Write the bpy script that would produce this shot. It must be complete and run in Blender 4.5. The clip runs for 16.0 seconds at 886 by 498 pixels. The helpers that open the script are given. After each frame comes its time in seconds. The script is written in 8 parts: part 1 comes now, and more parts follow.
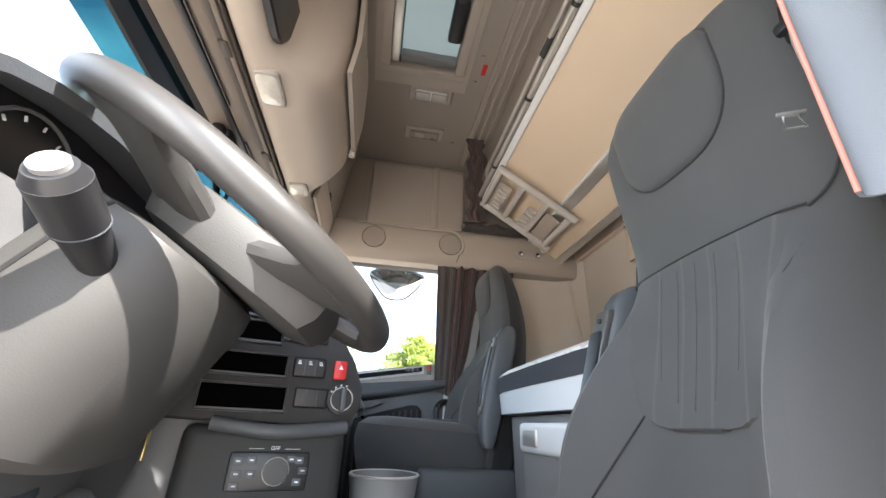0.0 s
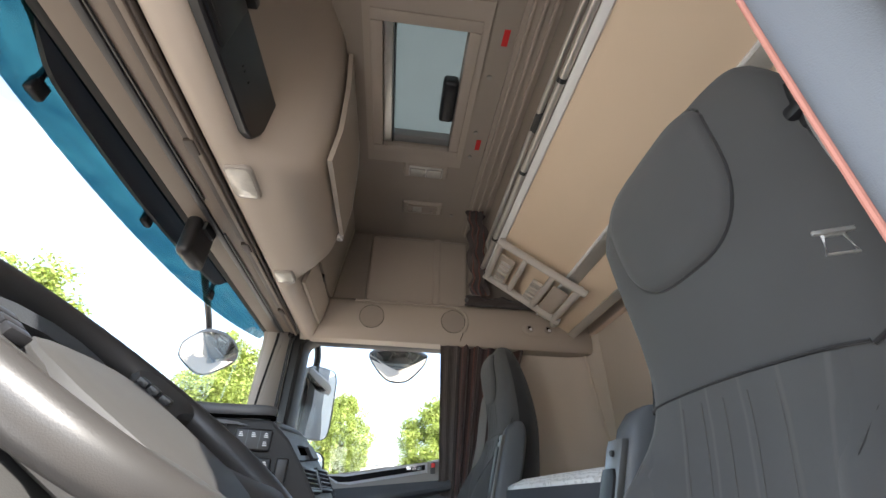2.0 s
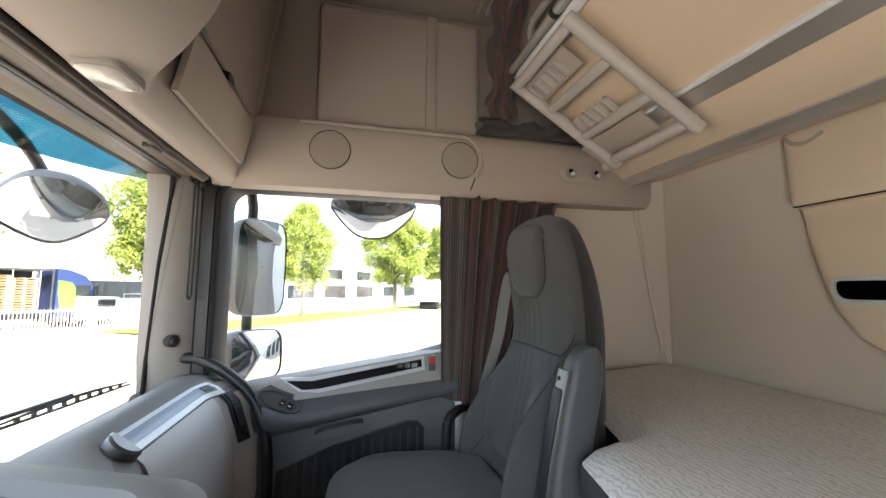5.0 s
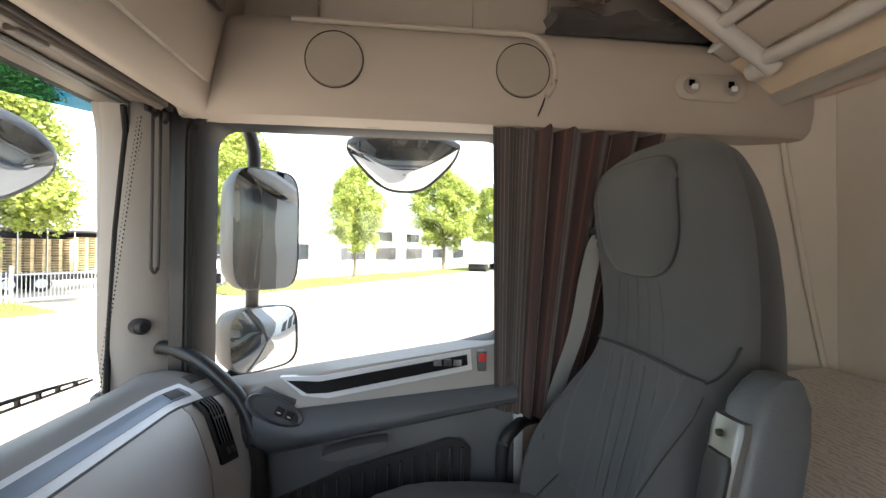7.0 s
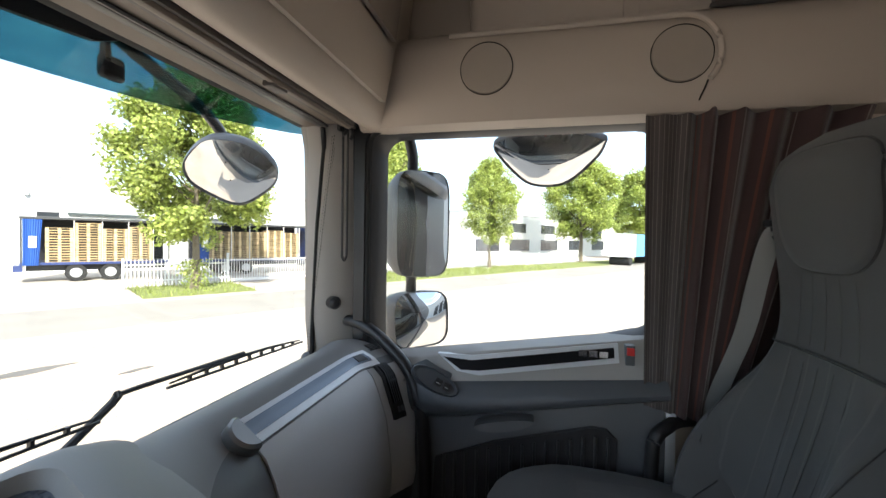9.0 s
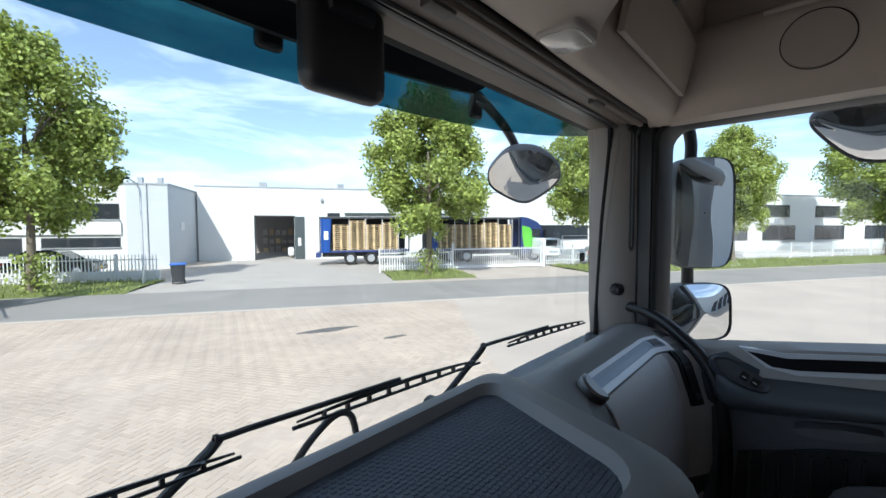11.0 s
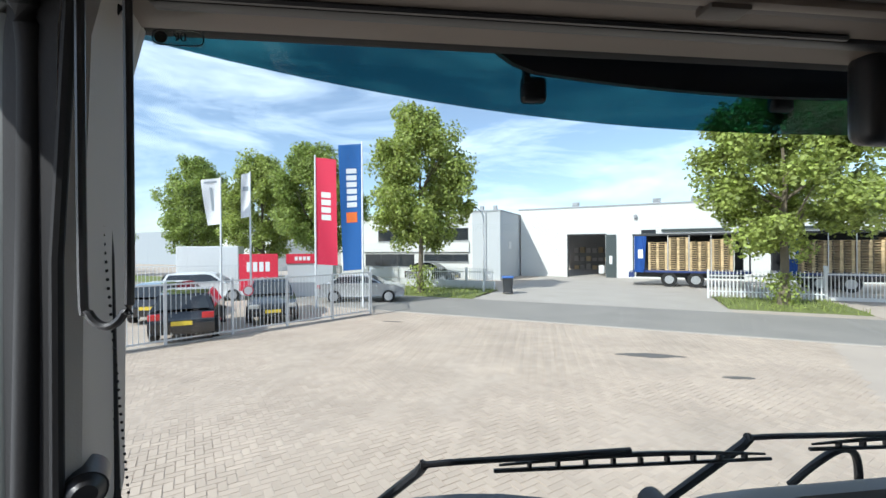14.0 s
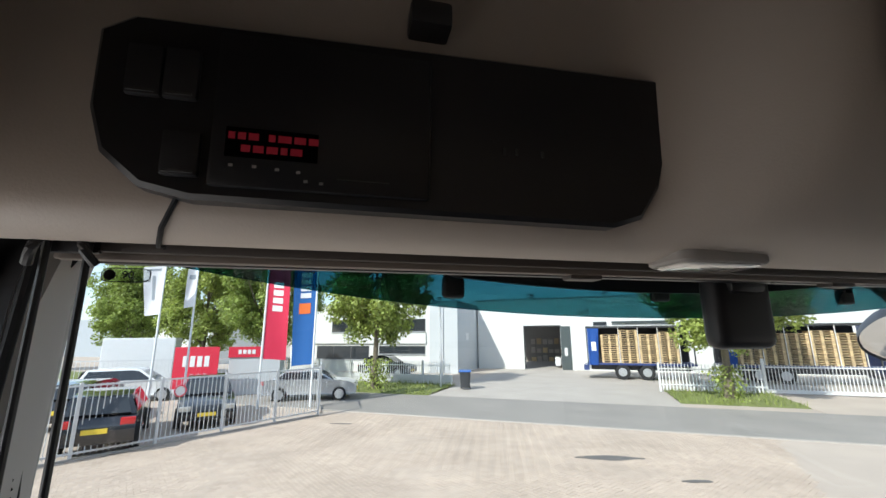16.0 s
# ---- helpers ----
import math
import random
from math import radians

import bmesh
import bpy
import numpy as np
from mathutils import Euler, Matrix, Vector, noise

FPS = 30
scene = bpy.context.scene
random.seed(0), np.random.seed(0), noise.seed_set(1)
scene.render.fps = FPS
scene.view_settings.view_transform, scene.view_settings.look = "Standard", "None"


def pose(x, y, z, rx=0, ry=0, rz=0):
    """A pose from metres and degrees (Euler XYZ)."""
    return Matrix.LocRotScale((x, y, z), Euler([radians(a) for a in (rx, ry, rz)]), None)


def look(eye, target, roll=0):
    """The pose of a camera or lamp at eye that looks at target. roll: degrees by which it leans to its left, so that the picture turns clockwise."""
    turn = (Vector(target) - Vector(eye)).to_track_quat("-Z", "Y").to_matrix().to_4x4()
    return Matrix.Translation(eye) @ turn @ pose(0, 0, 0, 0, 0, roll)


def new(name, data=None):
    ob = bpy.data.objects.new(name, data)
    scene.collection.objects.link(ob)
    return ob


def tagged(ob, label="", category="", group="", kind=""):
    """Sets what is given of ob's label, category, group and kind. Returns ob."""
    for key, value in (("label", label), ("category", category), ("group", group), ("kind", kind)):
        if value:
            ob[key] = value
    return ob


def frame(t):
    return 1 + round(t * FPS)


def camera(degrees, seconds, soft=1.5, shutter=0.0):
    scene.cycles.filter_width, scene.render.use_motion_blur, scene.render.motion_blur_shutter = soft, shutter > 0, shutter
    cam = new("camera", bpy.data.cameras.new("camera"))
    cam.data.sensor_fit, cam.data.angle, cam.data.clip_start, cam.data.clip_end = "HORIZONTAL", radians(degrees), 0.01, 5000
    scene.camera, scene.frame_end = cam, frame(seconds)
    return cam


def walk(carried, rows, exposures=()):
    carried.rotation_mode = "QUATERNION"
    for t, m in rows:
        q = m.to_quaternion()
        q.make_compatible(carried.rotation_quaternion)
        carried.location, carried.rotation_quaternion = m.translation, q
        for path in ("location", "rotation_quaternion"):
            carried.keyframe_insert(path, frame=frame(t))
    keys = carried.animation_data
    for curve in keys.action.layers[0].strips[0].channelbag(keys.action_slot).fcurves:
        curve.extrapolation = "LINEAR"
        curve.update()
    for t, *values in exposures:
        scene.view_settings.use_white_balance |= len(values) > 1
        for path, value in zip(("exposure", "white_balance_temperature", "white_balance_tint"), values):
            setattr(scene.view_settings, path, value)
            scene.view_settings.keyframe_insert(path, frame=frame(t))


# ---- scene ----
cam = camera(95.1, 16.0)
PATH = [
    (0, (-1.03, 0.472, 2.177), (0.779, 0.188, 2.982), 2.5),
    (0.5, (-1.056, 0.468, 2.211), (0.689, 0.253, 3.165), 2.4),
    (1, (-1.086, 0.458, 2.248), (0.612, 0.276, 3.29), 2.2),
    (1.5, (-1.086, 0.431, 2.282), (0.586, 0.265, 3.367), 2.0),
    (2, (-0.985, 0.396, 2.299), (0.701, 0.214, 3.36), 1.6),
    (2.5, (-0.853, 0.387, 2.301), (0.883, 0.167, 3.268), 1.3),
    (3, (-0.696, 0.41, 2.404), (1.101, 0.132, 3.236), 1.0),
    (3.5, (-0.634, 0.38, 2.456), (1.22, 0.04, 3.126), 0.8),
    (4, (-0.549, 0.452, 2.488), (1.349, 0.053, 2.978), 0.7),
    (4.2, (-0.485, 0.453, 2.526), (1.426, 0.035, 2.94), 0.7),
    (6.3, (-0.144, 0.47, 2.717), (1.821, 0.098, 2.763), 0.7),
    (6.5, (-0.082, 0.464, 2.709), (1.889, 0.124, 2.756), 0.6),
    (7, (0.029, 0.39, 2.667), (2.018, 0.185, 2.673), 0.8),
    (7.5, (0.006, 0.351, 2.661), (2.005, 0.289, 2.64), 0.7),
    (8, (-0.02, 0.369, 2.69), (1.978, 0.439, 2.623), 0.5),
    (8.2, (-0.012, 0.373, 2.678), (1.982, 0.512, 2.623), 0.7),
    (10.3, (-0.165, 0.523, 2.665), (1.539, 1.565, 2.561), -0.2),
    (10.5, (-0.19, 0.533, 2.664), (1.448, 1.675, 2.558), -0.3),
    (11, (-0.255, 0.541, 2.674), (1.238, 1.868, 2.573), -0.2),
    (11.5, (-0.323, 0.541, 2.677), (0.974, 2.059, 2.577), -0.2),
    (12, (-0.381, 0.549, 2.674), (0.704, 2.226, 2.575), -0.4),
    (12.5, (-0.446, 0.556, 2.669), (0.409, 2.362, 2.572), -0.3),
    (13, (-0.512, 0.554, 2.675), (0.106, 2.454, 2.584), -0.4),
    (13.5, (-0.573, 0.546, 2.681), (-0.156, 2.501, 2.61), -0.4),
    (14, (-0.615, 0.517, 2.708), (-0.376, 2.502, 2.702), -0.4),
    (14.5, (-0.624, 0.486, 2.762), (-0.479, 2.479, 2.859), -0.5),
    (15, (-0.642, 0.454, 2.807), (-0.501, 2.436, 3.032), -0.6),
    (15.5, (-0.626, 0.451, 2.836), (-0.401, 2.407, 3.189), -0.6),
    (16, (-0.578, 0.425, 2.862), (-0.143, 2.33, 3.287), -0.3),
]
EXPOSURES = [(0.0, 2.85, 6450, 10), (0.7, 2.62, 6450, 10), (2.0, 2.2, 6400, 10), (4.0, 2.58, 6650, 10), (8.2, 2.34, 6900, 10), (10.3, 0.70, 5700, 8), (12.0, 0.74, 5800, 8), (14.0, 0.54, 5860, 7), (16.0, 0.64, 6000, 8)]
walk(cam, [(t, look(eye, target, roll)) for t, eye, target, roll in PATH], EXPOSURES)

# ---------- world, sun ----------
SUN_EL, SUN_DIR = radians(40), (-0.83, -0.56)
world = bpy.data.worlds.new("sky_world")
scene.world = world
world.use_nodes = True
wn, wl = world.node_tree.nodes, world.node_tree.links
wn.clear()
sky = wn.new("ShaderNodeTexSky")
sky.sky_type = "NISHITA"
sky.sun_disc = False
sky.sun_elevation = SUN_EL
sky.sun_rotation = math.atan2(SUN_DIR[0], SUN_DIR[1])
sky.air_density, sky.dust_density, sky.ozone_density = 1.0, 0.6, 1.5
w_tc = wn.new("ShaderNodeTexCoord")
w_map = wn.new("ShaderNodeMapping")
w_map.inputs["Scale"].default_value = (1.2, 2.2, 5.0)
w_map.inputs["Rotation"].default_value = (0.0, 0.25, 0.6)
w_noise = wn.new("ShaderNodeTexNoise")
w_noise.inputs["Scale"].default_value = 1.9
w_noise.inputs["Detail"].default_value = 7.0
w_noise.inputs["Roughness"].default_value = 0.62
w_noise.inputs["Distortion"].default_value = 0.5
w_ramp = wn.new("ShaderNodeValToRGB")
w_ramp.color_ramp.elements[0].position, w_ramp.color_ramp.elements[1].position = 0.44, 0.88
w_ramp.color_ramp.elements[0].color = (0.1, 0.1, 0.1, 1)
w_mix = wn.new("ShaderNodeMixRGB")
w_mix.inputs[2].default_value = (10.5, 11.2, 12.2, 1)
w_bg = wn.new("ShaderNodeBackground")
w_bg.inputs["Strength"].default_value = 0.135
w_out = wn.new("ShaderNodeOutputWorld")
wl.new(w_tc.outputs["Generated"], w_map.inputs["Vector"])
wl.new(w_map.outputs["Vector"], w_noise.inputs["Vector"])
wl.new(w_noise.outputs["Fac"], w_ramp.inputs["Fac"])
wl.new(w_ramp.outputs["Color"], w_mix.inputs[0])
wl.new(sky.outputs["Color"], w_mix.inputs[1])
wl.new(w_mix.outputs["Color"], w_bg.inputs["Color"])
wl.new(w_bg.outputs["Background"], w_out.inputs["Surface"])

sun_data = bpy.data.lights.new("sun", "SUN")
sun_data.energy, sun_data.angle, sun_data.color = 4.2, radians(0.6), (1.0, 0.94, 0.85)
sun = new("sun", sun_data)
sun.matrix_world = look((SUN_DIR[0] * 60, SUN_DIR[1] * 60, math.tan(SUN_EL) * 60), (0, 0, 0))

# added area lamp that strengthens the sky's daylight in the driver's door opening
boost_data = bpy.data.lights.new("door_daylight_boost", "AREA")
boost_data.shape, boost_data.size, boost_data.size_y = "RECTANGLE", 0.20, 1.10
boost_data.energy, boost_data.color = 1.9, (1.0, 0.985, 0.96)
door_boost = new("door_daylight_boost", boost_data)
door_boost.matrix_world = look((-1.16, 0.86, 2.17), (0.3, -0.35, 2.13))


# ---------- materials ----------
def mat(name, color, rough=0.6, metal=0.0, var=0.12, scale=6.0, fine=220.0, bump=0.08, vary=0.0, sheen=0.0, coat=0.0, spec=0.5, spread=0.0):
    m = bpy.data.materials.new(name)
    m.use_nodes = True
    n, l = m.node_tree.nodes, m.node_tree.links
    b = n["Principled BSDF"]
    b.inputs["Roughness"].default_value, b.inputs["Metallic"].default_value = rough, metal
    b.inputs["Sheen Weight"].default_value, b.inputs["Coat Weight"].default_value = sheen, coat
    b.inputs["Specular IOR Level"].default_value = spec
    tc = n.new("ShaderNodeTexCoord")
    big, small = n.new("ShaderNodeTexNoise"), n.new("ShaderNodeTexNoise")
    big.inputs["Scale"].default_value, small.inputs["Scale"].default_value = scale, fine
    big.inputs["Detail"].default_value, small.inputs["Detail"].default_value = 5.0, 2.0
    l.new(tc.outputs["Object"], big.inputs["Vector"])
    l.new(tc.outputs["Object"], small.inputs["Vector"])
    hsv = n.new("ShaderNodeHueSaturation")
    hsv.inputs["Color"].default_value = (*color, 1)
    mul = n.new("ShaderNodeMath")
    mul.operation = "MULTIPLY_ADD"
    mul.inputs[1].default_value, mul.inputs[2].default_value = var * 2, 1 - var
    l.new(big.outputs["Fac"], mul.inputs[0])
    last = mul
    if spread:
        info = n.new("ShaderNodeObjectInfo")
        geo = n.new("ShaderNodeNewGeometry")
        add = n.new("ShaderNodeMath")
        add.operation = "ADD"
        l.new(info.outputs["Random"], add.inputs[0])
        l.new(geo.outputs["Random Per Island"], add.inputs[1])
        fr = n.new("ShaderNodeMath")
        fr.operation = "FRACT"
        l.new(add.outputs[0], fr.inputs[0])
        m2 = n.new("ShaderNodeMath")
        m2.operation = "MULTIPLY_ADD"
        m2.inputs[1].default_value, m2.inputs[2].default_value = spread * 2, 1 - spread
        l.new(fr.outputs[0], m2.inputs[0])
        m3 = n.new("ShaderNodeMath")
        m3.operation = "MULTIPLY"
        l.new(mul.outputs[0], m3.inputs[0])
        l.new(m2.outputs[0], m3.inputs[1])
        last = m3
    l.new(last.outputs[0], hsv.inputs["Value"])
    l.new(hsv.outputs["Color"], b.inputs["Base Color"])
    rr = n.new("ShaderNodeMath")
    rr.operation = "MULTIPLY_ADD"
    rr.inputs[1].default_value, rr.inputs[2].default_value = 0.16, max(0.02, rough - 0.08)
    if rough > 0.12:
        l.new(big.outputs["Fac"], rr.inputs[0])
        l.new(rr.outputs[0], b.inputs["Roughness"])
    if bump:
        bp = n.new("ShaderNodeBump")
        bp.inputs["Strength"].default_value, bp.inputs["Distance"].default_value = bump, 0.002
        l.new(small.outputs["Fac"], bp.inputs["Height"])
        l.new(bp.outputs["Normal"], b.inputs["Normal"])
    return m


def wave(m, scale, axis, color, width=0.5, wiggle=0.0, bump=0.0):
    """Thin lines of another colour over a material made by mat()."""
    n, l = m.node_tree.nodes, m.node_tree.links
    b = n["Principled BSDF"]
    src = b.inputs["Base Color"].links[0].from_socket
    tc = n.new("ShaderNodeTexCoord")
    w = n.new("ShaderNodeTexWave")
    w.bands_direction = axis
    w.inputs["Scale"].default_value = scale
    w.inputs["Distortion"].default_value = wiggle
    w.inputs["Detail Scale"].default_value = 2.0
    r = n.new("ShaderNodeValToRGB")
    r.color_ramp.elements[0].position, r.color_ramp.elements[1].position = width, min(1.0, width + 0.08)
    mx = n.new("ShaderNodeMixRGB")
    mx.inputs[2].default_value = (*color, 1)
    l.new(tc.outputs["Object"], w.inputs["Vector"])
    l.new(w.outputs["Fac"], r.inputs["Fac"])
    l.new(r.outputs["Color"], mx.inputs[0])
    l.new(src, mx.inputs[1])
    l.new(mx.outputs["Color"], b.inputs["Base Color"])
    return m


def glass(name, tint, clear=0.9, rough=0.0):
    """A thin pane: clear with a weak mirror image."""
    m = bpy.data.materials.new(name)
    m.use_nodes = True
    n, l = m.node_tree.nodes, m.node_tree.links
    n.clear()
    tr, gl, mx, lw, out = (n.new("ShaderNode" + k) for k in ("BsdfTransparent", "BsdfGlossy", "MixShader", "LayerWeight", "OutputMaterial"))
    tr.inputs["Color"].default_value = (*tint, 1)
    gl.inputs["Roughness"].default_value = rough
    lw.inputs["Blend"].default_value = 0.5
    pw, sc_ = n.new("ShaderNodeMath"), n.new("ShaderNodeMath")
    pw.operation, sc_.operation = "POWER", "MULTIPLY_ADD"
    pw.inputs[1].default_value = 5.0
    sc_.inputs[1].default_value, sc_.inputs[2].default_value = 0.7, 0.03
    l.new(lw.outputs["Facing"], pw.inputs[0])
    l.new(pw.outputs[0], sc_.inputs[0])
    l.new(sc_.outputs[0], mx.inputs[0])
    l.new(tr.outputs[0], mx.inputs[1])
    l.new(gl.outputs[0], mx.inputs[2])
    l.new(mx.outputs[0], out.inputs["Surface"])
    return m


def glow(name, color, strength):
    m = bpy.data.materials.new(name)
    m.use_nodes = True
    b = m.node_tree.nodes["Principled BSDF"]
    b.inputs["Base Color"].default_value = (*color, 1)
    b.inputs["Emission Color"].default_value = (*color, 1)
    b.inputs["Emission Strength"].default_value = strength
    return m


def leafy(name, color):
    m = mat(name, color, 0.5, var=0.25, scale=0.7, bump=0, spread=0.45)
    n, l = m.node_tree.nodes, m.node_tree.links
    b = n["Principled BSDF"]
    src = b.inputs["Base Color"].links[0].from_socket
    tl, mx = n.new("ShaderNodeBsdfTranslucent"), n.new("ShaderNodeMixShader")
    mx.inputs[0].default_value = 0.42
    l.new(src, tl.inputs["Color"])
    l.new(b.outputs[0], mx.inputs[1])
    l.new(tl.outputs[0], mx.inputs[2])
    l.new(mx.outputs[0], n["Material Output"].inputs["Surface"])
    return m


TAUPE = mat("taupe_trim_plastic", (0.43, 0.372, 0.318), 0.62, var=0.05, scale=3, fine=420, bump=0.12)
BROWN_RAIL = mat("dark_brown_rail_plastic", (0.05, 0.040, 0.034), 0.5, var=0.06, fine=400, bump=0.08)
BROWN_BAR = mat("brown_bar_plastic", (0.15, 0.122, 0.10), 0.55, var=0.06, fine=400, bump=0.08)
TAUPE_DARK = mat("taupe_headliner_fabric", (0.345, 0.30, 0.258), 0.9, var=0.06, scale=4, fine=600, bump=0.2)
BEIGE = mat("beige_bunk_board", (0.71, 0.575, 0.435), 0.75, var=0.04, scale=3, fine=500, bump=0.1)
PINK_BEIGE = mat("rosy_beige_band", (0.74, 0.60, 0.49), 0.75, var=0.04, scale=3, fine=500, bump=0.1)
WALL = mat("grey_beige_wall_fabric", (0.63, 0.55, 0.47), 0.9, var=0.07, scale=3, fine=500, bump=0.22)
GREY = mat("mid_grey_dash_plastic", (0.215, 0.212, 0.213), 0.55, var=0.07, scale=4, fine=500, bump=0.14)
GLOVE = mat("light_grey_dash_plastic", (0.56, 0.555, 0.56), 0.45, var=0.05, scale=4, fine=500, bump=0.14)
DARK = mat("dark_grey_dash_plastic", (0.08, 0.087, 0.097), 0.45, var=0.1, scale=5, fine=500, bump=0.14)
BLACK = mat("black_plastic", (0.018, 0.018, 0.02), 0.4, var=0.1, fine=300, bump=0.06)
# near-black: shade inside openings is painted into the colour; display face too
SLOT = mat("shade_and_display_black", (0.002, 0.002, 0.002), 0.9, bump=0, spec=0.0)
GLOSS = mat("gloss_black_panel", (0.012, 0.012, 0.014), 0.3, var=0.05, bump=0, coat=0.0)
RUBBER = mat("black_rubber_seal", (0.014, 0.014, 0.015), 0.75, spec=0.3, var=0.15, bump=0.1)
PILLAR = mat("light_grey_pillar_plastic", (0.33, 0.305, 0.28), 0.6, var=0.05, fine=420, bump=0.1)
SILVER = mat("silver_painted_trim", (0.64, 0.66, 0.69), 0.32, 0.2, var=0.05, bump=0.02)
CHROME = mat("chrome_trim", (0.8, 0.8, 0.82), 0.1, 1.0, var=0.03, bump=0)
ALU = mat("brushed_aluminium", (0.66, 0.64, 0.61), 0.4, 0.8, var=0.08, scale=14, bump=0.05)
BRACKET = mat("grey_bracket_metal", (0.20, 0.20, 0.20), 0.33, 0.7, var=0.1, scale=14, bump=0.05)
LADDER = mat("light_grey_ladder_plastic", (0.52, 0.49, 0.46), 0.5, var=0.05, bump=0.05)
WHITE = mat("white_plastic", (0.74, 0.75, 0.76), 0.45, var=0.05, bump=0.03)
LENS = mat("clear_lamp_lens", (0.50, 0.475, 0.43), 0.12, var=0.18, scale=60, fine=90, bump=0.5, coat=0.8)
FABRIC = mat("charcoal_seat_fabric", (0.067, 0.068, 0.070), 0.95, var=0.2, scale=7, fine=1400, bump=0.22, sheen=0.12)
FABRIC_MID = wave(mat("striped_seat_fabric", (0.067, 0.068, 0.070), 0.95, var=0.18, scale=9, fine=1400, bump=0.22, sheen=0.12), 7.0, "X", (0.085, 0.085, 0.085), 0.97, 0.25)
FABRIC_BLACK = mat("black_side_fabric", (0.022, 0.022, 0.024), 0.95, var=0.2, fine=900, bump=0.5, sheen=0.15)
LEATHER = mat("black_wheel_leather", (0.034, 0.032, 0.031), 0.42, var=0.1, fine=900, bump=0.06)
HUB = mat("grey_wheel_hub_plastic", (0.038, 0.037, 0.036), 0.6, var=0.08, fine=600, bump=0.1)
CURTAIN_PLAIN = mat("dark_curtain_cloth", (0.06, 0.048, 0.046), 0.9, var=0.3, scale=5, fine=700, bump=0.2, sheen=0.3)
CURTAIN_PALE = mat("pale_curtain_stripe", (0.15, 0.128, 0.12), 0.9, var=0.2, fine=700, bump=0.2, sheen=0.3)
CURTAIN_WINE = mat("wine_dark_curtain_cloth", (0.05, 0.027, 0.026), 0.9, var=0.3, scale=5, fine=700, bump=0.3, sheen=0.3)
CURTAIN_RED = mat("rust_curtain_stripe", (0.12, 0.042, 0.03), 0.9, var=0.2, fine=700, bump=0.3, sheen=0.3)
LINING = mat("blue_grey_curtain_lining", (0.25, 0.275, 0.315), 0.85, var=0.1, scale=4, fine=800, bump=0.25, sheen=0.3)
PIPING = mat("orange_piping", (0.55, 0.24, 0.19), 0.7, bump=0.2)
COVER = wave(mat("grey_mattress_cover", (0.80, 0.775, 0.75), 0.95, var=0.07, scale=8, fine=500, bump=0.6), 30.0, "Y", (0.62, 0.595, 0.57), 0.70, 7.0)
BED_SIDE = mat("dark_mattress_side", (0.045, 0.047, 0.055), 0.95, var=0.2, scale=9, fine=800, bump=0.5)
STITCH = mat("grey_stitching", (0.085, 0.084, 0.082), 0.9, bump=0)
BELT = mat("grey_belt_webbing", (0.24, 0.235, 0.23), 0.8, var=0.1, fine=900, bump=0.4)
INSERT = mat("dark_gloss_insert", (0.010, 0.010, 0.012), 0.3, var=0.05, bump=0, spec=0.2)
STACK = mat("black_stack_plastic", (0.03, 0.03, 0.031), 0.55, spec=0.3, var=0.1, scale=5, fine=500, bump=0.12)
SILL = mat("grey_sill_plastic", (0.33, 0.316, 0.30), 0.55, var=0.05, fine=420, bump=0.1)
FACIA = mat("slate_fascia_plastic", (0.105, 0.106, 0.11), 0.5, var=0.07, scale=4, fine=500, bump=0.14)
RED = mat("red_button", (0.62, 0.03, 0.03), 0.4, var=0.05, bump=0)
MARK = mat("white_print", (0.75, 0.76, 0.76), 0.6, var=0.05, bump=0)
MIRROR = mat("mirror_glass", (0.72, 0.73, 0.73), 0.0, 1.0, var=0.0, bump=0)
PANE = glass("lightly_tinted_window_pane", (0.81, 0.84, 0.825))
VISOR = glass("smoked_visor_acrylic", (0.155, 0.315, 0.34))
HATCH = mat("milky_hatch_pane", (0.34, 0.36, 0.355), 0.35, bump=0)
_n, _l = HATCH.node_tree.nodes, HATCH.node_tree.links
_tl, _mx = _n.new("ShaderNodeBsdfTranslucent"), _n.new("ShaderNodeMixShader")
_tl.inputs["Color"].default_value = (0.27, 0.298, 0.292, 1)
_mx.inputs[0].default_value = 0.6
_l.new(_n["Principled BSDF"].outputs[0], _mx.inputs[1])
_l.new(_tl.outputs[0], _mx.inputs[2])
_l.new(_mx.outputs[0], _n["Material Output"].inputs["Surface"])
FLOORMAT = mat("black_floor_mat", (0.02, 0.02, 0.021), 0.9, var=0.2, fine=300, bump=0.5)
CAB_PAINT = mat("white_cab_paint", (0.72, 0.73, 0.74), 0.35, var=0.04, bump=0, coat=0.4)
KEYTAG = mat("teal_key_tag", (0.08, 0.42, 0.46), 0.5, bump=0)
BRASS = mat("brass_key", (0.6, 0.48, 0.22), 0.35, 0.9, bump=0)
TRAYMAT = mat("ribbed_tray_mat", (0.085, 0.10, 0.125), 0.6, var=0.1, scale=9, fine=400, bump=0.3)
DISPLAY = glow("red_display_pixels", (0.30, 0.012, 0.025), 0.065)

PAVER = mat("weathered_brick_paver", (0.47, 0.378, 0.295), 0.9, var=0.3, scale=0.6, fine=120, bump=0.5, spread=0.07)
JOINT = mat("sandy_yard_ground", (0.46, 0.385, 0.315), 0.95, var=0.2, scale=0.5, fine=60, bump=0.5)
ASPHALT = mat("worn_asphalt", (0.275, 0.25, 0.22), 0.92, var=0.24, scale=0.5, fine=90, bump=0.5)
CONCRETE = mat("pale_concrete", (0.42, 0.375, 0.325), 0.9, var=0.2, scale=0.7, fine=60, bump=0.3)
PATCH = mat("dark_repair_patch", (0.13, 0.12, 0.11), 0.9, var=0.4, scale=6, fine=60, bump=0.5)
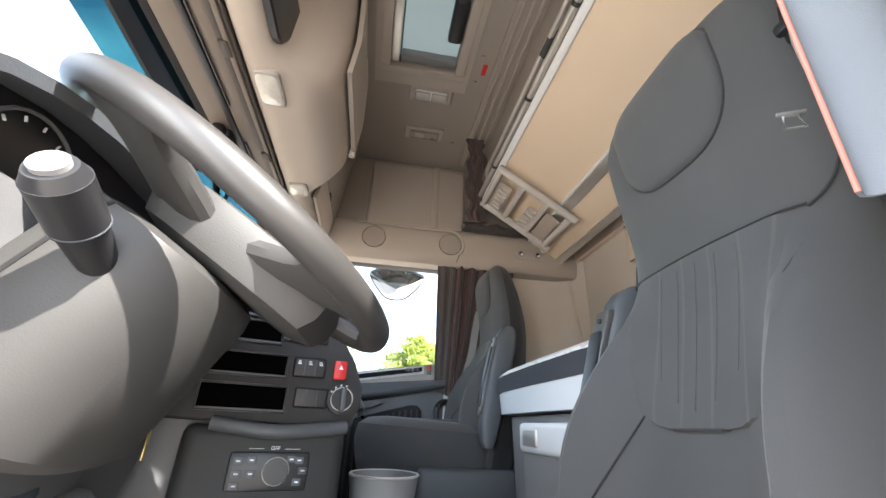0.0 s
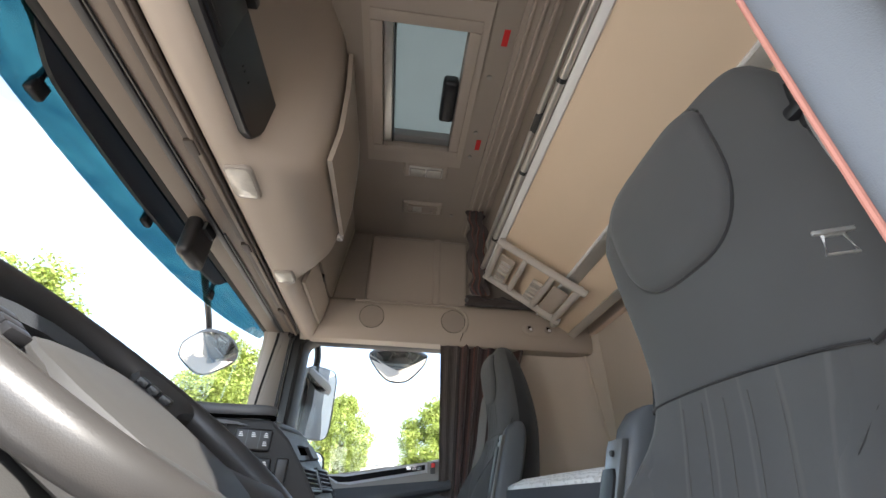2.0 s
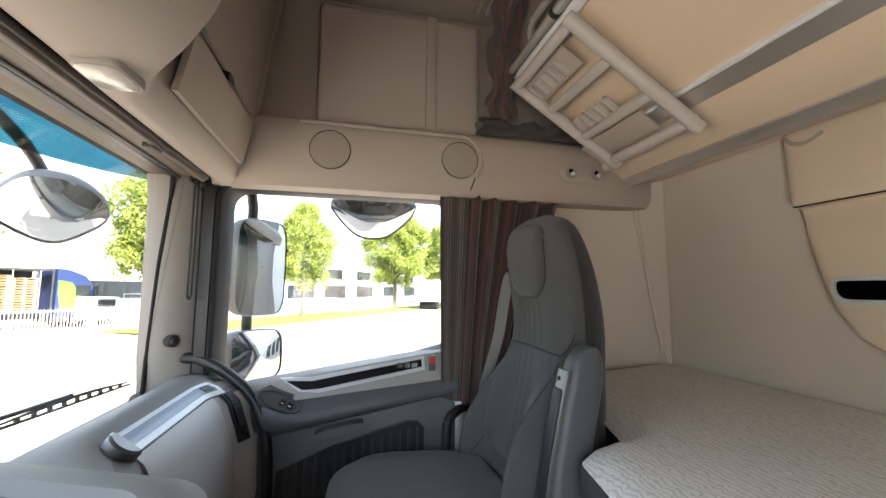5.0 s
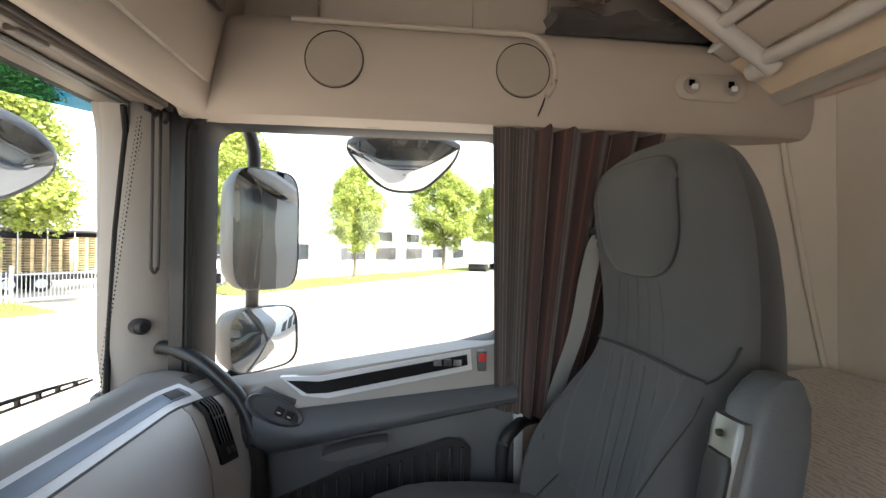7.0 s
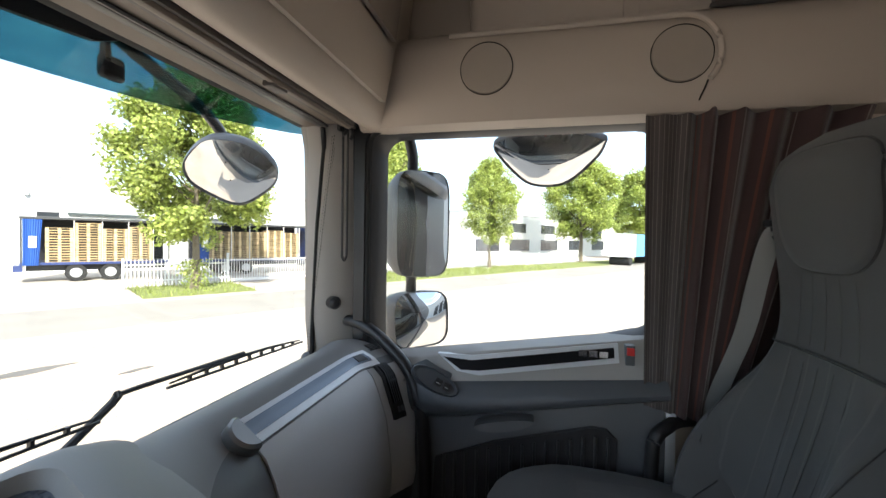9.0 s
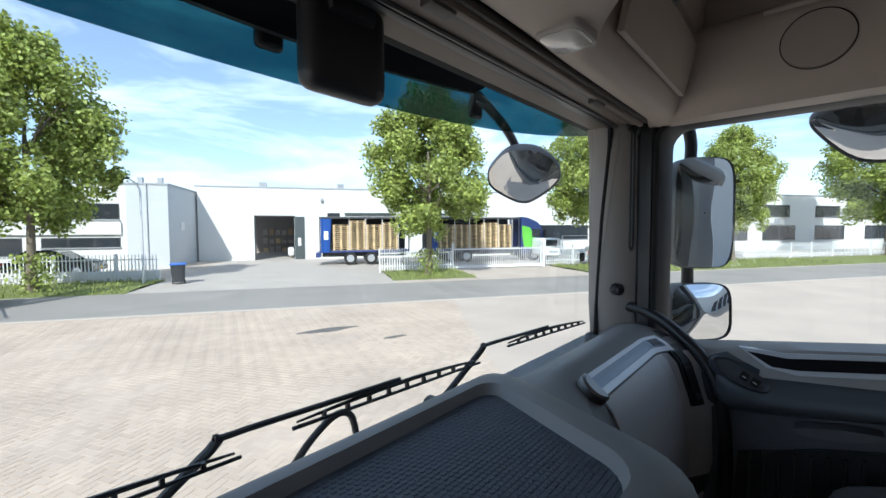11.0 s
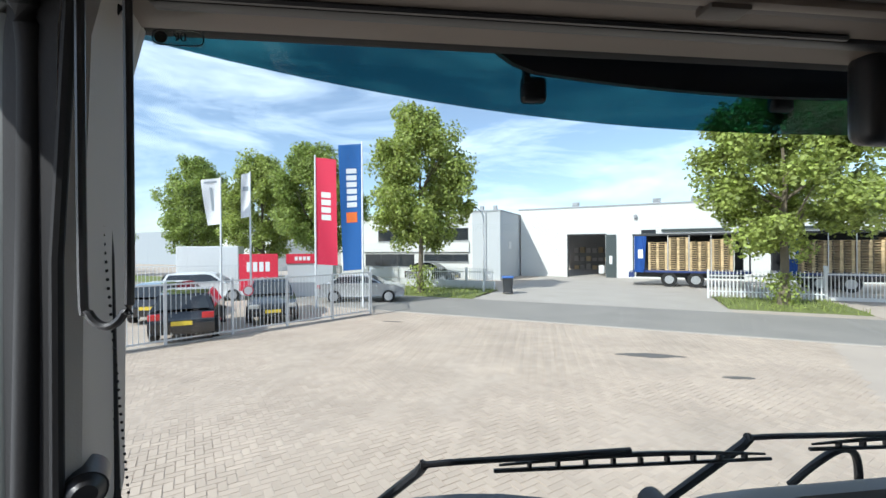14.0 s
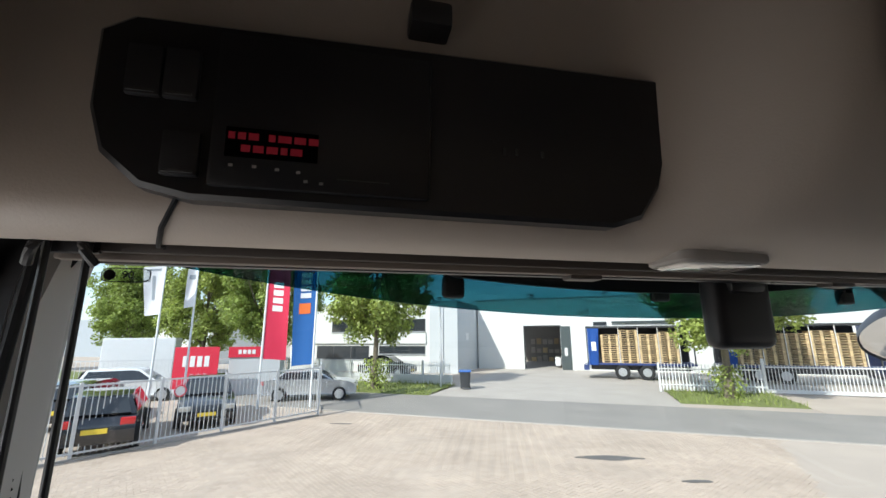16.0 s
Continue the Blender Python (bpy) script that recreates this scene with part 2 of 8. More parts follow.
GRASS = mat("verge_grass", (0.165, 0.19, 0.05), 0.9, var=0.45, scale=1.6, fine=30, bump=0.6)
BLADE = mat("grass_blades", (0.20, 0.235, 0.06), 0.8, var=0.3, scale=1.0, bump=0, spread=0.35)
RENDER_W = mat("white_rendered_facade", (0.70, 0.70, 0.67), 0.85, var=0.05, scale=0.5, fine=40, bump=0.15)
RENDER_G = mat("pale_grey_panel_wall", (0.52, 0.54, 0.55), 0.8, var=0.06, scale=0.5, fine=40, bump=0.12)
ROOFEDGE = mat("grey_roof_edge", (0.35, 0.36, 0.37), 0.6, bump=0.05)
WINGLASS = mat("dark_building_glass", (0.03, 0.035, 0.04), 0.06, var=0.1, bump=0, coat=0.3)
FRAME_D = mat("dark_window_frame", (0.05, 0.052, 0.055), 0.5, bump=0.03)
DOOR_D = mat("dark_green_grey_door", (0.06, 0.075, 0.075), 0.5, bump=0.04)
# grey-brown that puts the hall's dimness into the wall colour
INSIDE = mat("hall_interior_painted_dim", (0.22, 0.20, 0.18), 0.9, var=0.3, scale=1.0, bump=0.1)
FENCE = mat("white_fence_paint", (0.70, 0.70, 0.69), 0.5, var=0.08, scale=3, bump=0.05)
GALV = mat("galvanised_fence_steel", (0.62, 0.63, 0.64), 0.45, 0.35, var=0.12, scale=5, bump=0.05)
BARK = mat("grey_brown_bark", (0.17, 0.14, 0.10), 0.95, var=0.35, scale=4, fine=35, bump=0.9)
LEAF = leafy("lime_tree_leaves", (0.36, 0.42, 0.105))
LEAF_D = leafy("darker_tree_leaves", (0.31, 0.38, 0.095))
PALLET = mat("pallet_pine", (0.58, 0.43, 0.24), 0.85, var=0.25, scale=3, fine=60, bump=0.3, spread=0.25)
TARP = mat("blue_tarpaulin", (0.03, 0.10, 0.36), 0.6, var=0.15, scale=2, bump=0.1)
BLUE_V = mat("dark_blue_vehicle_paint", (0.03, 0.05, 0.16), 0.35, coat=0.4, bump=0)
GREEN_V = mat("bright_green_vehicle_paint", (0.15, 0.52, 0.06), 0.35, coat=0.4, bump=0)
CAR_BLACK = mat("black_car_paint", (0.012, 0.013, 0.016), 0.15, coat=0.9, bump=0)
CAR_SILVER = mat("silver_car_paint", (0.55, 0.57, 0.58), 0.25, 0.5, coat=0.6, bump=0)
CAR_WHITE = mat("white_van_paint", (0.76, 0.77, 0.77), 0.3, coat=0.5, bump=0)
CAR_RED = mat("red_vehicle_paint", (0.42, 0.04, 0.04), 0.3, coat=0.5, bump=0)
TYRE = mat("tyre_rubber", (0.02, 0.02, 0.02), 0.85, bump=0.2)
RIM = mat("alloy_rim", (0.55, 0.56, 0.57), 0.35, 0.7, bump=0)
TAIL = mat("red_tail_lamp", (0.5, 0.02, 0.02), 0.2, coat=0.6, bump=0)
PLATE = mat("yellow_plate", (0.75, 0.55, 0.05), 0.5, bump=0)
BIN = mat("dark_grey_bin_plastic", (0.045, 0.048, 0.052), 0.5, bump=0.05)
BIN_LID = mat("blue_bin_lid", (0.05, 0.14, 0.42), 0.5, bump=0.05)
FLAG_RED = mat("red_flag_cloth", (0.62, 0.025, 0.07), 0.75, var=0.08, fine=200, bump=0.2)
FLAG_BLUE = mat("blue_flag_cloth", (0.02, 0.11, 0.34), 0.75, var=0.08, fine=200, bump=0.2)
FLAG_ORANGE = mat("orange_flag_mark", (0.75, 0.16, 0.03), 0.75, bump=0.1)
FLAG_WHITE = mat("white_flag_cloth", (0.78, 0.78, 0.79), 0.75, var=0.05, fine=200, bump=0.2)
SIGN_RED = mat("red_sign_panel", (0.62, 0.03, 0.06), 0.4, var=0.04, bump=0)
POLE = mat("white_flag_pole", (0.75, 0.76, 0.76), 0.35, bump=0)
FAR_GREY = mat("far_grey_building", (0.36, 0.39, 0.42), 0.9, bump=0)


# ---------- mesh helpers ----------
def mesh_of(name, bm, material, smooth=True):
    me = bpy.data.meshes.new(name)
    bm.normal_update()
    bm.to_mesh(me)
    bm.free()
    me.materials.append(material)
    if smooth:
        me.polygons.foreach_set("use_smooth", [True] * len(me.polygons))
        me.set_sharp_from_angle(angle=radians(38))
    return me


def part(name, bm, material, parent=None, label="", smooth=True):
    ob = new(name, mesh_of(name, bm, material, smooth))
    if parent is not None:
        ob.parent = parent
    return tagged(ob, label)


def thing(name, label, category, m=None, group="", kind=""):
    ob = new(name)
    ob.empty_display_size = 0.1
    if m is not None:
        ob.matrix_basis = m
    return tagged(ob, label, category, group, kind)


def B():
    return bmesh.new()


def bx(bm, x0, x1, y0, y1, z0, z1, bev=0.0, seg=2, m=None):
    r = bmesh.ops.create_cube(bm, size=1)
    vs = r["verts"]
    for v in vs:
        v.co = Vector(((x0 + x1) / 2 + v.co.x * (x1 - x0), (y0 + y1) / 2 + v.co.y * (y1 - y0), (z0 + z1) / 2 + v.co.z * (z1 - z0)))
    if m is not None:
        bmesh.ops.transform(bm, matrix=m, verts=vs)
    if bev:
        es = list({e for v in vs for e in v.link_edges})
        bmesh.ops.bevel(bm, geom=es, offset=bev, segments=seg, affect="EDGES", profile=0.6)
    return bm


def box(x0, x1, y0, y1, z0, z1, bev=0.0, seg=2, m=None):
    return bx(B(), x0, x1, y0, y1, z0, z1, bev, seg, m)


def sheet(bm, rows, closed=False):
    """Quads over rows of points."""
    vs = [[bm.verts.new(p) for p in r] for r in rows]
    for a, b in zip(vs, vs[1:]):
        n = len(a)
        for i in range(n if closed else n - 1):
            j = (i + 1) % n
            try:
                bm.faces.new((a[i], a[j], b[j], b[i]))
            except ValueError:
                pass
    return vs


def loft(bm, rings, cap=True):
    vs = sheet(bm, rings, True)
    if cap:
        bm.faces.new(vs[0][::-1])
        bm.faces.new(vs[-1])
    return bm


def ring(cx, cy, z, w, d, n=20, p=3.2, lean=0.0):
    """A rounded-square ring in the horizontal plane."""
    out = []
    for i in range(n):
        a = 2 * math.pi * i / n
        c, s = math.cos(a), math.sin(a)
        out.append((cx + w / 2 * math.copysign(abs(c) ** (2 / p), c), cy + d / 2 * math.copysign(abs(s) ** (2 / p), s), z + lean * math.copysign(abs(s) ** (2 / p), s)))
    return out


def tube(bm, pts, r, seg=10, closed=False):
    pts = [Vector(p) for p in pts]
    rings, n = [], len(pts)
    up = Vector((0, 0, 1))
    for i, p in enumerate(pts):
        a = pts[(i - 1) % n] if (i or closed) else p
        b = pts[(i + 1) % n] if (i < n - 1 or closed) else p
        d = (b - a).normalized()
        ref = up if abs(d.dot(up)) < 0.95 else Vector((1, 0, 0))
        u = d.cross(ref).normalized()
        v = u.cross(d)
        rad = r[i] if isinstance(r, (list, tuple)) else r
        rings.append([p + rad * (math.cos(2 * math.pi * k / seg) * u + math.sin(2 * math.pi * k / seg) * v) for k in range(seg)])
    if closed:
        rings.append(rings[0])
        sheet(bm, rings, True)
        bmesh.ops.remove_doubles(bm, verts=bm.verts, dist=1e-5)
    else:
        loft(bm, rings)
    return bm


def curve_pts(pts, n=8):
    """A smooth line through points."""
    P = [Vector(p) for p in pts]
    out = []
    for i in range(len(P) - 1):
        a, b, c, d = P[max(i - 1, 0)], P[i], P[i + 1], P[min(i + 2, len(P) - 1)]
        for k in range(n):
            t = k / n
            out.append(0.5 * ((2 * b) + (c - a) * t + (2 * a - 5 * b + 4 * c - d) * t * t + (3 * b - a - 3 * c + d) * t ** 3))
    return out + [P[-1]]


def cyl(bm, p, q, r, seg=20, r2=None):
    return tube(bm, [p, q], [r, r if r2 is None else r2], seg)


def frame_bm(x0, x1, z0, z1, w, d, bev=0.004, y=0.0):
    """A rectangular frame in the xz plane, w wide and d deep."""
    bm = B()
    bx(bm, x0, x1, y, y + d, z0, z0 + w, bev)
    bx(bm, x0, x1, y, y + d, z1 - w, z1, bev)
    bx(bm, x0, x0 + w, y, y + d, z0 + w, z1 - w, bev)
    bx(bm, x1 - w, x1, y, y + d, z0 + w, z1 - w, bev)
    return bm


def basis(o, x, z):
    """A pose with its origin, its x axis and roughly its z axis."""
    x, z = Vector(x).normalized(), Vector(z)
    y = z.cross(x).normalized()
    z = x.cross(y)
    m = Matrix((x, y, z)).transposed().to_4x4()
    m.translation = o
    return m


def smooth01(t):
    t = min(1.0, max(0.0, t))
    return t * t * (3 - 2 * t)


def blend(a, b, w):
    return [(p[0] * (1 - w) + q[0] * w, p[1] * (1 - w) + q[1] * w) for p, q in zip(a, b)]


def thicken(bm, t):
    """Gives an open sheet a thickness."""
    bmesh.ops.recalc_face_normals(bm, faces=bm.faces)
    bmesh.ops.solidify(bm, geom=bm.faces[:], thickness=t)
    return bm


def text_mesh(name, words, size, material, parent, m, label=""):
    cu = bpy.data.curves.new(name, "FONT")
    cu.body, cu.size, cu.extrude, cu.align_x, cu.align_y = words, size, 0.0006, "CENTER", "CENTER"
    tmp = bpy.data.objects.new(name, cu)
    scene.collection.objects.link(tmp)
    bpy.context.view_layer.update()
    me = bpy.data.meshes.new_from_object(tmp.evaluated_get(bpy.context.evaluated_depsgraph_get()))
    bpy.data.objects.remove(tmp)
    me.materials.clear()
    me.materials.append(material)
    ob = new(name, me)
    ob.parent, ob.matrix_basis = parent, m
    return tagged(ob, label)


# ---------- the cab: structure ----------
FLOOR_Z, CEIL_Z, REAR_Y = 1.42, 3.60, -0.60


def structure(name, bm, material, label, category="trim", smooth=True):
    ob = part(name, bm, material, None, label, smooth)
    return tagged(ob, label, category, kind="structure")


structure("floor", box(-1.12, 1.12, -0.7, 1.05, FLOOR_Z - 0.04, FLOOR_Z, 0.004), FLOORMAT, "black rubber mat on the cab floor", "floor")

# ceiling with the roof hatch opening through it
HX0, HX1, HY0, HY1 = -0.262, 0.265, 0.25, 0.53
bm = B()
bx(bm, -1.06, HX0, -0.66, 0.86, CEIL_Z, CEIL_Z + 0.05)
bx(bm, HX1, 1.06, -0.66, 0.86, CEIL_Z, CEIL_Z + 0.05)
bx(bm, HX0, HX1, -0.66, HY0, CEIL_Z, CEIL_Z + 0.05)
bx(bm, HX0, HX1, HY1, 0.86, CEIL_Z, CEIL_Z + 0.05)
structure("ceiling", bm, TAUPE_DARK, "taupe fabric headliner with a roof hatch", "ceiling")

# rear wall with its shaped locker panel
structure("wall_rear", box(-1.06, 1.06, REAR_Y - 0.05, REAR_Y, FLOOR_Z, CEIL_Z), WALL, "grey-beige fabric rear wall of the cab", "wall")
# outline half width by height, and how far the panel stands out
LOCK_W = ((2.512, 0.12), (2.518, 0.20), (2.53, 0.275), (2.555, 0.315), (2.593, 0.347), (2.65, 0.368), (2.71, 0.384), (2.78, 0.402), (2.85, 0.421), (2.93, 0.430), (3.035, 0.441))
LOCK_D = ((2.512, 0.004), (2.518, 0.016), (2.53, 0.024), (2.56, 0.030), (2.62, 0.032), (2.70, 0.032), (2.765, 0.031), (2.79, 0.026), (2.81, 0.017), (2.83, 0.011), (2.846, 0.009), (2.850, 0.012), (2.853, 0.042), (2.860, 0.047), (2.875, 0.047), (2.92, 0.042), (2.98, 0.036), (3.035, 0.033))
locker = thing("rear_locker_panel", "beige moulded locker panel on the rear wall", "panel")
bm = B()
rows = []
for z, dy in LOCK_D:
    w = float(np.interp(z, [q[0] for q in LOCK_W], [q[1] for q in LOCK_W]))
    rows.append([(w * k, REAR_Y + 0.002 + dy * e, z) for k, e in ((-1, 0), (-0.996, 0.35), (-0.985, 0.72), (-0.965, 0.92), (-0.93, 1), (-0.5, 1), (0, 1), (0.5, 1), (0.93, 1), (0.965, 0.92), (0.985, 0.72), (0.996, 0.35), (1, 0))])
sheet(bm, rows)
bmesh.ops.recalc_face_normals(bm, faces=bm.faces)
part("shell", bm, BEIGE, locker)
part("groove", tube(B(), [(x, REAR_Y + 0.040, 2.8515) for x in (-0.41, -0.2, 0, 0.2, 0.41)], 0.0022, 6), RUBBER, locker, "dark horizontal joint")
for k in (-1, 1):
    # joint tube in darker taupe: the panel edge's shade is in the colour
    part("edge_joint", tube(B(), [(k * (w + 0.002), REAR_Y + 0.002, z) for z, w in LOCK_W], 0.0022, 6), TAUPE_DARK, locker, "outline joint with edge shade painted in darker taupe")
    part("finger_notch", tube(B(), curve_pts([(k * 0.425, REAR_Y + 0.03, 3.028), (k * 0.405, REAR_Y + 0.037, 3.006), (k * 0.375, REAR_Y + 0.037, 2.999), (k * 0.34, REAR_Y + 0.036, 3.012)], 5), 0.005, 8), TAUPE, locker)


def slot_ring(g, y):
    """A long rounded outline in the rear panel."""
    out = []
    for cx, cz, a0, r in ((0.33, 2.668, 0, 0.008), (-0.33, 2.668, 90, 0.008), (-0.316, 2.660, 180, 0.022), (0.316, 2.660, 270, 0.022)):
        for k in range(6):
            a = radians(a0 + 18 * k)
            out.append((cx + (r + g) * math.cos(a), y, cz + (r + g) * math.sin(a)))
    return out


bm = B()
loft(bm, [slot_ring(0.011, REAR_Y + 0.03), slot_ring(0.009, REAR_Y + 0.042), slot_ring(0.001, REAR_Y + 0.042), slot_ring(0.0, REAR_Y + 0.030)], cap=False)
part("slot_frame", bm, SILVER, locker, "silver slot surround")
# flat face; the slot's inner shade is painted on as near black
bm = B()
bm.faces.new([bm.verts.new(p) for p in slot_ring(0.001, REAR_Y + 0.0365)])
part("slot", bm, SLOT, locker, "slot face painted near black for its inner shade")
part("slot_catch", box(0.07, 0.085, REAR_Y + 0.037, REAR_Y + 0.041, 2.64, 2.675, 0.001), ALU, locker)
part("band", box(-0.93, 0.93, REAR_Y + 0.002, REAR_Y + 0.034, 3.037, 3.095, 0.008, 3), PINK_BEIGE, locker, "rosy beige top band")
for x in (-0.45, 0.028, 0.5):
    part("band_plug", cyl(B(), (x, REAR_Y + 0.033, 3.068), (x, REAR_Y + 0.037, 3.068), 0.010, 16), BEIGE, locker)


# side walls behind the doors, with rounded rear corners
def side_wall(name, s, label):
    bm = B()
    line = [(1.0, 0.13), (0.985, 0.0), (0.985, -0.3), (0.975, -0.48), (0.93, -0.56), (0.85, -0.597)]
    top = [(p[0] + 0.01, p[1]) for p in line]
    rows = []
    for z, w in ((FLOOR_Z, 0), (2.4, 0), (2.95, 1), (CEIL_Z, 1)):
        rows.append([(s * (a[0] * (1 - w) + b[0] * w), a[1], z) for a, b in zip(line, top)])
    sheet(bm, rows)
    thicken(bm, -0.03 if s > 0 else 0.03)
    return structure(name, bm, WALL, label, "wall")


side_wall("wall_right", 1, "grey-beige fabric side wall beside the bunk")
side_wall("wall_left", -1, "grey-beige fabric side wall behind the driver")
for s in (1, -1):
    structure("trim", tube(B(), [(s * 0.945, -0.545, 2.97), (s * 0.90, -0.572, 2.6), (s * 0.865, -0.588, 2.38)], 0.007), WALL, "beige corner piping strip on the cab wall")


# overhead side boxes above the doors
def side_box(s, label):
    th = thing("overhead_side_box", label, "trim", kind="structure")
    bm = B()
    prof = [(1.02, 2.95), (0.945, 2.943), (0.905, 2.945), (0.887, 2.962), (0.879, 3.0), (0.878, 3.06), (0.882, 3.11), (0.892, 3.14), (0.915, 3.158), (0.965, 3.165), (1.03, 3.17)]
    rows = []
    for y, pull in ((0.86, 0.03), (0.80, 0.018), (0.72, 0.006), (0.62, 0.0), (0.2, 0.0), (-0.3, 0.0), (-0.54, 0.0), (-0.575, 0.012), (-0.59, 0.04)):
        rows.append([(s * (x + pull * (1 if x < 0.99 else 0)), y, z) for x, z in prof])
    sheet(bm, rows)
    bmesh.ops.recalc_face_normals(bm, faces=bm.faces)
    part("shell", bm, TAUPE, th)
    for y in (0.532, 0.135):
        bm = B()
        cyl(bm, (s * 0.885, y, 3.055), (s * 0.8745, y, 3.055), 0.056, 40)
        sp = part("speaker_grille", bm, TAUPE_DARK, th, "round perforated speaker grille")
        part("seam_ring", tube(B(), [(s * 0.8765, y + 0.0585 * math.cos(a), 3.055 + 0.0585 * math.sin(a)) for a in np.linspace(0, 2 * math.pi, 40, endpoint=False)], 0.0011, 6, True), RUBBER, sp)
    arc = [(s * 0.876, 0.135 - 0.072 * math.cos(a) * -1 * -1, 3.055 + 0.078 * math.sin(a)) for a in np.linspace(-0.75, 1.57, 14)]
    part("curved_ridge", tube(B(), arc + [(s * 0.884, 0.4, 3.136), (s * 0.885, 0.62, 3.138)], 0.006, 8), TAUPE, th)
    part("joint", tube(B(), [(s * 0.888, 0.098, 2.962), (s * 0.879, 0.09, 2.985), (s * 0.8795, 0.085, 3.0)], 0.0018, 6), RUBBER, th)
    # socket plate
    pl = part("socket_plate", loft(B(), [[(s * x, -0.298 + cy + r * math.cos(a), 3.042 + r * math.sin(a)) for cy, a in [(0.056, q) for q in np.linspace(-1.57, 1.57, 9)] + [(-0.056, q) for q in np.linspace(1.57, 4.71, 9)]] for x, r in ((0.886, 0.030), (0.8745, 0.030), (0.8725, 0.027))]), TAUPE, th, "beige plate with two sockets")
    for y in (-0.25, -0.345):
        part("socket", cyl(B(), (s * 0.873, y, 3.042), (s * 0.868, y, 3.042), 0.019, 20), PILLAR, pl)
        part("socket_hole", cyl(B(), (s * 0.8685, y, 3.042), (s * 0.8672, y, 3.042), 0.015, 20), TAUPE_DARK, pl)
        part("socket_slot", box(*sorted((s * 0.8676, s * 0.8655)), y - 0.004, y + 0.010, 3.040, 3.054, 0.001), SLOT, pl)
        part("socket_flap", box(*sorted((s * 0.8676, s * 0.862)), y - 0.010, y + 0.004, 3.032, 3.044, 0.003), WHITE, pl)
    return th


side_box(1, "beige overhead box with speaker grilles above the passenger door")
side_box(-1, "beige overhead box above the driver door")

# upper side walls with inset panels
for s, nm in ((1, "wall_upper_right"), (-1, "wall_upper_left")):
    structure(nm, box(*sorted((s * 0.985, s * 1.03)), -0.62, 0.86, 3.16, CEIL_Z), TAUPE_DARK, "taupe upper cab side wall", "wall")
    bm = box(*sorted((s * 0.955, s * 0.984)), 0.045, 0.585, 3.17, 3.575, 0.022, 3)
    bx(bm, *sorted((s * 0.945, s * 0.958)), 0.20, 0.235, 3.17, 3.575, 0.006)
    structure("side_panel", bm, TAUPE, "light beige moulded panel of the upper side wall", "panel")


# ---------- overhead console above the windscreen ----------
PA = [(0.846, 2.953), (0.838, 2.947), (0.815, 2.945), (0.785, 2.955), (0.772, 2.985), (0.766, 3.1), (0.76, 3.25), (0.745, 3.43), (0.69, 3.60)]
PB = [(0.846, 2.953), (0.832, 2.946), (0.79, 2.945), (0.715, 2.962), (0.668, 3.005), (0.640, 3.07), (0.628, 3.2), (0.635, 3.4), (0.655, 3.60)]
PC = [(0.850, 2.953), (0.843, 2.947), (0.83, 2.944), (0.808, 2.946), (0.785, 2.97), (0.765, 3.06), (0.745, 3.2), (0.72, 3.4), (0.69, 3.60)]


def console_profile(x):
    if x < -0.1:
        return blend(PA, PB, smooth01((x + 0.31) / 0.15))
    return blend(PB, PC, smooth01((x - 0.24) / 0.15))


console = thing("overhead_console", "beige overhead console with lockers above the windscreen", "console", kind="structure")
bm = B()
xs = [-1.0, -0.85, -0.6, -0.42, -0.34, -0.31, -0.28, -0.25, -0.22, -0.19, -0.16, -0.1, 0.0, 0.15, 0.22, 0.26, 0.29, 0.32, 0.35, 0.39, 0.5, 0.7, 0.85, 0.97]
rows = []
for x in xs:
    cp = curve_pts([(x, y, z) for y, z in console_profile(x)], 4)
    rows.append(cp)
sheet(bm, rows)
bmesh.ops.recalc_face_normals(bm, faces=bm.faces)
part("shell", bm, TAUPE, console)


def face_strip(xa, xb, za, zb, lift, n=10):
    """A sheet that lies on the console's face."""
    rows = []
    for i in range(n + 1):
        x = xa + (xb - xa) * i / n
        prof = console_profile(x)
        col = []
        for k in range(9):
            z = za + (zb - za) * k / 8
            for (y0, z0), (y1, z1) in zip(prof[3:], prof[4:]):
                if z0 <= z <= z1 or (y1, z1) == prof[-1]:
                    t = (z - z0) / (z1 - z0)
                    col.append((x, y0 + (y1 - y0) * t - lift, z))
                    break
        rows.append(col)
    return rows


door = B()
sheet(door, face_strip(0.42, 0.845, 2.985, 3.10, 0.010))
thicken(door, 0.012)
part("locker_door", door, TAUPE, console, "beige locker door with a dark joint")
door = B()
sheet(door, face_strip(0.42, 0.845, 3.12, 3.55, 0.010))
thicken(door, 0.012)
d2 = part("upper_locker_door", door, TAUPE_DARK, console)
door = B()
sheet(door, face_strip(-0.15, 0.215, 3.075, 3.56, 0.012))
thicken(door, 0.014)
part("middle_locker_door", door, TAUPE, console)
part("door_edge", tube(B(), [(0.222, 0.626, 3.06), (0.222, 0.612, 3.2), (0.222, 0.615, 3.40), (0.222, 0.63, 3.54)], 0.011, 8), LADDER, console, "pale edge strip of the locker door")
part("shelf_gap", box(0.235, 0.252, 0.63, 0.72, 3.08, 3.55), SLOT, console)
for x, y, z in ((0.30, 0.66, 3.26), (-0.515, 0.75, 3.157), (0.62, 0.745, 3.11)):
    part("latch", box(x - 0.02, x + 0.02, y - 0.012, y + 0.02, z - 0.013, z + 0.013, 0.005), BLACK, console, "black push latch")
part("panel_joint", tube(B(), [(-0.249, 0.735, 3.13), (-0.247, 0.728, 3.2), (-0.245, 0.722, 3.4)], 0.0022, 6), RUBBER, console)
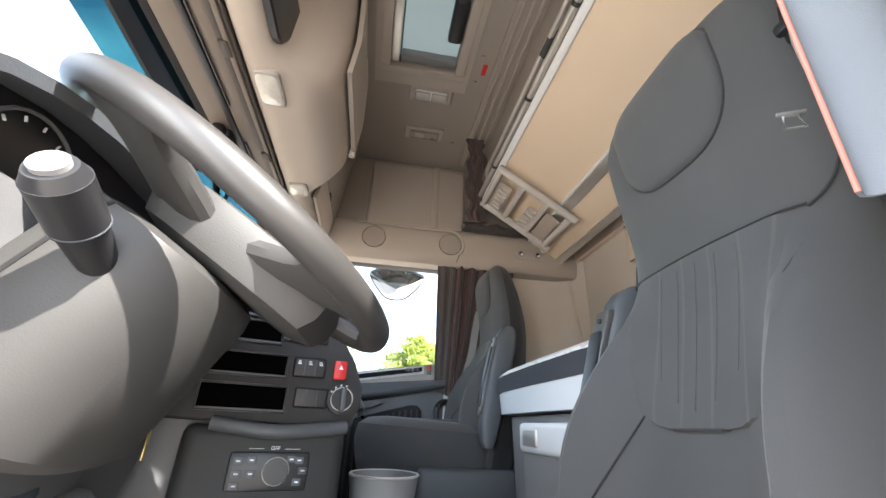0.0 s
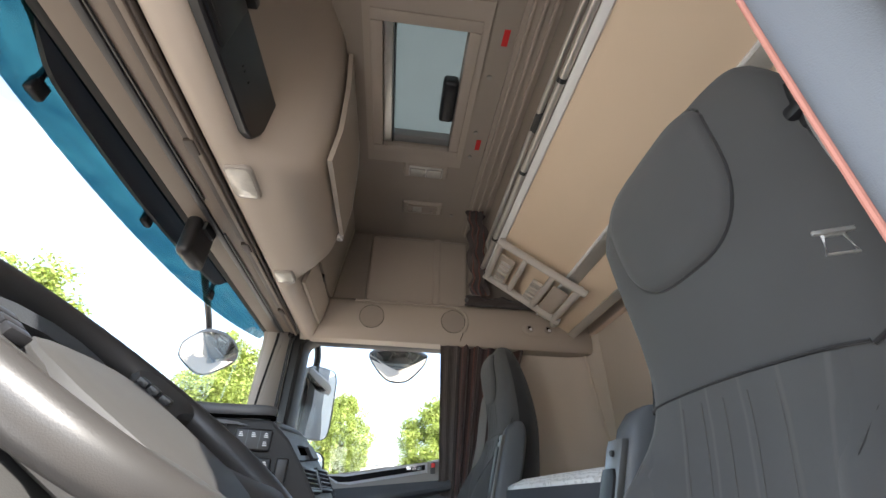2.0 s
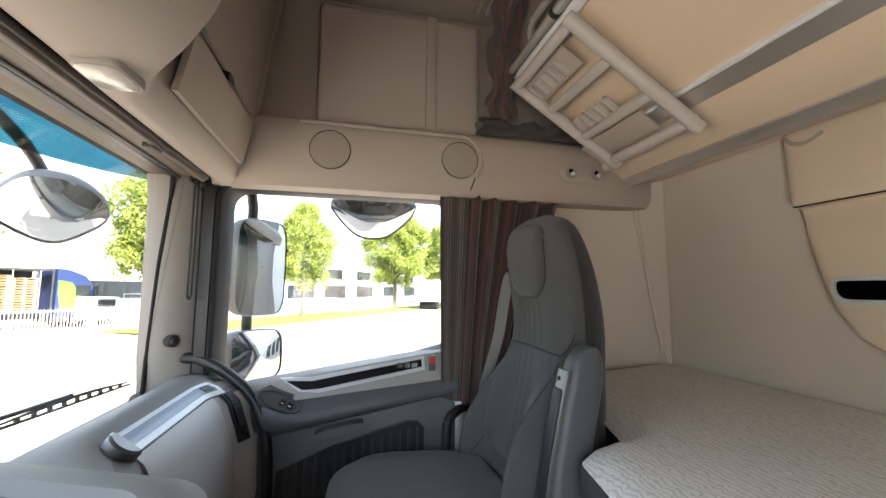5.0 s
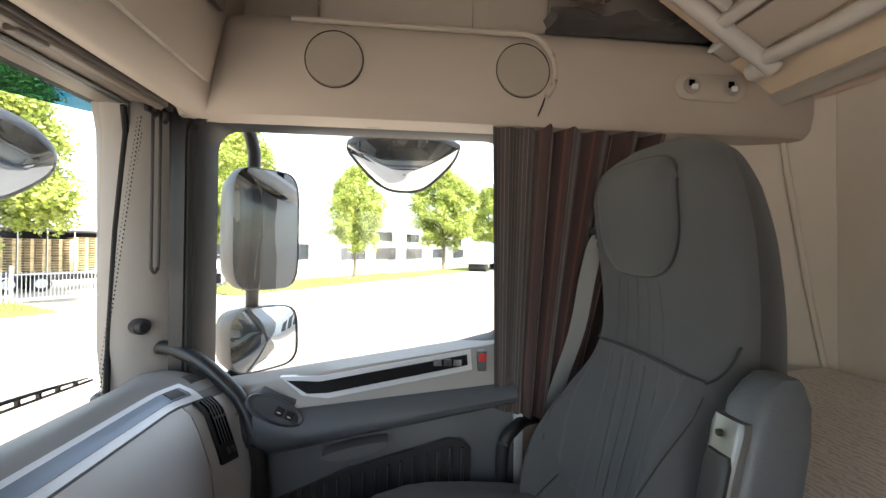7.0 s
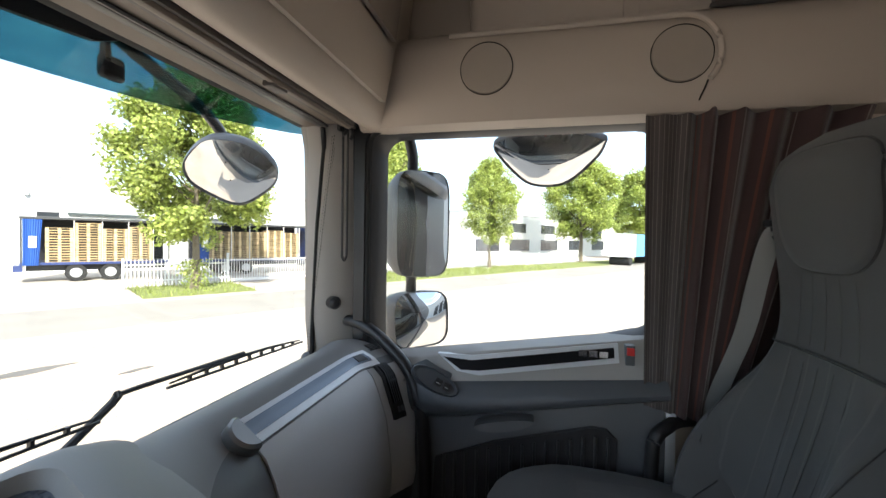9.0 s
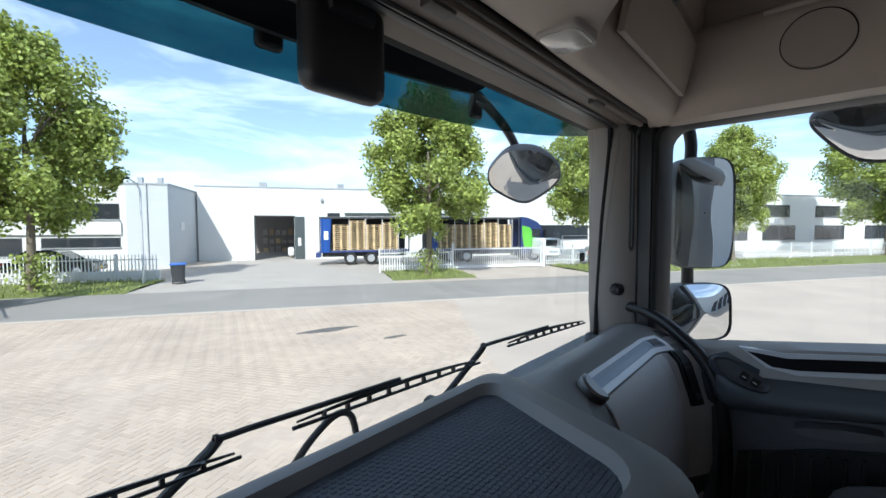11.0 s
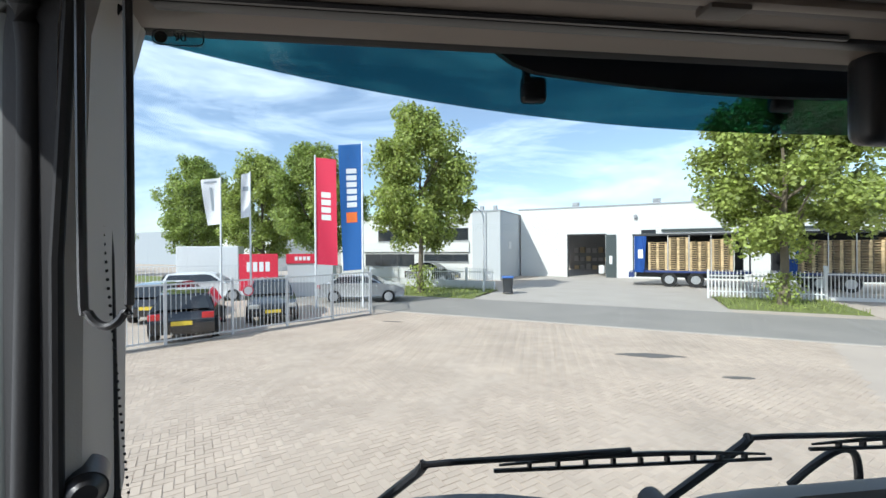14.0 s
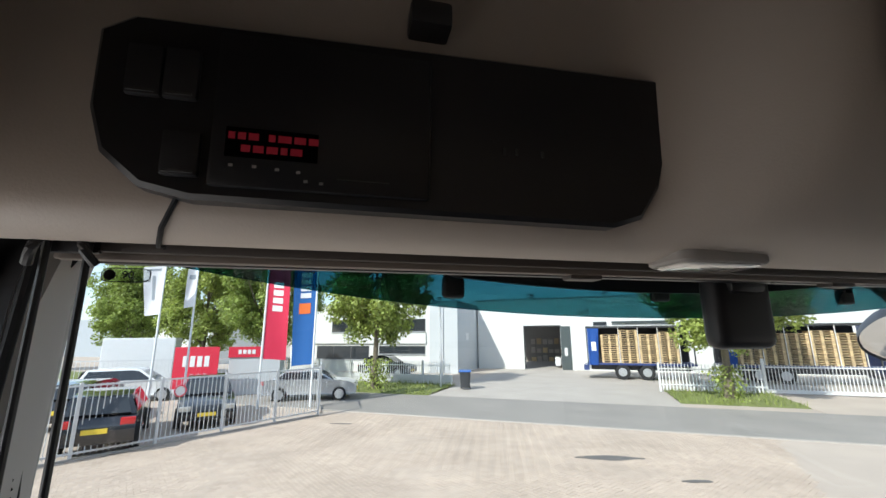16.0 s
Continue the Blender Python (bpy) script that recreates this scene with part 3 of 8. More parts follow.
part("left_joint", tube(B(), [(-0.75, 0.842, 2.945), (-0.745, 0.82, 2.941), (-0.73, 0.785, 2.95), (-0.715, 0.77, 2.975)], 0.0022, 6), RUBBER, console)

# reading lamps under the console
for x, w in ((-0.185, 0.06), (0.302, 0.042)):
    th = thing("console_lamp", "clear rectangular reading lamp set in the overhead console", "lamp", group="console lamps")
    part("bezel", loft(B(), [ring(x, 0.80, z, 2 * w * k, 0.066 * k, 28, 5.0) for z, k in ((2.952, 1.0), (2.941, 1.0), (2.9385, 0.95))]), PILLAR, th)
    part("lens", loft(B(), [ring(x, 0.80, z, 2 * w * k, 0.066 * k, 28, 5.0) for z, k in ((2.942, 0.86), (2.9372, 0.86), (2.9355, 0.78))]), LENS, th)

# tachograph panel
tach = thing("tachograph_panel", "black tachograph panel with a red display in the overhead console", "panel")
MT = basis((-0.515, 0.758, 3.045), (1, 0, 0), (0, -0.06, 1))
tach.matrix_basis = MT
bm = B()
pts = [(-0.262, -0.01), (-0.252, -0.045), (-0.225, -0.070), (-0.19, -0.078), (0.185, -0.080), (0.215, -0.07), (0.238, -0.035), (0.265, 0.06), (0.255, 0.083), (-0.24, 0.07), (-0.262, 0.055)]
loft(bm, [[(x, 0.012, z) for x, z in pts], [(x, -0.004, z) for x, z in pts], [(x * 0.985, -0.008, z * 0.95) for x, z in pts]])
part("panel_face", bm, GLOSS, tach)
for x0, x1, z0, z1 in ((-0.238, -0.213, 0.0, 0.042), (-0.212, -0.187, 0.0, 0.042), (-0.208, -0.181, -0.062, -0.026)):
    b_ = part("rocker_switch", box(x0, x1, -0.014, -0.006, z0, z1, 0.003), BLACK, tach)
    part("switch_mark", box(x0 + 0.003, x1 - 0.003, -0.0155, -0.0135, z0 + 0.002, z0 + 0.004), HUB, b_)
part("recorder_body", box(-0.175, 0.0, -0.014, -0.006, -0.068, 0.062, 0.004), GLOSS, tach, "gloss black recorder with a small red display")
part("display", box(-0.163, -0.094, -0.0152, -0.0135, -0.044, -0.02), SLOT, tach)
rr = random.Random(3)
for row in (-0.027, -0.037):
    x = -0.161
    while x < -0.097:
        w = rr.uniform(0.003, 0.010)
        if rr.random() < 0.8:
            part("display_mark", box(x, x + w, -0.0158, -0.0150, row - 0.0028, row + 0.0028), DISPLAY, tach, "red bar of unreadable display text")
        x += w + 0.0022
for x, z in ((-0.158, -0.051), (-0.141, -0.051), (-0.124, -0.052), (-0.108, -0.053), (-0.102, -0.060), (-0.090, -0.061)):
    part("button_mark", box(x - 0.0015, x + 0.0015, -0.0152, -0.0135, z - 0.001, z + 0.001), PILLAR, tach)
part("paper_slot", box(-0.078, -0.035, -0.0152, -0.0135, -0.0565, -0.0557), HUB, tach)
for x in (0.07, 0.082, 0.108):
    part("small_mark", box(x - 0.001, x + 0.001, -0.0105, -0.0075, -0.018, -0.012), HUB, tach)

# ---------- ceiling fittings ----------
hatch = thing("roof_hatch", "tinted roof hatch pane in a moulded beige frame", "roof hatch", kind="structure")
bm = B()
for x0, x1, y0, y1 in ((-0.36, -0.262, 0.185, 0.595), (0.265, 0.365, 0.185, 0.595), (-0.262, 0.265, 0.185, 0.25), (-0.262, 0.265, 0.53, 0.595)):
    bx(bm, x0, x1, y0, y1, CEIL_Z - 0.012, CEIL_Z + 0.003)
part("hatch_frame", bm, TAUPE, hatch)
bm = B()
for x0, x1, y0, y1 in ((-0.30, -0.262, 0.21, 0.57), (0.265, 0.303, 0.21, 0.57), (-0.262, 0.265, 0.21, 0.25), (-0.262, 0.265, 0.53, 0.57)):
    bx(bm, x0, x1, y0, y1, CEIL_Z - 0.02, CEIL_Z - 0.011, 0.005)
part("inner_rim", bm, TAUPE, hatch)
pane = part("pane", box(-0.27, 0.27, 0.24, 0.545, CEIL_Z + 0.052, CEIL_Z + 0.058), HATCH, hatch, "pale teal tinted pane")
part("slide_rail", box(-0.26, 0.262, 0.497, 0.529, CEIL_Z + 0.005, CEIL_Z + 0.045, 0.003), ALU, hatch)
part("slide_rail", box(-0.26, 0.262, 0.488, 0.494, CEIL_Z + 0.005, CEIL_Z + 0.045, 0.002), BLACK, hatch)
part("lip", box(0.225, 0.263, 0.252, 0.486, CEIL_Z + 0.01, CEIL_Z + 0.05, 0.004), GREY, hatch)
part("handle_block", box(-0.06, 0.13, 0.252, 0.31, CEIL_Z + 0.0, CEIL_Z + 0.05, 0.018, 3), BLACK, hatch, "dark hatch handle")


def dome(x, y, lit):
    th = thing("ceiling_lamp", "beige ceiling lamp with two clear lenses" if lit else "beige ceiling control with a small button", "lamp", pose(x, y, CEIL_Z), "ceiling lamps")
    part("base", box(-0.045, 0.045, -0.1, 0.1, -0.012, 0.004, 0.008, 3), TAUPE, th)
    if lit:
        part("bezel", box(-0.031, 0.031, -0.078, 0.078, -0.02, -0.01, 0.008, 3), ALU, th)
        for k in (-0.038, 0.038):
            part("lens", box(-0.025, 0.025, k - 0.034, k + 0.034, -0.026, -0.018, 0.006, 2), LENS, th)
    else:
        part("bezel", box(-0.027, 0.027, -0.075, 0.075, -0.018, -0.01, 0.008, 3), TAUPE_DARK, th)
        part("lens", box(-0.02, 0.02, 0.0, 0.05, -0.022, -0.016, 0.005, 2), LENS, th)
        part("button", cyl(B(), (0.008, -0.045, -0.017), (0.008, -0.045, -0.026), 0.006, 12), CHROME, th)


dome(-0.39, 0.335, True)
dome(0.41, 0.335, True)
dome(0.69, 0.33, False)
for x in (-0.25, 0.225):
    tagged(part("warning_tag", box(x - 0.028, x + 0.028, 0.118, 0.138, CEIL_Z - 0.003, CEIL_Z - 0.0005), RED), "small red warning sticker on the ceiling", "sticker", "ceiling stickers")
for x, y in ((-0.42, 0.14), (-0.1, 0.15), (0.16, 0.15), (0.30, 0.15), (0.74, 0.17)):
    tagged(part("ceiling_plug", cyl(B(), (x, y, CEIL_Z + 0.002), (x, y, CEIL_Z - 0.005), 0.009, 14), PILLAR), "small beige plug in the headliner", "plug", "ceiling plugs")
rail = thing("curtain_track", "grey triple curtain track along the ceiling", "track")
part("track_body", box(-0.98, 0.9, -0.02, 0.095, CEIL_Z - 0.016, CEIL_Z - 0.001, 0.003), TAUPE_DARK, rail)
for y in (0.0, 0.034, 0.068):
    part("track_lip", box(-0.98, 0.9, y, y + 0.010, CEIL_Z - 0.028, CEIL_Z - 0.014, 0.003), TAUPE, rail)

# ---------- upper bunk, folded up ----------
bunk = thing("upper_bunk", "folded upper bunk with beige underside boards and aluminium edges", "bunk")
NB = Vector((0, 0.544, -0.839))
bunk.matrix_basis = basis((0, -0.03, 3.308), (1, 0, 0), -NB)
# local: x along the cab, y back and down along the board from its front edge
sgn = -1.0 if (bunk.matrix_basis.to_3x3() @ Vector((0, 1, 0))).y > 0 else 1.0


def by(a, b):
    return sorted((sgn * a, sgn * b))


part("front_board", box(-0.93, 0.87, *by(0.012, 0.326), 0.004, 0.05, 0.004), BEIGE, bunk, "smooth beige board")
part("edge_strip", box(-0.93, 0.88, *by(0.326, 0.376), -0.006, 0.05, 0.004), ALU, bunk, "grey aluminium strip")
part("edge_lip", box(-0.93, 0.88, *by(0.319, 0.329), -0.012, 0.01, 0.003), WHITE, bunk)
part("rear_board", box(-0.93, 0.90, *by(0.376, 0.502), 0.0, 0.05, 0.004), BEIGE, bunk)
part("rear_edge", box(-0.93, 0.90, *by(0.500, 0.538), -0.008, 0.03, 0.006), ALU, bunk)
part("front_edge", box(-0.93, 0.88, *by(-0.016, 0.014), -0.008, 0.05, 0.008), WHITE, bunk, "pale front edge profile")
part("mattress", box(-0.92, 0.86, *by(0.0, 0.52), 0.052, 0.14, 0.03, 3), BED_SIDE, bunk)
for a, b in ((-0.93, -0.32), (-0.31, 0.06), (0.07, 0.50), (0.51, 0.86)):
    part("front_tube", cyl(B(), (a, sgn * -0.03, -0.008), (b, sgn * -0.03, -0.008), 0.0125, 14), ALU, bunk)
for x in (-0.315, 0.065, 0.505):
    part("tube_clip", cyl(B(), (x - 0.007, sgn * -0.03, -0.008), (x + 0.007, sgn * -0.03, -0.008), 0.0145, 14), BLACK, bunk)
part("guard_rail", tube(B(), curve_pts([(-0.6, sgn * -0.03, 0.03), (-0.5, sgn * -0.062, 0.03), (0.5, sgn * -0.062, 0.03), (0.62, sgn * -0.06, 0.03), (0.66, sgn * -0.035, 0.02)], 5), 0.0105, 10), ALU, bunk)
part("hinge_plate", box(-0.16, -0.08, sgn * -0.06 - 0.012, sgn * -0.06 + 0.012, 0.02, 0.09, 0.004), BLACK, bunk)

# ladder stowed under the bunk
lad = thing("bunk_ladder", "folded light grey ladder stowed under the upper bunk", "ladder", bunk.matrix_basis @ Matrix.Translation((0, 0, -0.03)))
for y in (0.012, 0.395):
    part("side_rail", tube(B(), curve_pts([(0.465, sgn * y, 0.004), (0.63, sgn * y, -0.006), (0.80, sgn * y, 0.002)], 5), 0.0165, 10), LADDER, lad)
for x in (0.475, 0.79):
    part("end_bar", tube(B(), [(x, sgn * -0.005, 0), (x, sgn * 0.425, 0)], 0.018, 10), LADDER, lad)
for y in (0.14, 0.275):
    part("rung", box(0.48, 0.79, *by(y - 0.013, y + 0.013), -0.012, 0.012, 0.006), LADDER, lad)
for y in (0.06, 0.33):
    part("step_plate", box(0.56, 0.78, *by(y - 0.03, y + 0.045), 0.004, 0.012, 0.004), TAUPE, lad)
for y0 in (0.045, 0.21):
    for k in range(5):
        part("grip_tooth", box(0.60 + 0.036 * k, 0.612 + 0.036 * k, *by(y0, y0 + 0.05), -0.008, 0.012, 0.004), LADDER, lad)
part("hinge_pin", cyl(B(), (0.80, sgn * 0.41, 0), (0.83, sgn * 0.41, 0), 0.02, 12), LADDER, lad)
for x, y, z in ((0.55, -0.03, 3.52), (-0.27, -0.03, 3.5)):
    th = thing("wall_fitting", "beige fitting with small hole on the ceiling edge", "fitting", group="ceiling edge fittings")
    part("plate", box(x - 0.03, x + 0.03, y - 0.02, y, z - 0.03, z + 0.03, 0.005), TAUPE, th)
    part("eye", cyl(B(), (x, y, z), (x, y + 0.008, z), 0.012, 12), BLACK, th)
structure("ceiling_edge", box(-0.98, 0.98, -0.045, -0.021, 3.33, CEIL_Z, 0.006), TAUPE_DARK, "taupe panel dropping from the ceiling behind the curtain track", "panel")


# ---------- curtains ----------
def drape(name, label, cols, material, amp, folds, seed, stripe=None, m=None):
    """cols: (bottom point, top point) pairs along the curtain; folds push it sideways."""
    th = thing(name, label, "curtain")
    rng = random.Random(seed)
    n = 216
    rows = []
    ph = rng.uniform(0, 6)
    for k in range(13):
        t = k / 12
        row = []
        for i in range(n + 1):
            s = i / n * (len(cols) - 1)
            j = min(int(s), len(cols) - 2)
            f = s - j
            a = Vector(cols[j][0]).lerp(Vector(cols[j + 1][0]), f)
            b = Vector(cols[j][1]).lerp(Vector(cols[j + 1][1]), f)
            p = a.lerp(b, t)
            w = math.sin(i / n * folds * 2 * math.pi + ph + 0.15 * math.sin(2 * t)) + 0.3 * math.sin(i / n * folds * 4.1 + 0.3 * t)
            # the front edge hangs flat, the rest is gathered
            p.x += amp * w * (0.75 + 0.25 * t) * (0.25 + 0.95 * smooth01((i / n - 0.18) / 0.2))
            row.append(p)
        rows.append(row)
    bm = B()
    sheet(bm, rows)
    bm.faces.ensure_lookup_table()
    red = {int(k * n) + d for k in stripe or () for d in range(2)}
    for i, f in enumerate(bm.faces):
        c_ = i % n
        f.material_index = 2 if c_ in red else (1 if (c_ < 66 and c_ % 6 == 1) or (c_ > 80 and c_ % 23 == 4) else (3 if c_ > 76 else 0))
    thicken(bm, 0.002)
    cloth = part("cloth", bm, material, th)
    cloth.data.materials.append(CURTAIN_PALE)
    cloth.data.materials.append(CURTAIN_RED)
    cloth.data.materials.append(CURTAIN_WINE)
    return th


drape("door_curtain", "dark striped curtain gathered at the passenger door", [((0.892, 0.185, 2.325), (0.92, 0.19, 2.975)), ((0.90, 0.09, 2.30), (0.92, 0.03, 2.98)), ((0.91, -0.02, 2.31), (0.93, -0.23, 2.97))], CURTAIN_PLAIN, 0.013, 7, 2, (0.33, 0.36, 0.52, 0.66, 0.85))
th = thing("upper_curtain", "dark curtain with rust stripes bundled beside the upper bunk", "curtain")
up_pts = curve_pts([(0.665, 0.05, 3.585), (0.68, 0.048, 3.50), (0.74, 0.035, 3.40), (0.81, 0.018, 3.29), (0.855, 0.0, 3.20)], 7)


def bundle_ring(p, k):
    out = []
    sway = 0.006 * math.sin(0.55 * k) + 0.004 * math.sin(1.3 * k + 1)
    for i in range(26):
        a = 2 * math.pi * i / 26
        r = 0.030 + 0.009 * math.sin(5 * a + 0.4 * k) + 0.006 * math.sin(0.8 * k) + 0.005 * math.sin(9 * a - 0.3 * k)
        out.append((p.x + 0.55 * r * math.cos(a), p.y + sway + 1.2 * r * math.sin(a), p.z + 0.35 * r * math.cos(a)))
    return out


rings = [bundle_ring(p, k) for k, p in enumerate(up_pts)]
bm = B()
loft(bm, rings)
part("cloth", bm, CURTAIN_PLAIN, th)
for i in (10, 13, 17):
    part("stripe", tube(B(), [Vector(r[i]) for r in rings], 0.0042, 6), CURTAIN_RED, th, "rust-red stripe")
th = thing("folded_curtain", "dark folded curtain lying on the overhead box", "curtain")
rows = []
for k in range(23):
    y = 0.06 - 0.4 * k / 22
    fat = 1 + 0.25 * math.sin(0.75 * k) + 0.22 * noise.noise((0.8 * k, 1, 0))
    rows.append([(0.93 + (0.036 + 0.006 * math.sin(4 * a + k)) * math.cos(a), y + 0.008 * math.sin(3 * a + 0.6 * k), 3.176 + 0.021 * (1 + math.sin(a)) * fat + 0.006 * noise.noise((a * 1.5, 0.5 * k, 2))) for a in np.linspace(0, 2 * math.pi, 20, endpoint=False)])
bm = B()
loft(bm, rows)
part("cloth", bm, CURTAIN_PLAIN, th)

dc = thing("driver_curtain", "blue-grey lined curtain with orange piping at the driver door", "curtain")
bm = B()
cols = [((-0.85, 0.165, 2.33), (-0.90, 0.185, 2.95)), ((-0.885, 0.10, 2.335), (-0.92, 0.10, 2.955)), ((-0.93, 0.04, 2.34), (-0.95, 0.03, 2.96)), ((-0.95, -0.06, 2.36), (-0.96, -0.08, 2.96))]
rows = []
for k in range(9):
    t = k / 8
    row = []
    for i in range(31):
        s = i / 30 * 3
        j = min(int(s), 2)
        p = Vector(cols[j][0]).lerp(Vector(cols[j + 1][0]), s - j).lerp(Vector(cols[j][1]).lerp(Vector(cols[j + 1][1]), s - j), t)
        p.x += 0.009 * math.sin(i * 0.75 + t)
        p.y += 0.012 * math.sin(t * 3.1) * (1 - i / 30)
        row.append(p)
    rows.append(row)
sheet(bm, rows)
thicken(bm, 0.003)
part("cloth", bm, LINING, dc)
part("piping", tube(B(), [r[0] + Vector((0.0, 0.003, 0)) for r in rows], 0.0019, 8), PIPING, dc, "orange edge piping")
clip_ = part("tie_clip", tube(B(), [(-0.011, 0, 0.0), (-0.016, 0, -0.026), (0.016, 0, -0.026), (0.011, 0, 0.0)], 0.0024, 8, True), ALU, dc, "small metal tie hook")
clip_.matrix_basis = pose(-0.787, 0.104, 2.462, 0, 0, 62) @ Matrix.Scale(0.55, 4)
part("clip_bar", box(-0.024, 0.020, -0.003, 0.003, 0.003, 0.009, 0.002), ALU, clip_)

# ---------- front pillars, windscreen ----------
def pane_y(x, z):
    return 1.065 - 0.035 * (x / 0.95) ** 2 - 0.03 * (z - 2.35) / 0.6


def border_y(x, z):
    """The printed border lies on the inner edge of the glass."""
    return 1.0385 - 0.035 * (x / 0.95) ** 2 - 0.075 * (z - 2.35) / 0.6


WS_X, WS_Z0, WS_Z1 = 0.955, 2.24, 2.945
ws = thing("window_1", "curved windscreen of clear glass with a dotted black border", "windscreen", kind="structure")
bm = B()
sheet(bm, [[(x, pane_y(x, z), z) for x in np.linspace(-1.0, 1.0, 25)] for z in np.linspace(2.2, 3.1, 7)])
gl = part("pane", bm, PANE, ws)
gl.visible_shadow = False
bm = B()
for s in (-1, 1):
    for z in np.arange(2.3, 2.93, 0.009):
        for k in range(3):
            x, r = s * ((0.940 if s > 0 else 0.922) - 0.009 * k), 0.0034 - 0.0008 * k
            zz = z + (0.0045 if k % 2 else 0)
            y = border_y(x, zz)
            bm.faces.new([bm.verts.new((x + r * math.cos(a), y, zz + r * math.sin(a))) for a in np.linspace(0, 2 * math.pi, 6, endpoint=False)])
tagged(part("dot_border", bm, BLACK, ws, "rows of black dots along the glass edge"), kind="stuff")
tag = part("speed_sticker", box(-0.86, -0.808, 0.953, 0.955, 2.922, 2.938, 0.0006), PANE, ws, "small round-ended speed sticker")
part("sticker_border", tube(B(), [(-0.834 + 0.026 * math.copysign(abs(math.cos(a)) ** 0.4, math.cos(a)), 0.9525, 2.930 + 0.0085 * math.copysign(abs(math.sin(a)) ** 0.6, math.sin(a))) for a in np.linspace(0, 2 * math.pi, 28, endpoint=False)], 0.0007, 5, True), BLACK, tag)
part("sticker_dial", cyl(B(), (-0.852, 0.9535, 2.930), (-0.852, 0.9522, 2.930), 0.0065, 16), BLACK, tag)
tag.location = (-0.012, 0.036, 0.008)
text_mesh("sticker_number", "90", 0.013, BLACK, tag, pose(-0.832, 0.9522, 2.930, 90, 0, 0), "black number 90")


def pillar(s, label):
    th = thing("front_pillar", label, "pillar", kind="structure")
    bm = B()
    rows = []
    g = 0.0 if s > 0 else 0.022
    for z, o in ((2.2, 0.03), (2.38, 0.012), (2.45, 0.0), (2.7, -0.004), (2.9, -0.012), (2.97, -0.03)):
        line = [(0.945 + o - g, 1.02), (0.935 + o - g, 0.985), (0.94 + o - 1.5 * g, 0.955), (0.965 + o - 3.2 * g, 0.915), (0.99 + o * 0.6 - 4.0 * g, 0.895)]
        rows.append([(s * x, y, z) for x, y in line])
    sheet(bm, rows)
    bmesh.ops.recalc_face_normals(bm, faces=bm.faces)
    part("cover", bm, PILLAR, th)
    bm = B()
    rows = []
    for z, o in ((2.2, 0.03), (2.38, 0.012), (2.45, 0.0), (2.7, -0.004), (2.9, -0.012), (2.97, -0.03)):
        line = [(0.988 + o * 0.6 - 4.0 * g, 0.8955), (1.005 + o * 0.6 - 2.6 * g, 0.90 + 0.2 * g), (1.045 + o * 0.5 - 3.0 * g, 0.905 + g), (1.09 - 4.2 * g, 0.95 + g), (1.09 - 4.0 * g, 1.03)]
        rows.append([(s * x, y, z) for x, y in line])
    sheet(bm, rows)
    bmesh.ops.recalc_face_normals(bm, faces=bm.faces)
    part("door_side", bm, PILLAR if s > 0 else RUBBER, th)
    part("seal", tube(B(), [(s * (x - g), y, z) for x, y, z in ((0.945, 1.0, 2.24), (0.94, 0.995, 2.42), (0.935, 0.98, 2.7), (0.93, 0.96, 2.90), (0.905, 0.95, 2.95))], 0.006, 8), RUBBER, th)
    kx, ky_ = (0.963, 0.960) if s > 0 else (0.905, 0.935)
    kn = part("knob", cyl(B(), (s * kx, ky_, 2.497), (s * (kx - 0.02), ky_ - 0.03, 2.497), 0.019, 22, 0.017), BLACK, th, "round black knob")
    part("knob_cap", cyl(B(), (s * (kx - 0.02), ky_ - 0.03, 2.497), (s * (kx - 0.025), ky_ - 0.037, 2.497), 0.016, 20, 0.009), BLACK, kn)
    part("pillar_groove", tube(B(), [(s * (0.988 - 4.0 * g), 0.896, 2.40), (s * (0.985 - 4.0 * g), 0.894, 2.7), (s * (0.968 - 4.0 * g), 0.892, 2.96)], 0.005, 8), RUBBER, th)
    return th


pillar(1, "light grey front pillar cover with a black knob")
pillar(-1, "light grey front pillar cover beside the driver")
for s in (1, -1):
    th = thing("blind_cord", "black pull cord loop of the windscreen blind", "cord", group="blind cords")
    x0, y0, zb, w_ = (0.917, 0.893, 2.612, 0.013) if s > 0 else (-0.825, 0.842, 2.652, 0.016)
    loop = [(x0 - w_, y0, 2.955), (x0 - w_, y0, zb + 0.04), (x0 - w_ * 0.75, y0, zb + 0.01), (x0, y0, zb), (x0 + w_ * 0.75, y0, zb + 0.01), (x0 + w_, y0, zb + 0.04), (x0 + w_, y0, 2.955)]
    part("loop", tube(B(), curve_pts(loop, 4), 0.0032, 8), BLACK, th)
    gd_ = part("guide", box(x0 - 0.024, x0 + 0.022, y0 + 0.004, y0 + 0.012, 2.938, 2.954, 0.003), BLACK, th, "slim black cord guide")
    for k in (-1, 1):
        part("hook", tube(B(), curve_pts([(x0 + k * w_, y0 + 0.008, 2.956), (x0 + k * w_, y0 - 0.008, 2.950), (x0 + k * w_ * 1.2, y0 - 0.012, 2.938), (x0 + k * w_ * 1.6, y0 - 0.004, 2.926)], 3), 0.0042, 8), BLACK, gd_)

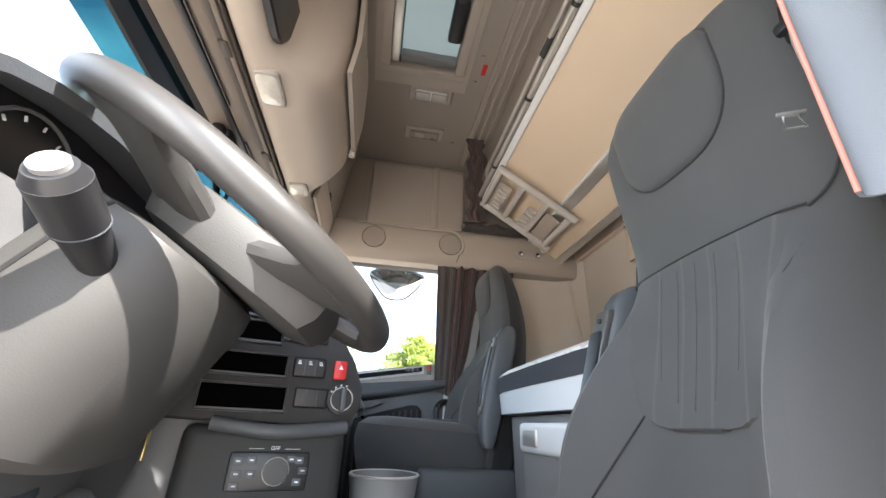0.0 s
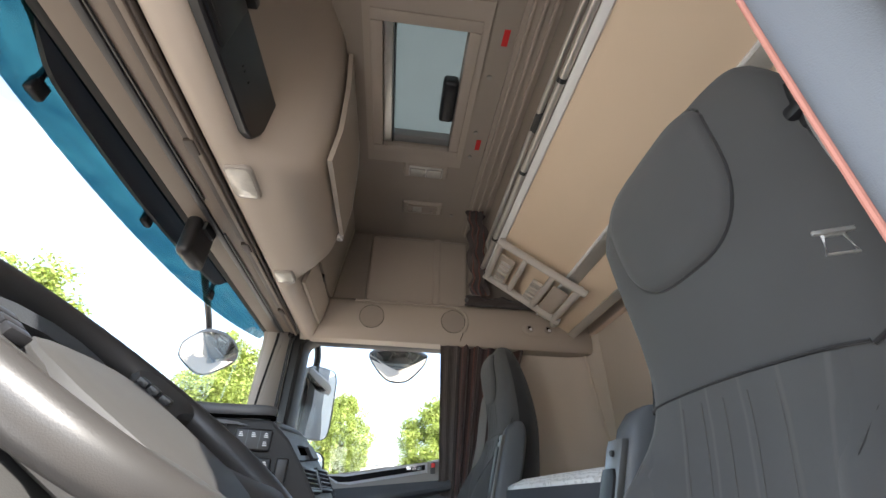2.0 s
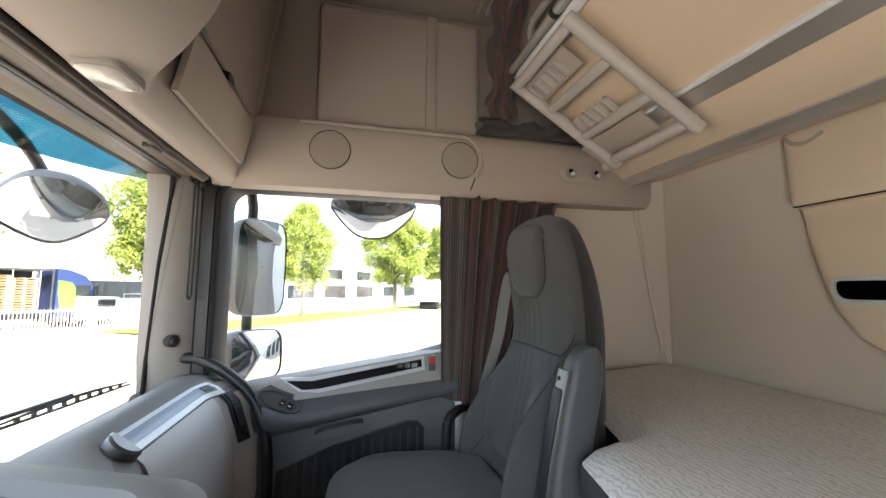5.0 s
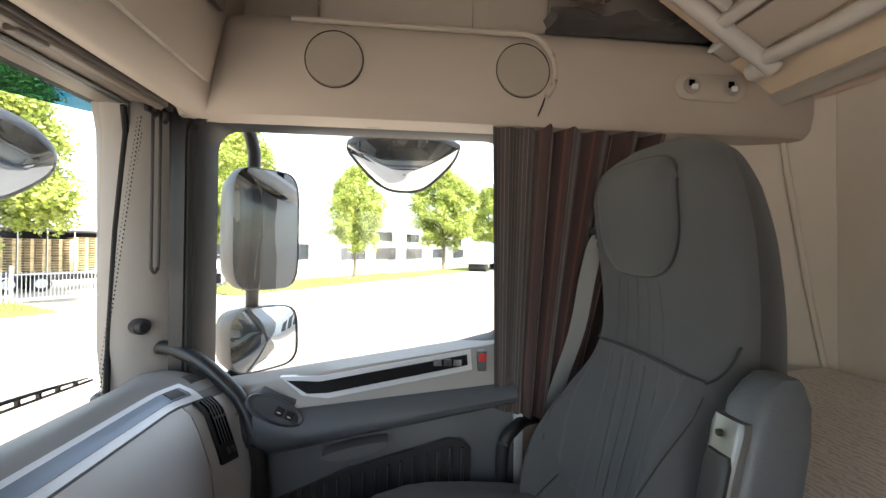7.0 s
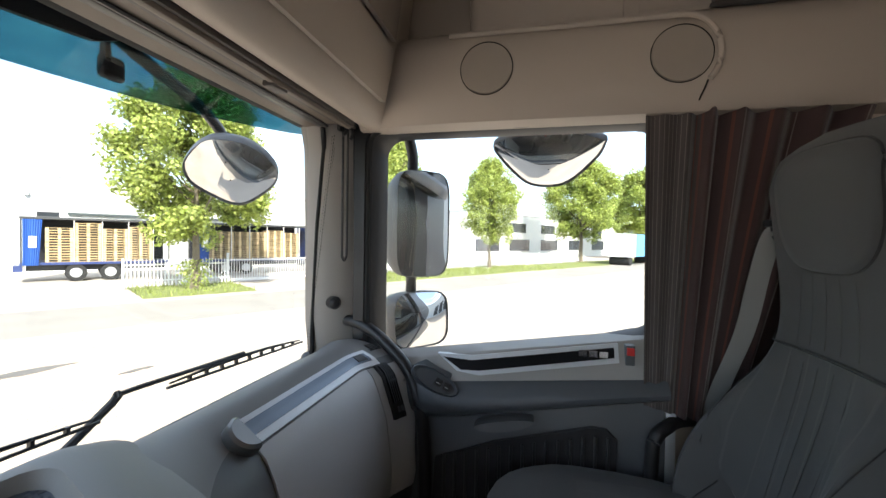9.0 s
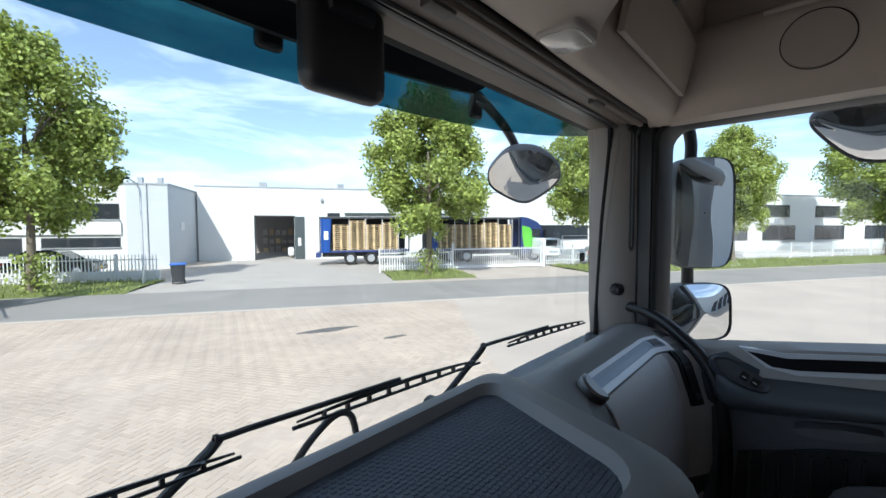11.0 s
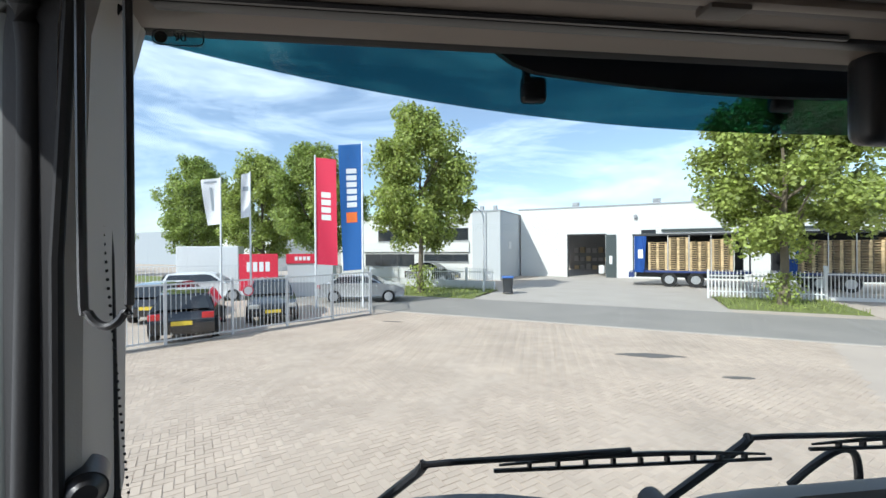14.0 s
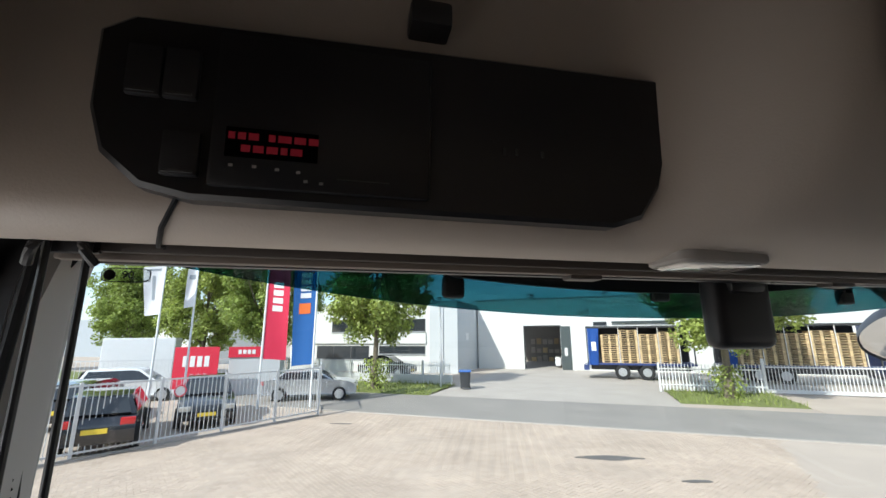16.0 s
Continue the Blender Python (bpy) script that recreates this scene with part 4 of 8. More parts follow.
blind = thing("roller_blind", "dark roller blind housing along the windscreen top", "blind")
for nm, y0, y1, z0, z1, mt, lb in (
    ("rear_rail", 0.848, 0.856, 2.940, 2.953, BROWN_RAIL, "dark brown rail"),
    ("pull_bar", 0.857, 0.869, 2.934, 2.952, BROWN_BAR, "brown pull bar"),
    ("middle_rail", 0.870, 0.887, 2.941, 2.957, BROWN_RAIL, "dark brown rail"),
    ("cover_strip", 0.888, 0.929, 2.947, 2.960, BROWN_BAR, "brown cover strip"),
    ("guide_rail", 0.930, 0.947, 2.943, 2.960, BLACK, "black guide rail"),
    ("header_strip", 0.948, 1.008, 2.956, 2.968, BROWN_BAR, "brown header strip"),
    ("header_seal", 1.009, 1.03, 2.958, 2.98, RUBBER, "black header seal")):
    part(nm, box(-0.93 if y0 > 0.94 else -0.845, 0.955 if y0 > 0.94 else 0.875, y0, y1, z0, z1, 0.003), mt, blind, lb)
for x0, x1 in ((-0.845, -0.1), (0.06, 0.875)):
    part("slim_rod", tube(B(), [(x0, 0.922, 2.944), (x1, 0.922, 2.944)], 0.0035, 6), BLACK, blind, "thin black rod")
for x in (-0.30, 0.11, 0.60):
    part("clip", box(x - 0.022, x + 0.022, 0.860, 0.882, 2.929, 2.940, 0.004), BROWN_RAIL, blind)

cam_box = thing("mirror_housing", "black rounded sensor housing at the windscreen top", "sensor housing")
part("body", box(-0.005, 0.115, 0.965, 1.005, 2.84, 2.965, 0.022, 4), BLACK, cam_box)
part("foot", box(0.02, 0.09, 0.955, 1.0, 2.93, 2.99, 0.01, 2), BLACK, cam_box)

# outside sun visor seen through the glass
vis = thing("sun_visor", "smoked teal outside sun visor on dark brackets", "visor")
bm = B()
rows = []
for t in np.linspace(0, 1, 5):
    rows.append([(x, 1.135 - 0.05 * t - 0.03 * (x / 1.1) ** 2, (2.898 + (0.104 if x < 0 else 0.075) * abs(x - 0.02) ** 2.2) * (1 - t) + 3.04 * t) for x in np.linspace(-1.12, 1.12, 33)])
sheet(bm, rows)
thicken(bm, 0.004)
v_ob = part("shield", bm, VISOR, vis)
bm = B()
rows = []
for t in np.linspace(0, 1, 4):
    rows.append([(x, 1.10 - 0.02 * (x / 1.1) ** 2, (2.943 + 0.03 * (x / 0.5) ** 2 + 0.045 * smooth01((-0.42 - x) / 0.12) ** 0.7 + 0.045 * smooth01((x - 0.46) / 0.1)) * (1 - t) + 3.045 * t) for x in np.linspace(-0.54, 0.56, 34)])
sheet(bm, rows)
thicken(bm, 0.01)
part("deflector", bm, BLACK, vis, "dark plastic deflector")
for x in (-0.402, 0.022, 0.507):
    part("bracket", box(x - 0.02, x + 0.02, 1.108, 1.126, 2.928, 2.968, 0.009, 3), BLACK, vis)
    part("bracket_stem", box(x - 0.018, x - 0.007, 1.106, 1.12, 2.955, 3.0, 0.003), BLACK, vis)

# cab front below and above the windscreen, so that no light leaks in
structure("wall_front", box(-1.1, 1.1, 1.045, 1.09, 1.2, 2.31), DARK, "dark bulkhead below the windscreen", "wall")
structure("roof_front", box(-1.1, 1.1, 0.96, 1.05, 2.99, 3.66), BLACK, "dark roof front above the windscreen", "wall")
structure("roof_side", box(1.03, 1.1, 0.0, 1.05, 2.98, 3.66), DARK, "outer roof side", "wall")
structure("roof_side", box(-1.1, -1.03, 0.0, 1.05, 2.98, 3.66), DARK, "outer roof side", "wall")
structure("outer_side", box(1.03, 1.1, -0.7, 0.13, 1.2, 3.66), DARK, "outer cab side behind the door", "wall")
structure("outer_side", box(-1.1, -1.03, -0.7, 0.19, 1.2, 3.66), DARK, "outer cab side behind the door", "wall")

for x0, x1, y0, y1 in ((-1.1, -0.4, -0.7, 1.05), (0.4, 1.1, -0.7, 1.05), (-0.4, 0.4, -0.7, 0.17), (-0.4, 0.4, 0.61, 1.05)):
    structure("roof_panel", box(x0, x1, y0, y1, 3.661, 3.70), CAB_PAINT, "outer roof panel round the hatch", "roof")
structure("outer_rear", box(-1.1, 1.1, -0.74, -0.70, 1.2, 3.70), CAB_PAINT, "outer rear wall of the cab", "wall")


# ---------- passenger door ----------
pd = thing("door_1", "closed grey passenger door with a clear side window", "door", kind="structure")
# window frame ring
WY0, WY1, WZ0, WZ1 = 0.125, 0.83, 2.40, 2.945


def win_ring(x, y0, y1, z0a, z0b, z1, r=0.05):
    pts = []
    for cy, cz, a0 in ((y1 - r, z1 - r, 0), (y0 + r, z1 - r, 90), (y0 + r, z0b + r, 180), (y1 - r, z0a + r, 270)):
        for k in range(6):
            a = radians(a0 + 18 * k)
            pts.append((x, cy + r * math.cos(a), cz + r * math.sin(a)))
    return pts


bm = B()
loft(bm, [win_ring(0.955, 0.06, 0.885, 2.26, 2.30, 2.995), win_ring(0.952, 0.10, 0.855, 2.28, 2.427, 2.965), win_ring(0.985, 0.125, 0.83, 2.304, 2.455, 2.945), win_ring(1.03, 0.135, 0.82, 2.308, 2.46, 2.94)], cap=False)
part("window_surround", bm, BLACK, pd, "black window surround")
part("window_seal", tube(B(), win_ring(0.958, 0.112, 0.845, 2.29, 2.441, 2.955), 0.008, 8, True), RUBBER, pd)
bm = B()
pane_pts = win_ring(1.035, 0.12, 0.835, 2.285, 2.435, 2.955)
bm.faces.new([bm.verts.new(p) for p in pane_pts])
pg = part("pane", bm, PANE, pd)
pg.visible_shadow = False
part("glass_clip", box(0.945, 0.975, 0.435, 0.475, 2.945, 2.975, 0.004), BLACK, pd)


def door_strip(x_pts, y_list, z_fun, mat_, name, label=""):
    """A door band: profile points (inset, height share) swept along y."""
    bm_ = B()
    rows_ = []
    for y in y_list:
        z0, z1 = z_fun(y)
        rows_.append([(x, y, z0 + (z1 - z0) * t) for x, t in x_pts])
    sheet(bm_, rows_)
    bmesh.ops.recalc_face_normals(bm_, faces=bm_.faces)
    return part(name, bm_, mat_, pd, label)


ys = list(np.linspace(0.138, 0.84, 14))
sill = lambda y: (2.380 - 0.10 * (y - 0.139), 2.458 - 0.150 * (y - 0.139))
door_strip([(0.90, 0.0), (0.915, 0.25), (0.93, 0.6), (0.941, 0.9), (0.948, 1.0), (1.03, 1.03)], ys, sill, SILL, "sill_cover", "grey door sill cover")
# trim with gloss insert
bm = B()


def trim_shape(g):
    return [(0.239 - g, 2.432 + g), (0.239 - g, 2.412 - g), (0.54, 2.360 - g), (0.585 + g, 2.358 - g * 0.4), (0.632 + g * 1.8, 2.380 + g * 0.6), (0.56, 2.379 + g)]


def on_sill(y, z):
    z0, z1 = sill(y)
    return float(np.interp((z - z0) / (z1 - z0), (0, 0.25, 0.6, 0.9, 1.0), (0.90, 0.915, 0.93, 0.941, 0.948)))


for g, mt, nm, lift in ((0.0095, SILVER, "sill_trim", 0.004), (0.0, INSERT, "sill_insert", 0.007)):
    bm = B()
    pts = trim_shape(g)
    loft(bm, [[(on_sill(y, z) + 0.01, y, z) for y, z in pts], [(on_sill(y, z) - lift, y, z) for y, z in pts]])
    part(nm, bm, mt, pd, "silver trim frame" if g else "gloss black insert")
bm = B()
for k in range(3):
    y = 0.262 + 0.022 * k
    bx(bm, on_sill(y, 2.417) - 0.0115, on_sill(y, 2.417) - 0.009, y - 0.009, y + 0.009, 2.410, 2.424)
part("maker_badge", bm, CHROME, pd, "plain chrome badge blocks")
lock = part("lock_button", box(0.918, 0.94, 0.197, 0.217, 2.398, 2.443, 0.003), DARK, pd)
part("lock_mark", box(0.915, 0.919, 0.199, 0.215, 2.421, 2.438, 0.001), RED, lock, "red lock mark")
# armrest roll and lower panel
arm = lambda y: (2.336 - 0.19 * (y - 0.139), 2.388 - 0.10 * (y - 0.139) + 0.045 * smooth01((y - 0.60) / 0.08))
bm = B()
rows = []
for y in list(np.linspace(0.138, 0.64, 12)) + [0.67, 0.695, 0.715, 0.73]:
    z0, z1 = arm(y)
    k = smooth01((0.745 - y) / 0.085)
    rows.append([(0.918 - (0.918 - x) * k, y, z0 + (z1 - z0) * (0.5 + (t - 0.5) * (0.55 + 0.45 * k))) for x, t in ((0.915, 0.0), (0.885, 0.08), (0.873, 0.22), (0.870, 0.40), (0.876, 0.58), (0.892, 0.75), (0.905, 0.9), (0.915, 1.0))])
sheet(bm, rows)
bmesh.ops.recalc_face_normals(bm, faces=bm.faces)
part("armrest", bm, DARK, pd, "dark padded armrest")
MPOD = basis((0.884, 0.640, 2.337), (0.0, 0.86, 0.42), (-0.80, -0.25, 0.55))
bm = B()
loft(bm, [[(0.062 * k * math.cos(a), 0.024 * k * math.sin(a), z) for a in np.linspace(0, 2 * math.pi, 28, endpoint=False)] for k, z in ((1.05, -0.025), (1.0, 0.0), (0.94, 0.004), (0.86, 0.0), (0.80, -0.003))])
sw_ = part("switch_pod", bm, DARK, pd, "dark oval switch panel")
sw_.matrix_basis = MPOD
for k in (0, 1):
    b_ = part("window_switch", box(-0.040 + 0.022 * k, -0.022 + 0.022 * k, -0.009, 0.009, -0.004, 0.005, 0.003), BLACK, sw_)
    part("switch_mark", box(-0.035 + 0.022 * k, -0.027 + 0.022 * k, 0.002, 0.004, 0.0048, 0.0056), MARK, b_)
bm = B()
loft(bm, [[(0.877 - d, 0.478 + 0.066 * c, 2.258 - 0.19 * 0.066 * c + 0.017 * s * (1.0 if s < 0 else 0.4)) for c, s in ((math.cos(a), math.sin(a)) for a in np.linspace(0, 2 * math.pi, 20, endpoint=False))] for d in (-0.03, 0.01)])
part("pull_handle", bm, FACIA, pd, "oval grey door pull")
low = lambda y: (1.45, 2.342 - 0.19 * (y - 0.139))
door_strip([(0.93, 0.0), (0.915, 0.2), (0.90, 0.7), (0.90, 0.9), (0.915, 1.0)], ys, low, DARK, "lower_panel")
bm = B()
pk = [(0.235, 1.75), (0.235, 2.24), (0.255, 2.26), (0.285, 2.262), (0.50, 2.205), (0.64, 2.15), (0.66, 1.75)]
loft(bm, [[(0.912, y, z) for y, z in pk], [(0.892, y, z) for y, z in pk]])
part("pocket", bm, FABRIC_BLACK, pd, "ribbed black door pocket")
for k in range(15):
    y = 0.25 + 0.026 * k
    part("pocket_rib", box(0.887, 0.895, y, y + 0.007, 1.78, 2.245 - 0.245 * max(0.0, y - 0.28), 0.003), BLACK, pd)
part("rear_edge", box(0.915, 1.0, 0.112, 0.134, 1.45, 2.37, 0.006), SILVER, pd)
part("shell", box(1.0, 1.06, 0.10, 0.87, 1.3, 2.295, 0.01), DARK, pd)
th = thing("grab_handle", "black curved grab handle on the passenger front pillar", "handle")
part("bar", tube(B(), curve_pts([(0.985, 0.941, 2.444), (0.97, 0.889, 2.445), (0.95, 0.829, 2.428), (0.93, 0.775, 2.398), (0.912, 0.718, 2.349), (0.893, 0.684, 2.287), (0.884, 0.668, 2.21), (0.884, 0.662, 2.115), (0.895, 0.665, 1.95)], 6), 0.0155, 12), BLACK, th)
part("foot", cyl(B(), (0.99, 0.95, 2.444), (0.98, 0.925, 2.445), 0.024, 16), PILLAR, th)
th = thing("grab_handle", "black grab handle on the rear door pillar", "handle")
part("bar", tube(B(), curve_pts([(0.965, 0.06, 2.275), (0.93, 0.105, 2.282), (0.892, 0.140, 2.280), (0.880, 0.162, 2.262), (0.876, 0.170, 2.22), (0.876, 0.172, 2.0), (0.885, 0.17, 1.85)], 6), 0.014, 12), BLACK, th)

# ---------- driver door, standing open, and its aperture ----------
ap = thing("door_aperture", "grey rubber-lined driver door aperture", "door frame", kind="structure")
line = [(-0.985, 0.235, 1.5), (-0.985, 0.235, 2.84), (-0.985, 0.26, 2.93), (-0.985, 0.34, 2.975), (-1.0, 0.70, 3.0), (-0.99, 0.82, 2.99), (-0.985, 0.92, 2.965), (-0.985, 0.96, 2.89), (-0.99, 0.985, 2.6), (-1.0, 0.985, 1.5)]
part("seal", tube(B(), curve_pts(line, 5), 0.016, 10), HUB, ap, "grey rubber door seal")
part("rear_trim", tube(B(), [(-0.95, 0.205, 1.5), (-0.95, 0.205, 2.86), (-0.95, 0.23, 2.945)], 0.022, 10), PILLAR, ap, "beige pillar edge trim")
line2 = [(x - 0.045, y + (0.035 if y > 0.5 else -0.035) * (1 if z < 2.95 else 0.3), z + 0.02) for x, y, z in line]
RAIL = mat("grey_green_body_rail", (0.10, 0.112, 0.11), 0.6, var=0.08, bump=0.03)
part("body_rail", tube(B(), curve_pts([(-0.95, 0.40, 2.962), (-0.95, 0.70, 2.968), (-0.95, 0.836, 2.969), (-0.95, 0.868, 2.964), (-0.95, 0.901, 2.944), (-0.95, 0.918, 2.915), (-0.95, 0.923, 2.87), (-0.95, 0.92, 2.78), (-0.95, 0.917, 2.69), (-0.953, 0.915, 2.4), (-0.96, 0.92, 2.2)], 4), 0.013, 10), RAIL, ap, "grey-green painted body rail")
part("inner_seal", tube(B(), curve_pts([(-0.928, 0.84, 2.956), (-0.924, 0.88, 2.94), (-0.922, 0.903, 2.90), (-0.922, 0.905, 2.8), (-0.924, 0.902, 2.6), (-0.93, 0.90, 2.3)], 4), 0.011, 10), RUBBER, ap)
part("outer_flange", tube(B(), curve_pts(line2, 5), 0.032, 8), BLACK, ap)
DD = pose(-1.09, 1.10, 0, 0, 0, -70)
od = thing("door_2", "open driver door with dark frame and clear window", "door", DD, kind="structure")
# local: hinge at the origin, the door reaches along -y when closed
bm = B()


def ring_d(x, o):
    return [(x, y, z) for _, y, z in win_ring(0, -0.80 + o, -0.09 - o, 2.40 + o, 2.46 + o, 3.0 - o)]


loft(bm, [ring_d(-0.03, -0.055), ring_d(-0.035, 0.0), ring_d(0.02, 0.0), ring_d(0.02, -0.055), ring_d(-0.03, -0.055)], cap=False)
part("window_frame", bm, BLACK, od)
part("frame_seal", tube(B(), ring_d(0.024, -0.02), 0.008, 8, True), PILLAR, od)
part("panel", box(-0.05, 0.03, -0.86, -0.03, 1.35, 2.42, 0.012), GREY, od)
bm = B()
bm.faces.new([bm.verts.new(p) for p in ring_d(-0.005, -0.01)])
dpn = part("pane", bm, PANE, od)
dpn.visible_shadow = False

# ---------- dashboard ----------
PR = [(1.035, 2.27), (0.99, 2.345), (0.935, 2.39), (0.885, 2.408), (0.855, 2.402), (0.82, 2.380), (0.782, 2.345), (0.752, 2.255), (0.735, 2.12), (0.76, 1.98), (0.86, 1.75), (0.95, 1.42)]
PM = [(1.04, 2.27), (1.02, 2.335), (0.97, 2.395), (0.85, 2.400), (0.70, 2.400), (0.645, 2.396), (0.612, 2.37), (0.578, 2.29), (0.565, 2.19), (0.60, 2.07), (0.68, 1.85), (0.72, 1.42)]
PD = [(1.04, 2.27), (1.02, 2.325), (0.97, 2.37), (0.90, 2.385), (0.83, 2.39), (0.79, 2.36), (0.765, 2.30), (0.755, 2.24), (0.755, 2.15), (0.775, 2.05), (0.85, 1.8), (0.9, 1.42)]


def dash_profile(x):
    if x < -0.1:
        back = 0.06 * smooth01((x + 0.5) / 0.12)
        return blend([(y + (back if i > 4 else 0.0), z) for i, (y, z) in enumerate(PD)], PM, smooth01((x + 0.24) / 0.09))
    # the passenger end wraps round towards the seat
    wrap = 0.05 * smooth01((x - 0.80) / 0.13)
    return [(y - wrap * smooth01((i - 3) / 2), z) for i, (y, z) in enumerate(blend(PM, PR, smooth01((x - 0.13) / 0.34)))]


dash = thing("dashboard", "grey moulded dashboard wrapping round the driver", "dashboard", kind="structure")
xs = list(np.linspace(-1.0, -0.46, 6)) + list(np.linspace(-0.42, -0.26, 5)) + list(np.linspace(-0.25, -0.14, 12)) + list(np.linspace(-0.05, 0.13, 5)) + list(np.linspace(0.16, 0.5, 14)) + list(np.linspace(0.6, 0.78, 4)) + list(np.linspace(0.80, 0.93, 9)) + [0.955]
bm, bm2 = B(), B()
top_rows, low_rows = [], []
for x in xs:
    cp = curve_pts([(x, y, z) for y, z in dash_profile(x)], 4)
    if x > 0.94:
        cp = [Vector((p.x, p.y + 0.03, p.z - 0.01)) for p in cp]
    top_rows.append(cp[:21])
    low_rows.append(cp[20:])
sheet(bm, top_rows)
sheet(bm2, low_rows)
for b_ in (bm, bm2):
    bmesh.ops.recalc_face_normals(b_, faces=b_.faces)
part("upper_shell", bm, GREY, dash)
part("lower_shell", bm2, FACIA, dash)
part("end_cap", box(0.93, 0.965, 0.80, 1.03, 1.9, 2.36, 0.02, 3), DARK, dash)


def dash_pt(x, k, lift=0.0):
    """A point on the dashboard: k counts along its profile."""
    p = dash_profile(x)
    i = min(int(k), len(p) - 2)
    f = k - i
    y, z = p[i][0] * (1 - f) + p[i + 1][0] * f, p[i][1] * (1 - f) + p[i + 1][1] * f
    ty, tz = p[i + 1][0] - p[i][0], p[i + 1][1] - p[i][1]
    n = math.hypot(ty, tz)
    return Vector((x, y + lift * tz / n, z - lift * ty / n))


def dash_patch(xa, xb, ka, kb, lift, n=12, m_=6, skew=0.0):
    return [[dash_pt(xa + (xb - xa) * i / n + skew * (j / m_), ka + (kb - ka) * j / m_, lift) for j in range(m_ + 1)] for i in range(n + 1)]


# passenger trim band, glove box, end vent
def dash_strip(xa, xb, ka, kb, lift, t, n=24):
    bm_ = B()
    sheet(bm_, dash_patch(xa, xb, ka, kb, lift, n, 6))
    thicken(bm_, t)
    return bm_


tb = part("trim_band", dash_strip(0.455, 0.868, 4.42, 5.42, 0.008, 0.008), SILVER, dash, "satin silver trim band")
part("trim_inset", dash_strip(0.458, 0.856, 4.66, 5.16, 0.0098, 0.003), mat("blue_grey_trim", (0.13, 0.16, 0.205), 0.3, 0.4, bump=0.02), tb, "blue-grey inset band")
part("trim_block", dash_strip(0.822, 0.848, 4.70, 5.08, 0.0112, 0.003, 4), BLACK, tb)
te_ = part("trim_end", loft(B(), [[(-0.006 + 0.032 * math.cos(a) * k, y, 0.029 * math.sin(a) * k) for a in np.linspace(math.pi / 2, math.pi * 1.5, 14)] for y, k in ((0.02, 1.0), (-0.004, 1.0), (-0.008, 0.86))]), BRACKET, tb, "grey metal end cap")
te_.matrix_basis = basis((0.462, 0.811, 2.389), (1, 0.045, -0.055), (0.0, 0.8, 0.6))
bm = B()
sheet(bm, dash_patch(0.46, 0.827, 5.5, 9.2, 0.007, 14, 10))
thicken(bm, 0.01)
part("glove_box", bm, GLOVE, dash, "light grey glove box lid")
bm = B()
sheet(bm, dash_patch(0.831, 0.928, 5.5, 9.2, 0.005, 9, 10))
thicken(bm, 0.008)
part("end_panel", bm, GLOVE, dash, "light grey end panel")
def vent_piece(fa, fb, ka, kb, lift, t):
    """A strip of the end vent; fa and fb count across it."""
    return dash_strip(0.844 + 0.030 * fa, 0.844 + 0.030 * fb, ka - 0.12, kb - 0.12, lift, t, 4)


v = part("end_vent", vent_piece(0, 1, 5.62, 7.17, 0.0155, 0.009), BLACK, dash, "tall black air vent")
# near-black sheet puts the shade behind the slats into the colour
part("vent_shade", vent_piece(0.1, 0.9, 5.74, 6.82, 0.0168, 0.001), SLOT, v)
for k in range(4):
    part("vent_slat", vent_piece(0.20 + 0.17 * k, 0.25 + 0.17 * k, 5.74, 6.82, 0.0185, 0.002), DARK, v)
part("vent_bar", vent_piece(0.12, 0.88, 6.25, 6.29, 0.0192, 0.002), DARK, v)
part("vent_wheel", vent_piece(0.28, 0.44, 6.93, 7.06, 0.0185, 0.004), DARK, v)
part("vent_wheel", vent_piece(0.56, 0.72, 6.93, 7.06, 0.0185, 0.004), DARK, v)
sg = part("speaker_slats", box(-0.03, 0.03, -0.004, 0.004, -0.02, 0.02, 0.003), DARK, dash)
sg.matrix_basis = basis((0.915, 0.812, 2.392), (1, -0.35, -0.1), (0.3, 0.9, 0.25)) @ Matrix.Scale(0.75, 4)
for k in range(5):
    part("slat", box(-0.026, 0.026, -0.007, -0.002, -0.016 + 0.008 * k, -0.013 + 0.008 * k), BLACK, sg)

# centre tray
tray = thing("dash_tray", "dark recessed tray with ribbed mat on the dashboard", "tray")
TX0, TX1, TY0, TY1 = -0.20, 0.245, 0.665, 0.912


def rrect(x0, x1, y0, y1, r, z, n=5):
    pts = []
    for cx, cy, a0 in ((x1 - r, y1 - r, 0), (x0 + r, y1 - r, 90), (x0 + r, y0 + r, 180), (x1 - r, y0 + r, 270)):
        for k in range(n + 1):
            a = radians(a0 + 90 * k / n)
            pts.append((cx + r * math.cos(a), cy + r * math.sin(a), z))
    return pts


def slant(pts):
    """The tray's right side runs outwards towards the windscreen."""
    return [(x + (0.10 * (y - 0.66) / 0.25 if x > 0.02 else 0.085 - 0.28 * (y - 0.607)), y, z) for x, y, z in pts]


bm = B()
